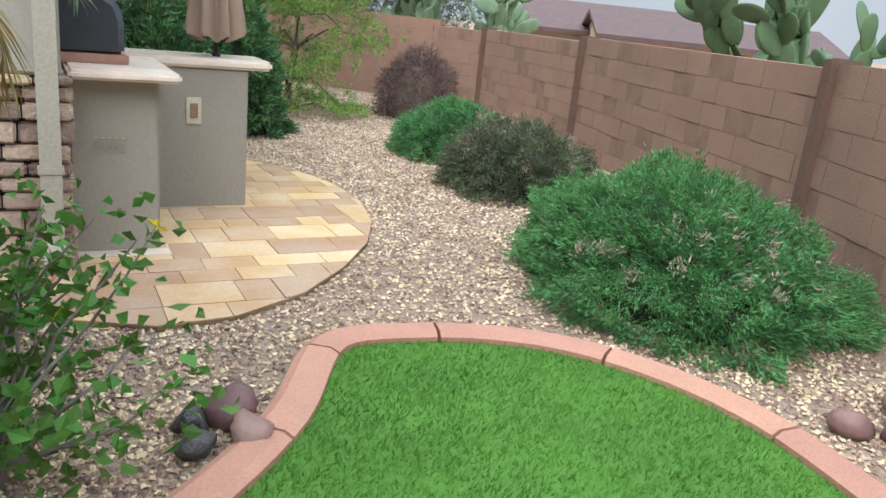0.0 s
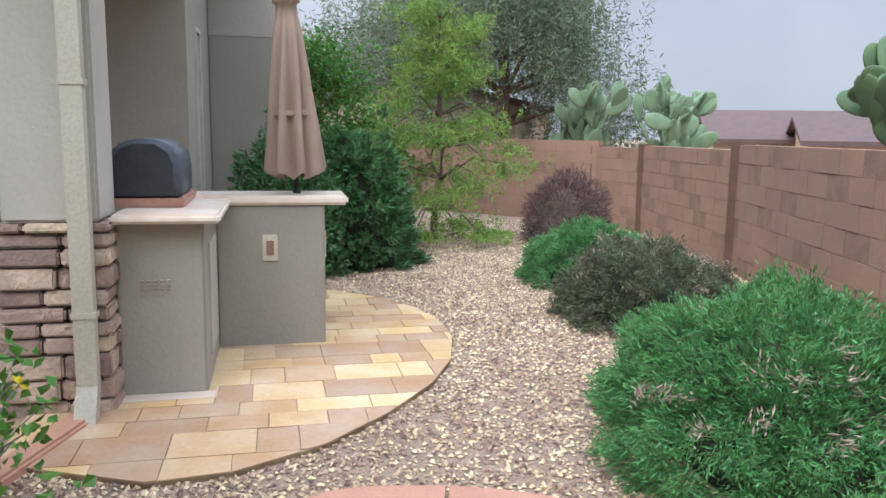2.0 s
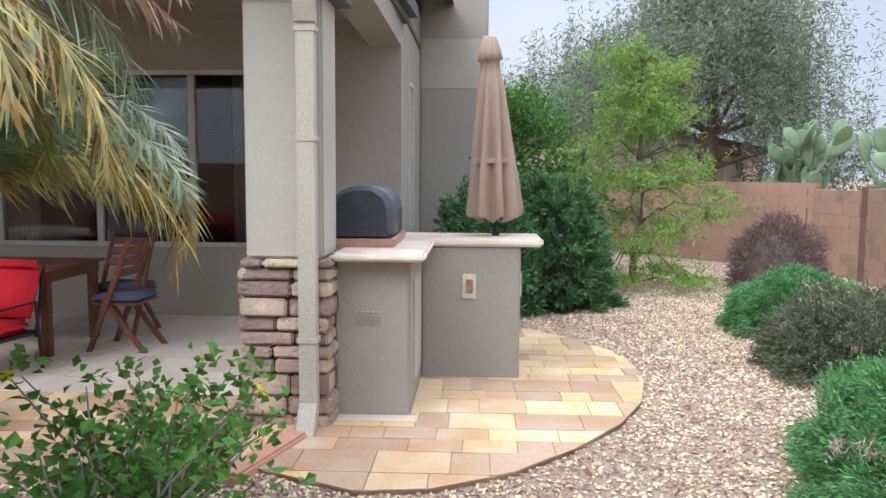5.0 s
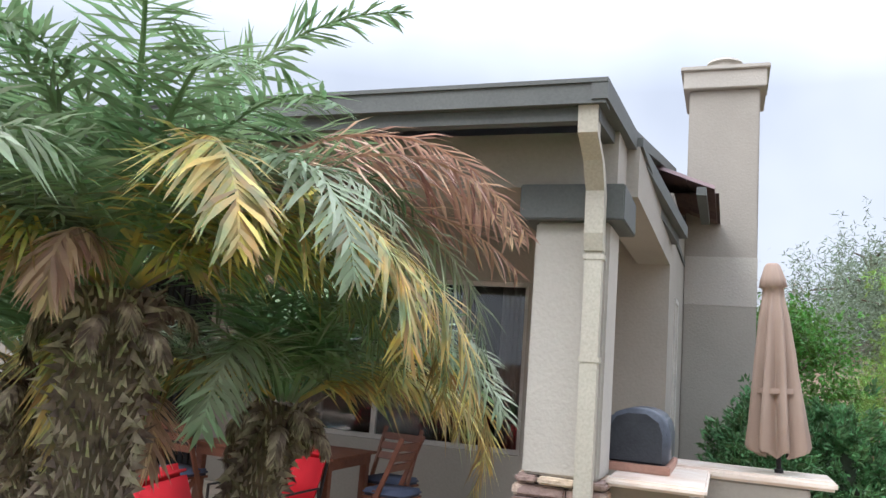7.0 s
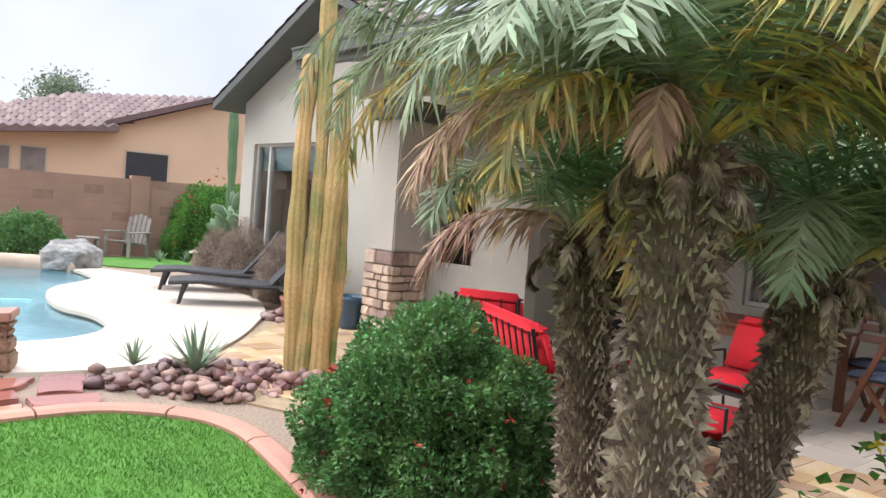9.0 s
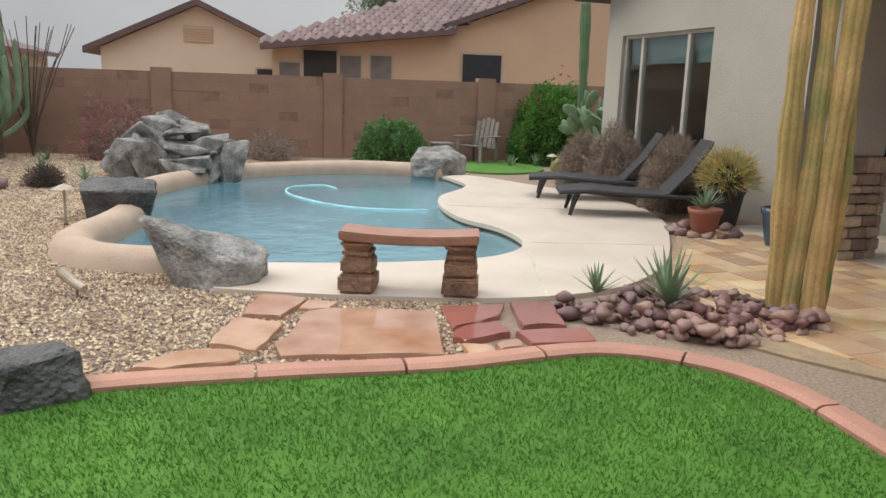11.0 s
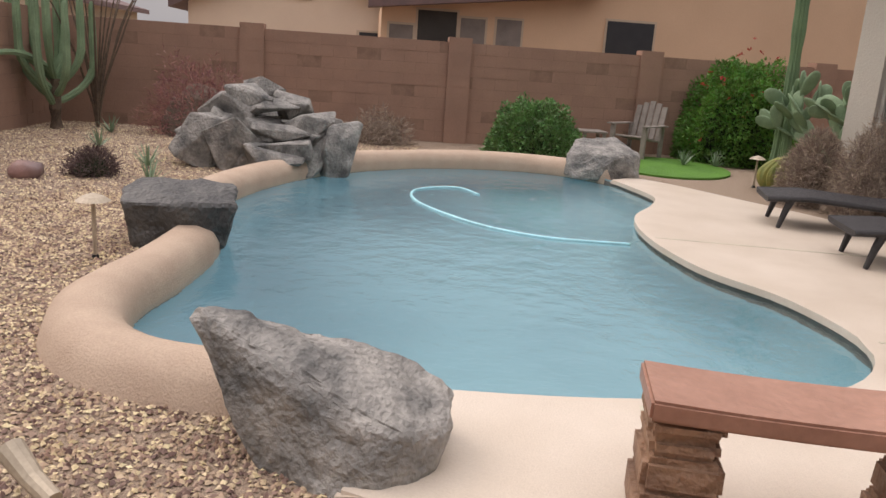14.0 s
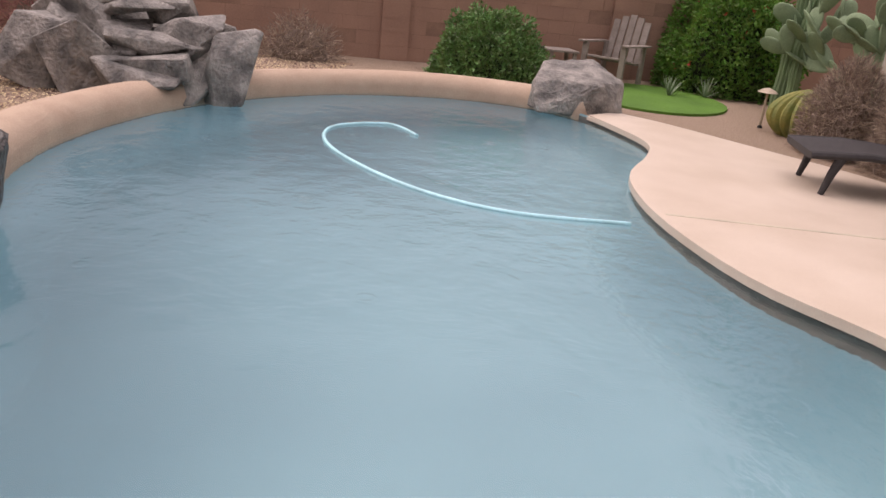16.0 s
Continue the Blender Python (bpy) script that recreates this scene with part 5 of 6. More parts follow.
def adirondack():
    root = thing("adirondack_chair", (-17.0, -3.7, 0), 62, "weathered grey wooden adirondack chair", "chair")
    for k in range(5):
        x = -0.24 + k * 0.12
        h = 0.95 - 0.03 * abs(k - 2) ** 1.5
        bm = bmesh.new(); box(bm, x - 0.052, x + 0.052, -0.012, 0.012, 0, h - 0.25, 0.006, pose(0, 0.28, 0.28, -14, 0, 0)); part("back_slat", bm, M["greywood"], root)
    for k in range(5):
        part("seat_slat", boxes((-0.28, 0.28, -0.28 + k * 0.11, -0.18 + k * 0.11, 0.36 - k * 0.018, 0.385 - k * 0.018), bevel=0.004), M["greywood"], root)
    for s in (-1, 1):
        part("arm", boxes((s * 0.34 - 0.06, s * 0.34 + 0.06, -0.35, 0.35, 0.55, 0.575), bevel=0.006), M["greywood"], root)
        part("front_leg", boxes((s * 0.3 - 0.04, s * 0.3 + 0.04, -0.3, -0.26, 0, 0.55)), M["greywood"], root)
        part("rear_leg", boxes((s * 0.3 - 0.02, s * 0.3 + 0.02, 0.26, 0.36, 0, 0.55)), M["greywood"], root)
    t = thing("side_table", (-16.9, -4.45, 0), 20, "small weathered wooden table beside the chair", "table")
    part("tabletop", boxes((-0.25, 0.25, -0.22, 0.22, 0.38, 0.41), bevel=0.005), M["greywood"], t)
    for x in (-0.2, 0.2):
        for y in (-0.17, 0.17):
            part("leg", boxes((x - 0.025, x + 0.025, y - 0.025, y + 0.025, 0, 0.38)), M["greywood"], t)
adirondack()

def red_chair(at, rz, w=0.32, name="patio_chair", label="black metal patio chair with red cushions"):
    root = thing(name, at, rz, label, "chair", "red cushioned patio seats")
    def pad(n, m):
        bm = bmesh.new(); box(bm, -w, w, -0.26, 0.26, -0.055, 0.055, 0.045, m); part(n, bm, M["red"], root, smooth=True)
    pad("seat_cushion", pose(0, 0, 0.42))
    bm = bmesh.new(); box(bm, -w, w, -0.26, 0.24, -0.055, 0.055, 0.045, pose(0, 0.29, 0.68, 72, 0, 0)); part("back_cushion", bm, M["red"], root, smooth=True)
    bm = bmesh.new(); box(bm, -w, w, -0.06, 0.06, -0.06, 0.06, 0.05, pose(0, 0.36, 0.9, 72, 0, 0)); part("head_roll", bm, M["red"], root, smooth=True)
    for s in (-1, 1):
        bm = bmesh.new(); tube(bm, [(s * (w + 0.03), -0.27, 0), (s * (w + 0.03), -0.27, 0.6), (s * (w + 0.03), 0.25, 0.62), (s * (w + 0.03), 0.3, 0)], 0.014, 6); part("arm_frame", bm, M["black"], root)
        bm = bmesh.new(); tube(bm, [(s * (w - 0.02), 0.3, 0.3), (s * (w - 0.02), 0.42, 0.92)], 0.014, 6); part("back_post", bm, M["black"], root)
    k = max(4, round(w / 0.06))
    for i in range(k):
        x = -w + 0.04 + (2 * w - 0.08) * i / (k - 1)
        bm = bmesh.new(); tube(bm, [(x, 0.34, 0.36), (x, 0.44, 0.9)], 0.008, 5); part("back_bar", bm, M["black"], root)
    part("seat_frame", boxes((-w, w, -0.27, 0.3, 0.33, 0.36)), M["black"], root)
    root.scale = (1, 1, 0.88)
    return root
red_chair((-3.75, 2.35, 0), 132)
red_chair((-4.75, 1.72, 0), 185, 0.6, "patio_loveseat", "black metal loveseat with red cushions")
red_chair((-6.45, 1.75, 0), -120)
red_chair((-4.9, 3.35, 0), 20)

def dining():
    root = thing("dining_table", (-5.75, 4.0, 0), 29, "red-brown slatted wooden patio table", "table")
    for k in range(9):
        part("slat", boxes((-0.75, 0.75, -0.45 + k * 0.1, -0.355 + k * 0.1, 0.72, 0.745), bevel=0.003), M["wood"], root)
    part("apron", boxes((-0.7, 0.7, -0.42, -0.4, 0.63, 0.72), (-0.7, 0.7, 0.4, 0.42, 0.63, 0.72), (-0.7, -0.68, -0.4, 0.4, 0.63, 0.72), (0.68, 0.7, -0.4, 0.4, 0.63, 0.72)), M["wood"], root)
    for x in (-0.66, 0.66):
        for y in (-0.38, 0.38):
            part("leg", boxes((x - 0.035, x + 0.035, y - 0.035, y + 0.035, 0, 0.72), bevel=0.004), M["wood"], root)
    def folding(at, rz):
        c = thing("folding_chair", at, rz, "red-brown folding wooden chair with a blue-grey cushion", "chair", "chairs round the table")
        for s in (-1, 1):
            bm = bmesh.new(); box(bm, s * 0.21 - 0.014, s * 0.21 + 0.014, -0.022, 0.022, -0.1, 0.95, 0.004, pose(0, -0.2, 0.08, -22, 0, 0)); part("back_leg", bm, M["wood"], c)
            bm = bmesh.new(); box(bm, s * 0.18 - 0.014, s * 0.18 + 0.014, -0.022, 0.022, 0, 0.6, 0.004, pose(0, 0.26, 0.01, 38, 0, 0)); part("front_leg", bm, M["wood"], c)
        for k in range(4):
            part("seat_slat", boxes((-0.2, 0.2, -0.2 + k * 0.1, -0.11 + k * 0.1, 0.42, 0.44)), M["wood"], c)
        for k in range(3):
            bm = bmesh.new(); box(bm, -0.2, 0.2, -0.01, 0.01, 0.62 + k * 0.1, 0.69 + k * 0.1, 0.003, pose(0, -0.2, 0.08, -22, 0, 0)); part("back_slat", bm, M["wood"], c)
        bm = bmesh.new(); box(bm, -0.21, 0.21, -0.21, 0.2, 0.44, 0.5, 0.025); part("cushion", bm, M["blue"], c, smooth=True)
        return c
    f = folding((-4.75, 4.55, 0), -65)
    copy_thing(f, pose(-5.3, 4.95, 0, 0, 0, 20))
    copy_thing(f, pose(-6.2, 3.15, 0, 0, 0, 200))
dining()

# ---- palms ----
def frond(bm_v, bm_f, rng, base, azimuth, lift, length, droop, leaflet, wilt=0.0):
    """One feather frond: a curved midrib with two rows of leaflets, appended to vertex and face lists."""
    n = 46
    p, a = np.array(base, float), lift
    mid = []
    for i in range(n + 1):
        mid.append(p.copy())
        h = np.array([math.cos(azimuth) * math.cos(a), math.sin(azimuth) * math.cos(a), math.sin(a)])
        p = p + h * length / n
        a -= droop / n * (0.4 + 1.6 * i / n)
    mid = np.array(mid)
    side = np.array([-math.sin(azimuth), math.cos(azimuth), 0.0])
    o = len(bm_v)
    for i, q in enumerate(mid):
        r = 0.012 * (1 - i / n) + 0.002
        bm_v.extend([tuple(q + side * r), tuple(q - side * r), tuple(q - np.array([0, 0, r * 1.2]))])
    for i in range(n):
        b = o + 3 * i
        for k in range(3):
            bm_f.append((b + k, b + (k + 1) % 3, b + 3 + (k + 1) % 3, b + 3 + k))
    for i in range(5, n):
        t = i / n
        L = leaflet * (math.sin(math.pi * min(1, 0.18 + t * 0.8)) ** 0.6) * rng.uniform(0.8, 1.15)
        fw = mid[min(i + 1, n)] - mid[i]; fw /= np.linalg.norm(fw)
        up = np.cross(side, fw); up = up if up[2] > 0 else -up
        for s in (-1, 1):
            for rep in range(2):
                d = s * side * rng.uniform(0.6, 1.0) + fw * rng.uniform(0.35, 1.15) + up * rng.uniform(-0.5, 0.55) - np.array([0, 0, wilt])
                d /= np.linalg.norm(d)
                q0 = mid[i] + fw * length / n * (rep * 0.5)
                w = np.cross(d, up); w = w / (np.linalg.norm(w) + 1e-9) * rng.uniform(0.0045, 0.009)
                sag = np.array([0, 0, -1]) * L * (0.16 + 0.5 * wilt)
                m1 = q0 + d * L * 0.5 + sag * 0.3; e = q0 + d * L * 0.93 + sag
                b = len(bm_v)
                bm_v.extend([tuple(q0 + w * 0.5), tuple(q0 - w * 0.5), tuple(m1 - w), tuple(m1 + w), tuple(e)])
                bm_f.extend([(b, b + 1, b + 2, b + 3), (b + 3, b + 2, b + 4)])

def palm(at, top, r, seed, counts, length, label, extra=()):
    """A pygmy date palm; counts: fronds of green, grey-green, yellowing and dead leaf."""
    rng = np.random.default_rng(seed)
    root = thing("date_palm", (*at, 0), 0, label, "palm tree", "palms by the lawn")
    tx, ty, tz = top[0] - at[0], top[1] - at[1], top[2]
    bm = bmesh.new()
    path = [(tx * t, ty * t, tz * t) for t in np.linspace(0, 1, 14)]
    tube(bm, path, [r * (1.12 - 0.2 * t + 0.12 * math.sin(9 * t)) for t in np.linspace(0, 1, 14)], 14)
    for v in bm.verts:
        v.co += 0.012 * Vector((noise.noise(v.co * 14), noise.noise(v.co * 14 + Vector((4, 4, 4))), 0))
    part("trunk", bm, M["palmbark"], root)
    # old leaf bases spiralling up the trunk
    V, F = [], []
    n = int(tz * 1050)
    for i in range(n):
        t = i / n
        a = i * 2.399
        rr = r * (1.05 - 0.1 * t)
        c = np.array([tx * t + rr * math.cos(a), ty * t + rr * math.sin(a), tz * t])
        o = np.array([math.cos(a), math.sin(a), 0]); s = np.array([-math.sin(a), math.cos(a), 0])
        L = rng.uniform(0.02, 0.06) * (1 + 0.9 * max(0, t - 0.75) * 4); w = rng.uniform(0.003, 0.008)
        u = np.array([0, 0, 1.0])
        lean = rng.uniform(0.35, 1.2)
        tip = c + (o * lean + u * rng.uniform(-0.8, 0.9)) * L
        b = len(V)
        V.extend([tuple(c - s * w - u * 0.01), tuple(c + s * w - u * 0.01), tuple(c + o * 0.012 + u * 0.02), tuple(tip + s * w * 0.2), tuple(tip - s * w * 0.2)])
        F.extend([(b, b + 1, b + 3, b + 4), (b + 1, b + 2, b + 3), (b + 2, b, b + 4), (b + 2, b + 4, b + 3)])
    raw("leaf_base", V, F, M["boot"], root)["kind"] = "stuff"
    k = 0
    for mname, count, lift0, lift1, drp, wilt in (("palmgreen", counts[0], 0.95, 1.45, 1.5, 0.0), ("palmgrey", counts[1], 0.6, 1.1, 1.7, 0.1), ("palmyellow", counts[2], 0.4, 0.85, 1.9, 0.2), ("palmdead", counts[3], 0.2, 0.7, 1.7, 0.3)):
        for j in range(count):
            V, F = [], []
            az = k * 2.399 + rng.uniform(-0.25, 0.25); k += 1
            frond(V, F, rng, (tx + 0.05 * math.cos(az), ty + 0.05 * math.sin(az), tz + 0.02), az, rng.uniform(lift0, lift1), length * rng.uniform(0.8, 1.1), drp * rng.uniform(0.85, 1.15), 0.24, wilt)
            raw("frond", V, F, M[mname], root)
    for mname, az, lift, L, drp, wilt in extra:
        V, F = [], []
        az = radians(az)
        frond(V, F, rng, (tx + 0.06 * math.cos(az), ty + 0.06 * math.sin(az), tz + 0.02), az, lift, L, drp, 0.27 * min(1.0, L), wilt)
        raw("frond", V, F, M[mname], root)
    for j in range(10):
        # withered stubs hanging under the crown
        V, F = [], []
        az = j * 2.399
        frond(V, F, rng, (tx + r * 0.8 * math.cos(az), ty + r * 0.8 * math.sin(az), tz - 0.02 - 0.012 * j), az, rng.uniform(-0.2, 0.6), rng.uniform(0.14, 0.26), 2.4, 0.06, 0.5)
        raw("withered_frond", V, F, M["boot"], root)
    return root
palm((-1.5, 0.88), (-1.49, 0.9, 1.76), 0.112, 3, (17, 15, 3, 2), 1.15, "shaggy-trunked date palm with green, yellow and dead fronds", [
    ("palmyellow", 70, 0.6, 1.35, 2.1, 0.25), ("palmyellow", 45, 0.75, 1.15, 2.0, 0.25), ("palmgrey", 55, 0.8, 1.4, 2.2, 0.25),
    ("palmdead", 64, 1.1, 1.5, 1.9, 0.2), ("palmdead", 52, 0.95, 1.4, 1.7, 0.2), ("palmdead", 72, 0.85, 1.45, 1.4, 0.15), ("palmdead", 60, 0.7, 1.3, 1.3, 0.2),
    ("palmyellow", 250, 0.7, 1.3, 2.1, 0.25), ("palmgrey", 240, 0.85, 1.4, 2.0, 0.25), ("palmgrey", 262, 0.95, 1.45, 2.2, 0.25), ("palmgrey", 285, 0.85, 1.1, 2.1, 0.25),
    ("palmyellow", 295, 0.6, 0.85, 2.0, 0.25), ("palmdead", 320, 0.9, 0.55, 2.8, 0.5), ("palmyellow", 22, 0.75, 1.25, 2.1, 0.25), ("palmyellow", 34, 0.6, 1.35, 2.0, 0.25)])
palm((-2.22, 1.03), (-2.26, 0.9, 1.5), 0.09, 7, (6, 6, 3, 2), 0.9, "slim shaggy date palm trunk beneath a taller crown")
palm((-2.1, 1.45), (-1.9, 1.73, 1.42), 0.1, 11, (12, 10, 3, 0), 1.0, "leaning date palm with drooping yellow and dead fronds", [
    ("palmyellow", 72, 0.7, 1.2, 2.3, 0.35), ("palmyellow", 50, 0.6, 1.1, 2.4, 0.35), ("palmgreen", 85, 0.8, 1.2, 2.0, 0.1), ("palmgreen", 250, 0.5, 0.85, 1.9, 0.3)])

# ---- shrubs ----
bush("groundcover_shrub", (1.46, 4.62), (0.93, 1.2, 0.66), 100000, M["groundcover"], (0.042, 0.009), "dense mounded green groundcover shrub against the wall", seed=1, lump=0.3, droop=0.1, spread=0.4, tufts=3200, dry=110, group="groundcover mounds")
bush("groundcover_shrub", (0.62, 7.25), (0.74, 0.9, 0.6), 34000, M["greycover"], (0.045, 0.011), "grey-green mounded shrub with brown patches", seed=2, lump=0.25, droop=0.1, spread=0.4, tufts=1200, dry=120, group="groundcover mounds")
bush("groundcover_shrub", (0.0, 8.75), (0.72, 0.85, 0.58), 30000, M["groundcover"], (0.045, 0.011), "dark green mounded groundcover shrub", seed=3, lump=0.22, droop=0.1, spread=0.4, tufts=1200, group="groundcover mounds")
bush("dry_shrub", (-0.62, 11.6), (0.62, 0.65, 0.98), 9000, M["purple"], (0.12, 0.008), "round leafless purplish-brown shrub by the wall", seed=4, lump=0.15, core=M["drycore"])
bush("shrub", (-2.72, 8.8), (0.76, 0.75, 1.4), 26000, M["darkshrub"], (0.085, 0.03), "tall dense dark green shrub behind the bar", seed=5, lump=0.34, spread=0.6, tufts=900)
bush("shrub", (-3.15, 8.0), (0.6, 0.5, 1.45), 12000, M["darkshrub"], (0.085, 0.03), "rounded green shrub against the chimney", seed=6, lump=0.28)
bush("flowering_shrub", (-3.42, 0.6), (0.78, 0.68, 0.84), 56000, M["hedge"], (0.036, 0.02), "dense green shrub with small red flowers beside the kerb", seed=7, lump=0.24, lift=0.12, flowers=(M["redflower"], 40, 0.03))
bush("shrub", (-15.45, -5.2), (0.72, 0.75, 0.88), 14000, M["hedge"], (0.06, 0.03), "rounded trimmed green shrub by the block wall", seed=8, lump=0.2)
bush("shrub", (-17.75, -2.05), (1.0, 1.0, 1.75), 20000, M["bright"], (0.08, 0.04), "tall bright green shrub with red flowers by the wall", seed=9, lump=0.22, flowers=(M["redflower"], 50, 0.06))
for k, (x, y, r, h) in enumerate(((-12.7, -0.98, 0.55, 1.05), (-11.12, -0.3, 0.45, 1.02), (-13.45, -1.5, 0.42, 0.85))):
    bush("dry_shrub", (x, y), (r, r * 0.85, h), 9000, M["dry"], (0.1, 0.008), "round dry grey-brown leafless shrub by the house", seed=20 + k, lump=0.18, core=M["drycore"], group="dry shrubs")
bush("dry_shrub", (-15.4, -7.75), (0.45, 0.5, 0.48), 2500, M["dry"], (0.14, 0.008), "small dry twiggy shrub by the block wall", seed=30, core=M["drycore"], lump=0.4)
bush("pink_shrub", (-14.1, -10.3), (0.65, 0.8, 1.05), 4200, M["pink"], (0.13, 0.012), "loose pinkish red desert shrub by the wall", seed=31, core=M["drycore"], lump=0.4)
bush("lavender", (-10.1, -9.0), (0.24, 0.24, 0.28), 1500, M["purple"], (0.1, 0.01), "small purple-grey tuft in the gravel", seed=32, lump=0.3)
bush("shrub", (-6.0, -7.4), (0.35, 0.35, 0.4), 2500, M["greycover"], (0.07, 0.015), "small yellow-green tuft in the gravel", seed=33, lump=0.3)

def loose_shrub():
    """The sparse broad-leaved shrub in the planter by the column."""
    rng = np.random.default_rng(40)
    root = thing("hibiscus_shrub", (-1.72, 2.45, 0), 0, "sparse leggy shrub with yellow flowers and broad leaves", "shrub")
    root.scale = (1, 1, 0.84)
    V, F, FV, FF = [], [], [], []
    for k in range(26):
        a, reach = rng.uniform(0, 6.283), rng.uniform(0.15, 0.72)
        h = rng.uniform(0.45, 0.95)
        path = [np.array([0.08 * math.cos(a), 0.08 * math.sin(a), 0.0])]
        for i in range(1, 7):
            t = i / 6
            path.append(np.array([math.cos(a) * reach * t ** 1.2, math.sin(a) * reach * t ** 1.2, h * t]) + rng.normal(0, 0.02, 3))
        bm = bmesh.new(); tube(bm, [tuple(p) for p in path], [0.011 - 0.0013 * i for i in range(7)], 5)
        part("stem", bm, M["greywood"], root)
        pts = []
        for i in range(2, 7):
            for j in range(8):
                pts.append(path[i] + rng.normal(0, 0.055, 3))
        pts = np.array(pts)
        v, f = leaves(rng, pts, np.tile([0, 0, 0.3], (len(pts), 1)), 0.062, 0.052, 0.8)
        o = len(V); V.extend(v.tolist()); F.extend((f + o).tolist())
        if k % 6 == 0:
            pt = np.repeat(path[-1][None], 6, 0)
            v, f = leaves(rng, pt, np.tile([0, 0, 1.0], (6, 1)), 0.035, 0.025, 0.9)
            o = len(FV); FV.extend(v.tolist()); FF.extend((f + o).tolist())
    raw("foliage", V, F, M["bright"], root)["kind"] = "stuff"
    raw("blossom", FV, FF, M["flower"], root)["kind"] = "stuff"
    return root
copy_thing(loose_shrub(), pose(-1.33, 1.95, 0, 0, 0, 130))

# ---- trees ----
def tree(name, at, height, trunk_r, clumps, spread, material, leaf_size, label, seed, per=900, weeping=0.0, first=0.35, clump_r=0.5, rise=(0.05, 0.25)):
    rng = np.random.default_rng(seed)
    root = thing(name, (*at, 0), 0, label, "tree")
    bm = bmesh.new()
    trunk = [(0.0, 0.0, 0.0)]
    for i in range(1, 9):
        trunk.append((trunk[-1][0] + rng.normal(0, 0.03 * height / 3), trunk[-1][1] + rng.normal(0, 0.03 * height / 3), height * 0.85 * i / 8))
    tube(bm, trunk, [trunk_r * (1 - 0.85 * i / 8) for i in range(9)], 9)
    part("trunk", bm, M["bark"], root)
    V, F = [], []
    bm = bmesh.new()
    for k in range(clumps):
        t = first + (1 - first) * (k + rng.uniform(0, 1)) / clumps
        j = min(int(t * 8), 7)
        s = np.array(trunk[j])
        a = k * 2.399 + rng.uniform(-0.4, 0.4)
        reach = spread * (1 - 0.75 * max(0, (t - first) / (1 - first)) ** 1.4) * rng.uniform(0.45, 1.0)
        e = s + np.array([math.cos(a) * reach, math.sin(a) * reach, rng.uniform(*rise) * height * (1 - 0.4 * t)])
        m = (s + e) / 2 + np.array([0, 0, 0.04 * height])
        tube(bm, [tuple(s), tuple(m), tuple(e)], [trunk_r * 0.4 * (1 - 0.6 * t), trunk_r * 0.22, trunk_r * 0.08], 5)
        n = int(per * rng.uniform(0.6, 1.3))
        pts = rng.normal(0, 1, (n, 3)) * clump_r * np.array([0.6, 0.6, 0.42]) * rng.uniform(0.7, 1.2)
        if weeping:
            strands = rng.normal(0, 1, (max(10, n // 22), 3)) * clump_r * np.array([0.8, 0.8, 0.35])
            idx = rng.integers(0, len(strands), n)
            pts = strands[idx] + np.column_stack([rng.normal(0, 0.03, n), rng.normal(0, 0.03, n), -rng.uniform(0, weeping, n)])
        pts = pts + e
        pts[:, 2] = np.maximum(pts[:, 2], 0.15)
        v, f = leaves(rng, pts, np.tile([math.cos(a) * 0.3, math.sin(a) * 0.3, 0.15], (n, 1)), *leaf_size, 0.8, 0.4 if weeping else 0.1)
        o = len(V); V.extend(v.tolist()); F.extend((f + o).tolist())
    part("limb", bm, M["bark"], root)
    raw("crown", V, F, material, root)["kind"] = "stuff"
    return root
tree("young_tree", (-2.42, 11.0), 4.1, 0.055, 52, 1.15, M["yellowgreen"], (0.075, 0.016), "slender young tree with feathery yellow-green leaves", 57, 620, 0.14, 0.1, 0.25, rise=(-0.08, 0.07))
tree("citrus_tree", (-4.9, 12.2), 3.1, 0.08, 16, 1.3, M["bright"], (0.1, 0.05), "bright green leafy tree beyond the house", 51, 700, clump_r=0.5)
tree("weeping_tree", (-3.6, 21.0), 8.0, 0.25, 40, 3.7, M["willow"], (0.17, 0.03), "large drooping grey-green tree beyond the wall", 52, 2400, 1.5, 0.3, 0.85)
tree("weeping_tree", (-8.5, 25.0), 7.0, 0.22, 22, 3.2, M["willow"], (0.22, 0.035), "large drooping grey-green tree beyond the wall", 53, 1000, 1.6, 0.4, 1.1)
tree("bare_tree", (-7.5, 16.2), 4.2, 0.08, 26, 1.6, M["dry"], (0.2, 0.006), "thin bare-branched tree beyond the house", 54, 160, first=0.3, clump_r=0.6)
tree("distant_tree", (-42, -12.0), 7.0, 0.2, 18, 2.0, M["willow"], (0.25, 0.08), "distant grey-green tree behind the neighbouring roofs", 55, 600, 0, 0.4, 0.9)

# ---- cacti ----
def ribbed(bm, path, radii, ribs=12, depth=0.16):
    path = [Vector(p) for p in path]
    sides = ribs * 4
    rings = []
    for i, p in enumerate(path):
        d = (path[min(i + 1, len(path) - 1)] - path[max(i - 1, 0)]).normalized()
        side = d.cross(Vector((0.3, 1, 0.01))).normalized(); up = side.cross(d)
        rings.append([bm.verts.new(p + float(radii[i]) * (1 + depth * (abs(math.sin(ribs * math.pi * k / sides)) - 0.6)) * (math.cos(2 * math.pi * k / sides) * side + math.sin(2 * math.pi * k / sides) * up)) for k in range(sides)])
    for a, b in zip(rings, rings[1:]):
        for k in range(sides):
            bm.faces.new((a[k], a[(k + 1) % sides], b[(k + 1) % sides], b[k]))
    bm.faces.new(rings[0][::-1]); bm.faces.new(rings[-1])
    bmesh.ops.recalc_face_normals(bm, faces=bm.faces)

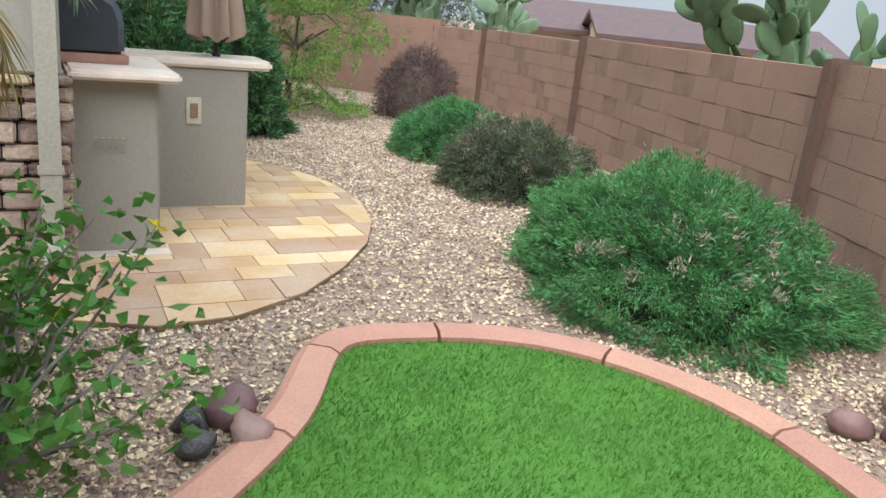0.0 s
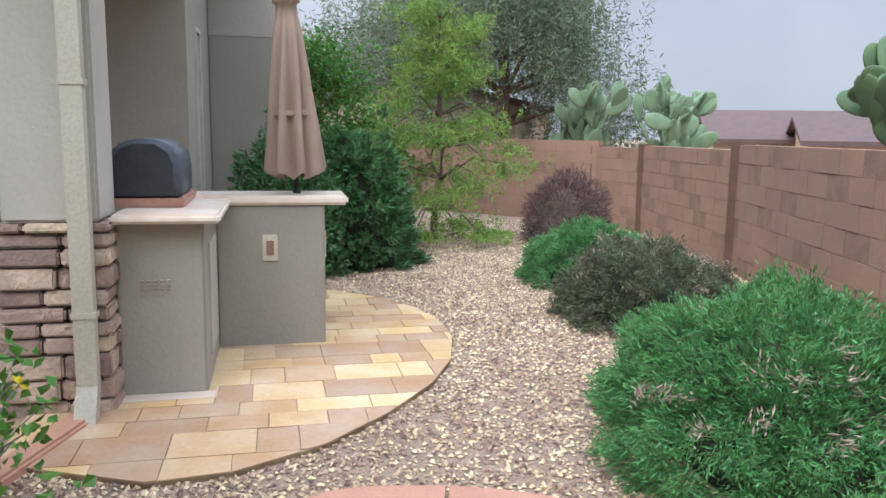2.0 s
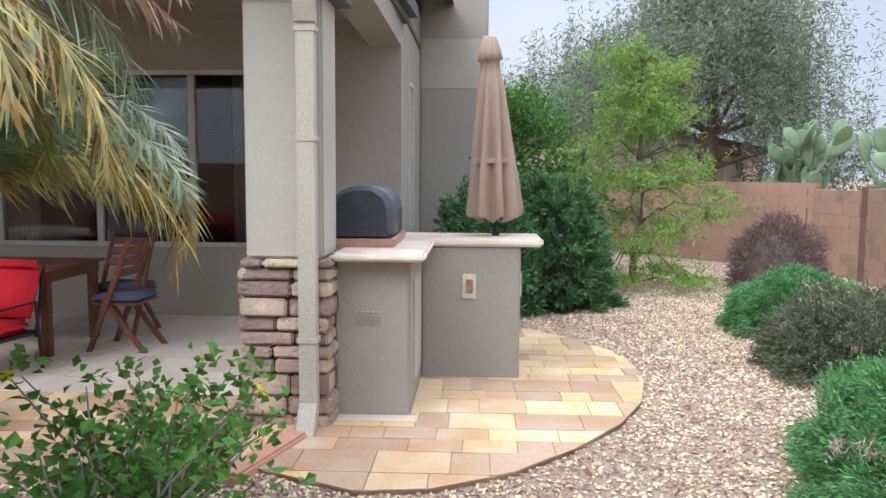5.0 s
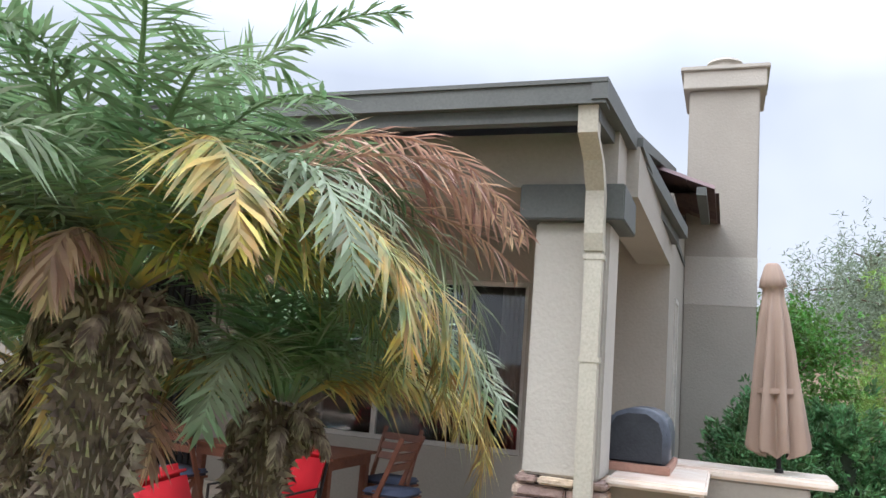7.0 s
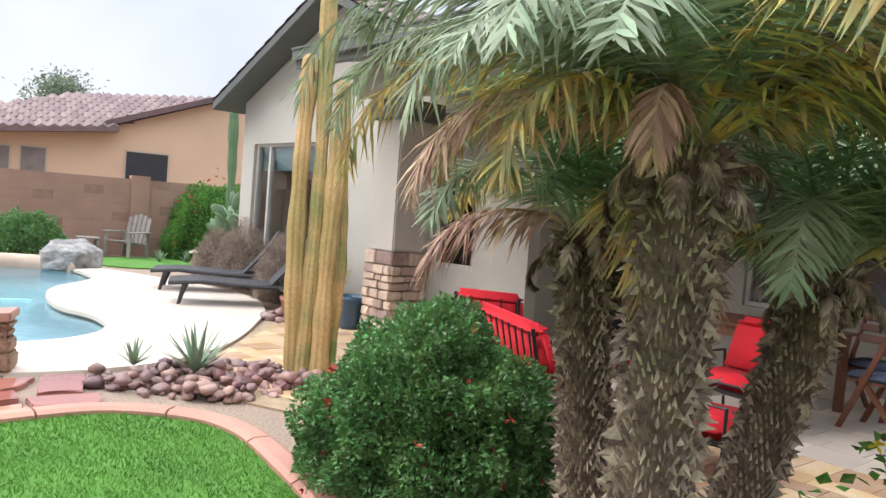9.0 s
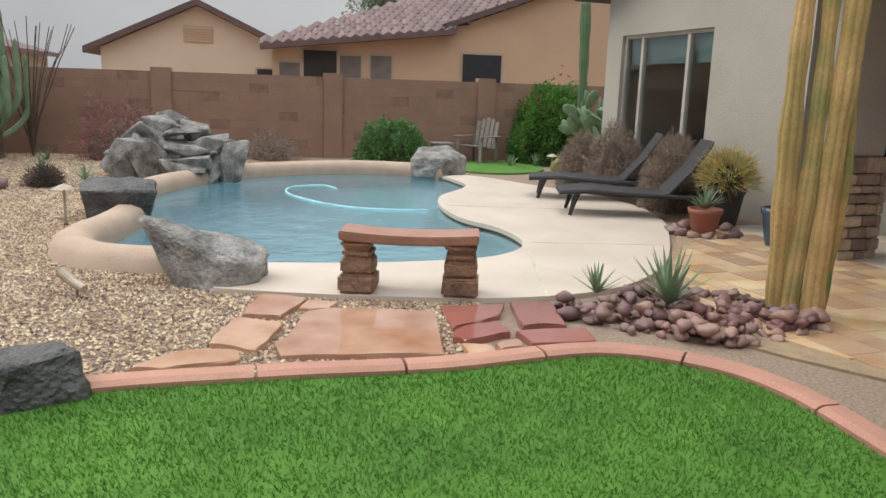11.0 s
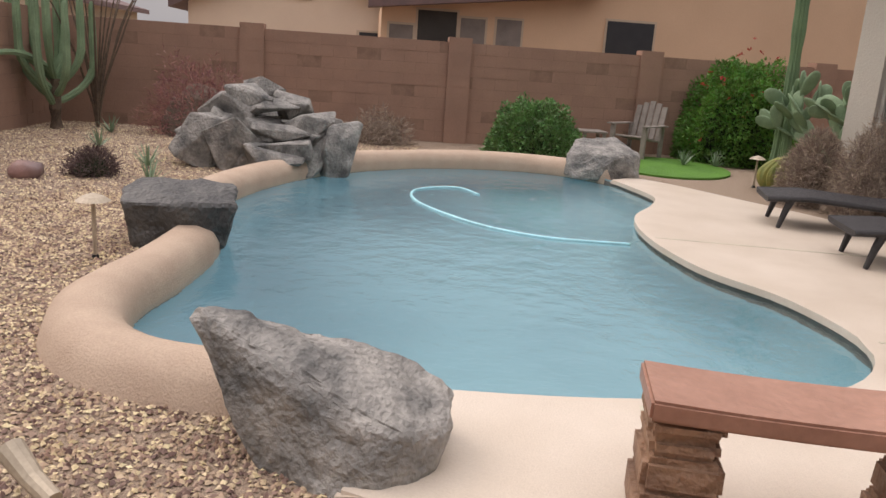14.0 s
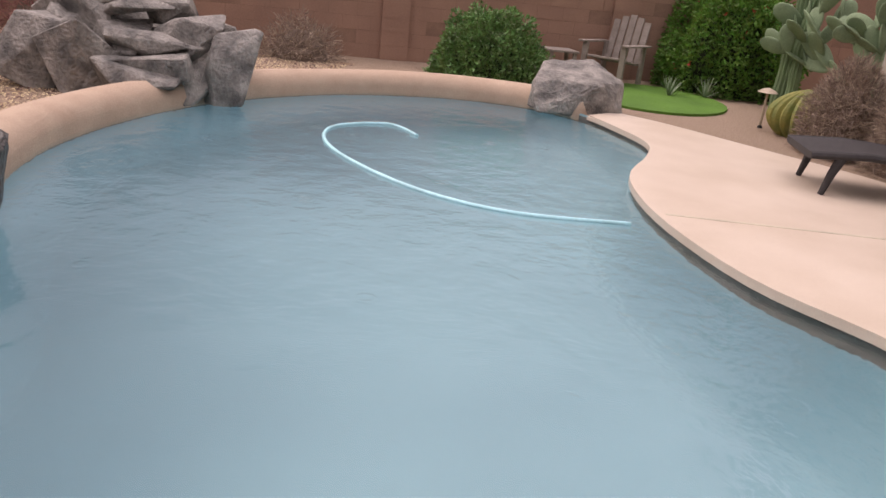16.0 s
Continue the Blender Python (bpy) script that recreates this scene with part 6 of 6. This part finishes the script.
def columnar(at, stems, label, material, ribs=8, sub=""):
    root = thing("columnar_cactus", (*at, 0), 0, label, "cactus")
    rnd = random.Random(round(at[0] * 10))
    for (x, y, h, r, lean, m) in stems:
        bm = bmesh.new()
        steps = [*np.linspace(0, 0.97, 40), 0.98, 0.99, 0.996, 1.0]
        ribbed(bm, [(x + lean * t + 0.025 * math.sin(5 * t + x * 9), y + 0.025 * math.sin(4 * t + y * 30), h * t) for t in steps], [r * (0.92 + 0.1 * math.sin(9 * t + x * 40) + 0.07 * math.sin(31 * t + x * 20)) * (1 if t < 0.975 else math.sqrt(max(0.04, 1 - ((t - 0.975) / 0.0255) ** 2))) for t in steps], ribs)
        part("stem", bm, M[m], root)
    return root
columnar((-5.92, -0.03), [(-0.04, -0.13, 2.75, 0.075, 0.0, "cork"), (0.0, -0.02, 3.5, 0.065, -0.02, "saguaro"), (0.04, 0.13, 2.55, 0.078, 0.02, "cork"), (-0.08, 0.2, 2.0, 0.055, 0.03, "saguaro")], "tall columnar cactus, green with corky yellow-brown stems", "saguaro")
columnar((-16.2, -1.55), [(0, 0, 3.3, 0.1, 0.03, "cactus"), (0.2, 0.1, 1.5, 0.08, 0.1, "cactus"), (-0.18, 0.12, 1.2, 0.08, -0.1, "cactus")], "slim green columnar cactus by the house corner", "cactus", 10)

def paddle_cactus(at, rows, label, seed, size=0.2, skin="cactus"):
    """A prickly pear: flat oval pads growing from one another."""
    rng = np.random.default_rng(seed)
    root = thing("prickly_pear", at, 0, label, "cactus")
    pads = [(np.zeros(3), np.array([0, 0, 1.0]))]
    count = 0
    while pads and count < rows:
        p, d = pads.pop(0)
        s = size * rng.uniform(0.8, 1.2)
        z = Vector(d); x = z.cross(Vector((rng.normal(), rng.normal(), 0.2))).normalized(); y = z.cross(x)
        m = Matrix((x, y, z)).transposed().to_4x4()
        bm = bmesh.new()
        bmesh.ops.create_uvsphere(bm, u_segments=14, v_segments=9, radius=1)
        for v in bm.verts:
            k = 0.72 + 0.28 * (v.co.z + 1) / 2
            v.co = Vector((v.co.x * s * 0.62 * k, v.co.y * s * 0.13, (v.co.z + 0.95) * s))
        bmesh.ops.transform(bm, matrix=Matrix.Translation(p) @ m, verts=bm.verts)
        part("pad", bm, M[skin], root, smooth=True)
        count += 1
        for _ in range(rng.integers(1, 4)):
            nd = d + rng.normal(0, 0.5, 3); nd[2] = abs(nd[2]) + 0.25; nd /= np.linalg.norm(nd)
            pads.append((p + d * s * rng.uniform(1.4, 1.85) + np.array(x) * s * rng.uniform(-0.4, 0.4), nd))
    return root
paddle_cactus((2.95, 9.0, 0), 44, "tall prickly pear beyond the block wall", 5, 0.25)
paddle_cactus((3.75, 8.6, 0), 40, "tall prickly pear beyond the block wall", 6, 0.25)
paddle_cactus((-0.2, 18.5, 0), 60, "clump of pale prickly pear beyond the wall", 8, 0.3, "palecactus")
paddle_cactus((0.55, 18.9, 0), 60, "clump of pale prickly pear beyond the wall", 9, 0.3, "palecactus")
paddle_cactus((-14.9, -0.7, 0), 34, "grey-green prickly pear by the house corner", 10, 0.18, "palecactus")
paddle_cactus((-15.6, -0.9, 0), 34, "grey-green prickly pear by the house corner", 12, 0.18, "palecactus")

def barrel_cactus():
    bm = bmesh.new()
    n = 14
    ribbed(bm, [(0, 0, 0.5 * t) for t in np.linspace(0, 1, n)], [0.34 * max(0.08, math.sin(math.pi * (0.14 + 0.86 * t)) ** 0.6) for t in np.linspace(0, 1, n)], 18, 0.25)
    ob = part("barrel_cactus", bm, M["barrel"]); ob.matrix_basis = pose(-14.3, -1.65, 0)
    tagged(ob, "round golden barrel cactus in the gravel", "cactus")
barrel_cactus()

def rosette(at, n, L, w, material, label, name="agave", seed=1, category="agave"):
    rng = np.random.default_rng(seed)
    root = thing(name, at, 0, label, category, "small succulents")
    for k in range(n):
        a = k * 2.399; lift = rng.uniform(0.35, 1.4)
        V, F = [], []
        for i in range(6):
            t = i / 5
            c = np.array([math.cos(a) * math.cos(lift) * L * t, math.sin(a) * math.cos(lift) * L * t, math.sin(lift) * L * t + 0.02])
            s = np.array([-math.sin(a), math.cos(a), 0]) * w * (1 - t) ** 0.7
            V.extend([tuple(c - s), tuple(c - np.array([0, 0, w * 0.5 * (1 - t)])), tuple(c + s)])
        for i in range(5):
            b = 3 * i
            F.extend([(b, b + 1, b + 4, b + 3), (b + 1, b + 2, b + 5, b + 4)])
        raw("leaf", V, F, material, root)
    return root
rosette((-5.75, -0.9, 0.08), 26, 0.42, 0.028, M["agave"], "pale green agave among the river rocks", seed=1)
rosette((-5.9, -1.4, 0.08), 18, 0.24, 0.02, M["agave"], "small pale green agave among the river rocks", seed=2)
for k, (x, y) in enumerate(((-9.9, -8.15), (-10.9, -8.9), (-13.3, -11.3), (-11.8, -10.3), (-16.3, -2.9), (-16.6, -2.4), (-9.0, -10.0))):
    rosette((x, y, 0), 18, 0.3, 0.016, M["agave"], "small spiky yucca tuft in the gravel", "yucca", 10 + k, "yucca")

def ocotillo(at, n, h, seed, label):
    rng = np.random.default_rng(seed)
    root = thing("ocotillo", (*at, 0), 0, label, "desert shrub")
    for k in range(n):
        a, sp = rng.uniform(0, 6.28), rng.uniform(0.2, 1.0)
        bm = bmesh.new()
        tube(bm, [(math.cos(a) * sp * t ** 1.4, math.sin(a) * sp * t ** 1.4, h * rng.uniform(0.96, 1.04) * t) for t in np.linspace(0, 1, 8)], [0.02 - 0.013 * t for t in np.linspace(0, 1, 8)], 6)
        part("cane", bm, M["bark"], root)
    return root
ocotillo((-13.8, -11.95), 16, 2.5, 61, "tall bare-caned ocotillo by the wall")

def candelabra_cactus():
    """Arms that curve out and up from one woody foot."""
    root = thing("candelabra_cactus", (-13.2, -12.2, 0), 12, "branching pale green candelabra cactus on a woody foot by the wall", "cactus")
    bm = bmesh.new(); tube(bm, [(0, 0, 0), (0.02, 0, 0.3), (0.0, 0.02, 0.75)], [0.11, 0.09, 0.07], 10)
    part("foot", bm, M["bark"], root)
    rnd = random.Random(17)
    for k in range(11):
        a, z0, reach, rise = k * 2.399, 0.35 + 0.05 * k, rnd.uniform(0.2, 0.6), rnd.uniform(1.3, 2.1)
        steps = [*np.linspace(0, 0.95, 16), 0.98, 1.0]
        bm = bmesh.new()
        ribbed(bm, [(math.cos(a) * reach * math.sin(min(1, 2 * t) * 1.57), math.sin(a) * reach * math.sin(min(1, 2 * t) * 1.57), z0 + rise * t ** 1.3) for t in steps], [0.05 * (0.8 + 0.25 * math.sin(math.pi * t) + 0.06 * math.sin(19 * t)) * (1 if t < 0.96 else 0.7 if t < 0.99 else 0.15) for t in steps], 6, 0.3)
        part("arm", bm, M["palecactus"], root)
    bm = bmesh.new()
    ribbed(bm, [(0.75 * t + 0.2 * t * t, -0.45 * t, 0.8 + 0.7 * t * (1.35 - t)) for t in np.linspace(0, 1, 14)], [0.055 * (1 - 0.4 * t) for t in np.linspace(0, 1, 14)], 6, 0.3)
    part("arm", bm, M["palecactus"], root, "drooping arm")
candelabra_cactus()

# ---- pots, lamps, hose ----
def pot(at, r, h, material, label):
    root = thing("plant_pot", at, 0, label, "plant pot")
    bm = bmesh.new()
    prof = [(0.62, 0), (0.75, 0.3), (0.92, 0.8), (1.0, 0.85), (1.02, 1.0), (0.92, 1.0), (0.88, 0.85)]
    rings = [[bm.verts.new((r * k * math.cos(a), r * k * math.sin(a), h * z)) for a in np.linspace(0, 2 * math.pi, 24, endpoint=False)] for k, z in prof]
    for a, b in zip(rings, rings[1:]):
        for i in range(24):
            bm.faces.new((a[i], a[(i + 1) % 24], b[(i + 1) % 24], b[i]))
    bm.faces.new(rings[0][::-1]); bm.faces.new(rings[-1])
    part("vessel", bm, material, root, smooth=True)
    return root
pot((-9.3, -0.12, 0), 0.19, 0.3, M["terracotta"], "terracotta pot with a grey-green succulent")
rosette((-9.3, -0.12, 0.28), 40, 0.26, 0.022, M["agave"], "grey-green succulent filling a terracotta pot", "succulent", 70, "succulent")
pot((-9.9, 0.2, 0), 0.22, 0.5, M["wicker"], "dark tall pot with orange-tipped grass")
bush("potted_grass", (-9.9, 0.2), (0.25, 0.25, 0.35), 1500, M["palmyellow"], (0.2, 0.01), "orange-green grassy plant in a dark pot", "plant", seed=71, lift=0.5, spread=0.5)
pot((-8.75, 0.55, 0), 0.2, 0.42, M["bluepot"], "blue glazed pot beside the column")

def path_lamp(at, h=0.44):
    root = thing("path_lamp", at, 0, "bronze path light with a mushroom shade in the gravel", "garden lamp", "path lamps")
    bm = bmesh.new(); tube(bm, [(0, 0, 0), (0, 0, h - 0.03)], 0.014, 10); part("post", bm, M["lampmetal"], root)
    bm = bmesh.new(); tube(bm, [(0, 0, h - 0.05), (0, 0, h - 0.02), (0, 0, h)], [0.11, 0.07, 0.015], 18); part("shade", bm, M["lampmetal"], root)
    bm = bmesh.new(); tube(bm, [(0, 0, 0), (0, 0, 0.03)], [0.03, 0.02], 10); part("stake_collar", bm, M["black"], root)
    return root
l0 = path_lamp((-7.48, -6.8, 0))
copy_thing(l0, pose(-14.6, -2.0, 0))
def spot_lamp():
    root = thing("garden_spotlight", (-5.05, -5.0, 0), 0, "small tan garden spotlight tilted in the gravel", "garden lamp")
    bm = bmesh.new(); tube(bm, [(0, 0, 0), (0, 0, 0.08)], 0.012, 8); part("stake", bm, M["lampmetal"], root)
    bm = bmesh.new(); tube(bm, [(0.03, 0.08, 0.08), (0, -0.02, 0.11), (-0.04, -0.14, 0.17)], [0.03, 0.035, 0.045], 12); part("housing", bm, M["lampmetal"], root)
spot_lamp()

def hose():
    bm = bmesh.new()
    pts = spline([(-11.75, -5.2), (-12.05, -5.55), (-11.6, -5.9), (-10.9, -5.65), (-10.2, -4.9), (-9.95, -4.2), (-10.1, -3.45)], 10, closed=False)
    tube(bm, [(x, y, -0.03) for x, y in pts], 0.016, 8)
    ob = part("pool_hose", bm, M["hose"], smooth=True)
    tagged(ob, "white pool cleaner hose floating on the water", "hose")
hose()

def far_turf():
    bm = bmesh.new()
    prism(bm, ccw([(-15.9 + 1.25 * math.cos(a), -3.15 + 0.95 * math.sin(a)) for a in np.linspace(0, 2 * math.pi, 28, endpoint=False)]), -0.01, 0.03)
    tagged(part("turf_patch", bm, M["turf"]), "small oval of artificial turf by the wall", "lawn", kind="structure")
far_turf()

# ---- neighbouring houses ----
def neighbour():
    """Peach house beyond the pool wall; x runs along the wall, y away from the yard."""
    root = thing("neighbour_house", (*B0, 0), math.degrees(math.atan2(DW.y, DW.x)), "peach stucco single-storey house with a brown tiled roof", "house", "neighbouring houses")
    y0 = 4.0
    bm = bmesh.new()
    for y in (y0, y0 + 12):
        for x, z in ((-1.3, 0), (14, 0), (14, 4.2), (9.5, 5.4), (3.3, 3.1), (-1.3, 2.5)):
            bm.verts.new((x, y, z))
    bm.verts.ensure_lookup_table(); q = bm.verts
    bm.faces.new([q[i] for i in range(6)]); bm.faces.new([q[11 - i] for i in range(6)])
    for i in range(6):
        j = (i + 1) % 6
        bm.faces.new((q[i], q[i + 6], q[j + 6], q[j]))
    bmesh.ops.recalc_face_normals(bm, faces=bm.faces)
    part("wall", bm, M["peach"], root)
    def roof_strip(p0, p1, rows, name="roof"):
        # overlapping tile courses climbing away from the eave
        bm = bmesh.new()
        (x0, z0), (x1, z1) = p0, p1
        for r in range(rows):
            ya, yb = y0 - 0.45 + r * 0.42, y0 + r * 0.42
            za = 0.17 * r
            n = int((x1 - x0) / 0.28)
            for i in range(n):
                xa, xb = x0 + (x1 - x0) * i / n + 0.46 * r, x0 + (x1 - x0) * (i + 1) / n + 0.46 * r
                ka, kb = z0 + (z1 - z0) * i / n + za, z0 + (z1 - z0) * (i + 1) / n + za
                vs = [bm.verts.new(p) for p in ((xa, ya, ka + 0.02), ((xa + xb) / 2, ya, (ka + kb) / 2 + 0.1), (xb, ya, kb + 0.02), (xa, yb + 0.05, ka + 0.19), ((xa + xb) / 2, yb + 0.05, (ka + kb) / 2 + 0.27), (xb, yb + 0.05, kb + 0.19))]
                for f in ((0, 1, 4, 3), (1, 2, 5, 4), (0, 2, 1)):
                    bm.faces.new([vs[k] for k in f])
        part(name, bm, M["tile"], root)["kind"] = "stuff"
    roof_strip((-1.6, 2.5), (3.5, 3.08), 10)
    bm = bmesh.new()
    for (xa, za), (xb, zb) in (((3.2, 3.1), (9.5, 5.42)), ((9.5, 5.42), (14.2, 4.2))):
        vs = [bm.verts.new(p) for y in (y0 - 0.3, y0 + 12.3) for p in ((xa, y, za), (xa, y, za + 0.16), (xb, y, zb + 0.16), (xb, y, zb))]
        for f in ((0, 1, 2, 3), (7, 6, 5, 4), (1, 5, 6, 2), (0, 3, 7, 4)):
            bm.faces.new([vs[k] for k in f])
    bmesh.ops.recalc_face_normals(bm, faces=bm.faces)
    part("verge_roof", bm, M["tile"], root)
    bm = bmesh.new()
    vs = [bm.verts.new((x, y, z + dz)) for x, z in ((-1.6, 2.4), (3.5, 2.98)) for y, dz in ((y0 - 0.46, 0), (y0 + 0.1, 0), (y0 + 0.1, 0.22), (y0 - 0.46, 0.13))]
    for f in ((0, 1, 2, 3), (7, 6, 5, 4), (0, 4, 5, 1), (1, 5, 6, 2), (2, 6, 7, 3), (3, 7, 4, 0)):
        bm.faces.new([vs[i] for i in f])
    bmesh.ops.recalc_face_normals(bm, faces=bm.faces)
    part("eave_board", bm, M["tile"], root)
    for x0, x1, z0, z1, m in ((3.78, 4.87, 1.7, 2.5, "screen"), (1.26, 1.82, 1.6, 2.36, "curtain"), (0.45, 1.0, 1.6, 2.33, "curtain"), (-1.12, -0.6, 1.6, 2.1, "curtain"), (-0.5, 0.36, 1.0, 2.44, "room")):
        w = part("window", boxes((x0 - 0.05, x1 + 0.05, y0 - 0.03, y0 - 0.004, z0 - 0.05, z1 + 0.05)), M["beige"], root)
        part("pane", boxes((x0, x1, y0 - 0.045, y0 - 0.032, z0, z1)), M[m], w)
neighbour()
def gable_house(at, rz, w, wall_z, peak_z, depth, material, label, vent=True):
    root = thing("neighbour_house", at, rz, label, "house", "neighbouring houses")
    bm = bmesh.new()
    for y in (0, depth):
        for x, z in ((-w, 0), (w, 0), (w, wall_z), (0, peak_z), (-w, wall_z)):
            bm.verts.new((x, y, z))
    bm.verts.ensure_lookup_table(); q = bm.verts
    bm.faces.new([q[i] for i in range(5)]); bm.faces.new([q[9 - i] for i in range(5)])
    for i in range(5):
        bm.faces.new((q[i], q[i + 5], q[(i + 1) % 5 + 5], q[(i + 1) % 5]))
    bmesh.ops.recalc_face_normals(bm, faces=bm.faces)
    part("wall", bm, material, root)
    k = (peak_z - wall_z) / w
    for s in (-1, 1):
        bm = bmesh.new()
        vs = [bm.verts.new(p) for y in (-0.35, depth + 0.35) for p in ((0, y, peak_z + 0.01), (0, y, peak_z + 0.2), (s * (w + 0.45), y, wall_z - 0.45 * k + 0.2), (s * (w + 0.45), y, wall_z - 0.45 * k + 0.01))]
        for f in ((0, 1, 2, 3), (7, 6, 5, 4), (1, 5, 6, 2), (2, 6, 7, 3), (0, 3, 7, 4)):
            bm.faces.new([vs[i] for i in f])
        bmesh.ops.recalc_face_normals(bm, faces=bm.faces)
        part("roof", bm, M["tile"], root)
    if vent:
        v = part("vent", boxes((-0.45, 0.45, -0.03, -0.003, wall_z + 0.25, wall_z + 0.75)), M["beige"], root)
        for i in range(6):
            part("louvre", boxes((-0.42, 0.42, -0.06, -0.03, wall_z + 0.28 + i * 0.075, wall_z + 0.32 + i * 0.075)), M["peach"], v)
    return root
ANG = math.degrees(math.atan2(DW.y, DW.x))
def along(x, y):
    p = B0 + DW * x + Vector((-DW.y, DW.x)) * y
    return (p.x, p.y, 0)
tan_house = gable_house(along(-3.6, 9.0), ANG, 2.9, 2.5, 3.85, 10, M["cream"], "tan stucco house with a low brown gable roof")
part("window", boxes((1.7, 2.6, -0.03, -0.004, 1.45, 2.05)), M["beige"], tan_house)
part("window", boxes((1.78, 2.52, -0.045, -0.032, 1.5, 2.0)), M["screen"], tan_house)
gable_house(along(-17, 14.0), ANG, 5.0, 2.6, 3.9, 10, M["beige"], "beige stucco house with a brown tiled roof")
gable_house((2.2, 44.0, 0), -86, 4.5, 1.4, 2.75, 9, M["beige"], "beige stucco house with a brown tiled roof beyond the side wall", False)
gable_house((6.0, 38.0, 0), -92, 3.6, 1.35, 2.3, 10, M["peach"], "tan stucco house with a red tiled roof beyond the side wall", False)
gable_house((-6.5, 22.0, 0), 0, 3.0, 2.3, 3.0, 6, M["beige"], "pale house behind the trees", False)

# ---- paving ----
PATIO = ccw([(-1.95, 3.15), (-1.25, 3.2), (-0.95, 3.42), (-0.7, 3.82), (-0.57, 4.3), (-0.5, 4.85), (-0.53, 5.35), (-0.68, 5.9), (-0.92, 6.35), (-1.25, 6.72), (-1.65, 6.98), (-2.15, 7.12), (-2.7, 6.9), (-3.2, 5.2), (-2.1, 3.3)])
PORCH = ccw([(-1.75, 3.75), (-2.1, 3.05), (-4.35, 0.75), (-5.0, -0.3), (-5.35, -0.75), (-6.3, -1.0), (-7.3, -0.72), (-9.0, -0.45), (-9.9, 0.3), (-11.5, 3.0), (-3.6, 7.0)])
def pave(name, poly, label, z, inner_stone=None):
    root = tagged(new(name), label, "paving", kind="structure")
    bm = bmesh.new(); prism(bm, poly, -0.02, z - 0.008); part("bed", bm, M["grout"], root)
    rnd = random.Random(7)
    laid, rest = 0, bmesh.new()
    v = -6.0
    while v < 5.0:
        h = rnd.choice((0.2, 0.2, 0.3, 0.4))
        u = -12.0 - rnd.uniform(0, 0.4)
        while u < 2.5:
            w = rnd.choice((0.2, 0.3, 0.4)) if h > 0.25 else rnd.choice((0.2, 0.3, 0.4))
            g = 0.003
            quad = [hxy(u + g, v + g), hxy(u + w - g, v + g), hxy(u + w - g, v + h - g), hxy(u + g, v + h - g)]
            c = clip(quad, poly)
            if len(c) >= 3 and abs(area(c)) > 0.003:
                b2 = bmesh.new() if laid < 420 else rest
                top = z + rnd.uniform(-0.002, 0.002)
                stone = inner_stone if inner_stone and v > 0.6 else M["travertine"]
                prism(b2, c, 0.0, top)
                if laid < 420:
                    part("paver", b2, stone, root)
                laid += 1
            u += w
        v += h
    if len(rest.verts):
        part("pavers", rest, inner_stone or M["travertine"], root)["kind"] = "stuff"
    else:
        rest.free()
pave("side_patio", PATIO, "curved travertine patio round the bar", 0.032)
pave("porch_floor", PORCH, "pale stone paved porch floor", 0.026, M["porchstone"])

# ---- gravel stones lying loose near the path ----
def pebbles():
    rng = np.random.default_rng(12)
    zones = [((-3.5, 2.3), (1.8, 10.0), 75000), ((-9.5, -3.4), (-8.5, -2.2), 95000), ((-3.6, -0.8), (0.2, 3.4), 9000), ((1.0, 2.6), (-2, 3.6), 4000), ((-15.5, -7.0), (-13.0, -7.0), 60000), ((-3.0, 1.8), (10.0, 14.0), 16000)]
    blocked = [POOL, offset(LAWN, 0.2), ccw(PATIO), PORCH, ccw(DECK_OUT + [(-13, -6), (-6.3, -5)])]
    base = np.array([(1, 0, 0), (0, 1, 0), (-1, 0, 0), (0, -1, 0), (0, 0, 1), (0.3, 0.2, -0.6)])
    tri = np.array([(0, 1, 4), (1, 2, 4), (2, 3, 4), (3, 0, 4)])
    V, F, o = [], [], 0
    for (x0, x1), (y0, y1), n in zones:
        pts = np.column_stack([rng.uniform(x0, x1, n), rng.uniform(y0, y1, n)])
        keep = np.ones(n, bool)
        for b in blocked:
            keep &= ~inside_many(pts, b)
        pts = pts[keep]; n = len(pts)
        s = rng.uniform(0.007, 0.018, (n, 1, 1)) * rng.uniform(0.6, 1.2, (n, 1, 3)); s[:, :, 2] *= 0.75
        p = base[None] * s + rng.normal(0, 0.0025, (n, 6, 3))
        a = rng.uniform(0, 6.283, n); c, q = np.cos(a)[:, None], np.sin(a)[:, None]
        x = p[:, :, 0] * c - p[:, :, 1] * q; y = p[:, :, 0] * q + p[:, :, 1] * c
        p = np.stack([x + pts[:, :1], y + pts[:, 1:], p[:, :, 2] + 0.006], 2)
        V.append(p.reshape(-1, 3))
        F.append((tri[None] + (np.arange(n) * 6)[:, None, None]).reshape(-1, 3) + o)
        o += 6 * n
    ob = raw("gravel_stones", np.concatenate(V).tolist(), np.concatenate(F).tolist(), M["pebble"])
    tagged(ob, "loose tan and grey gravel stones", "gravel", kind="stuff")
pebbles()
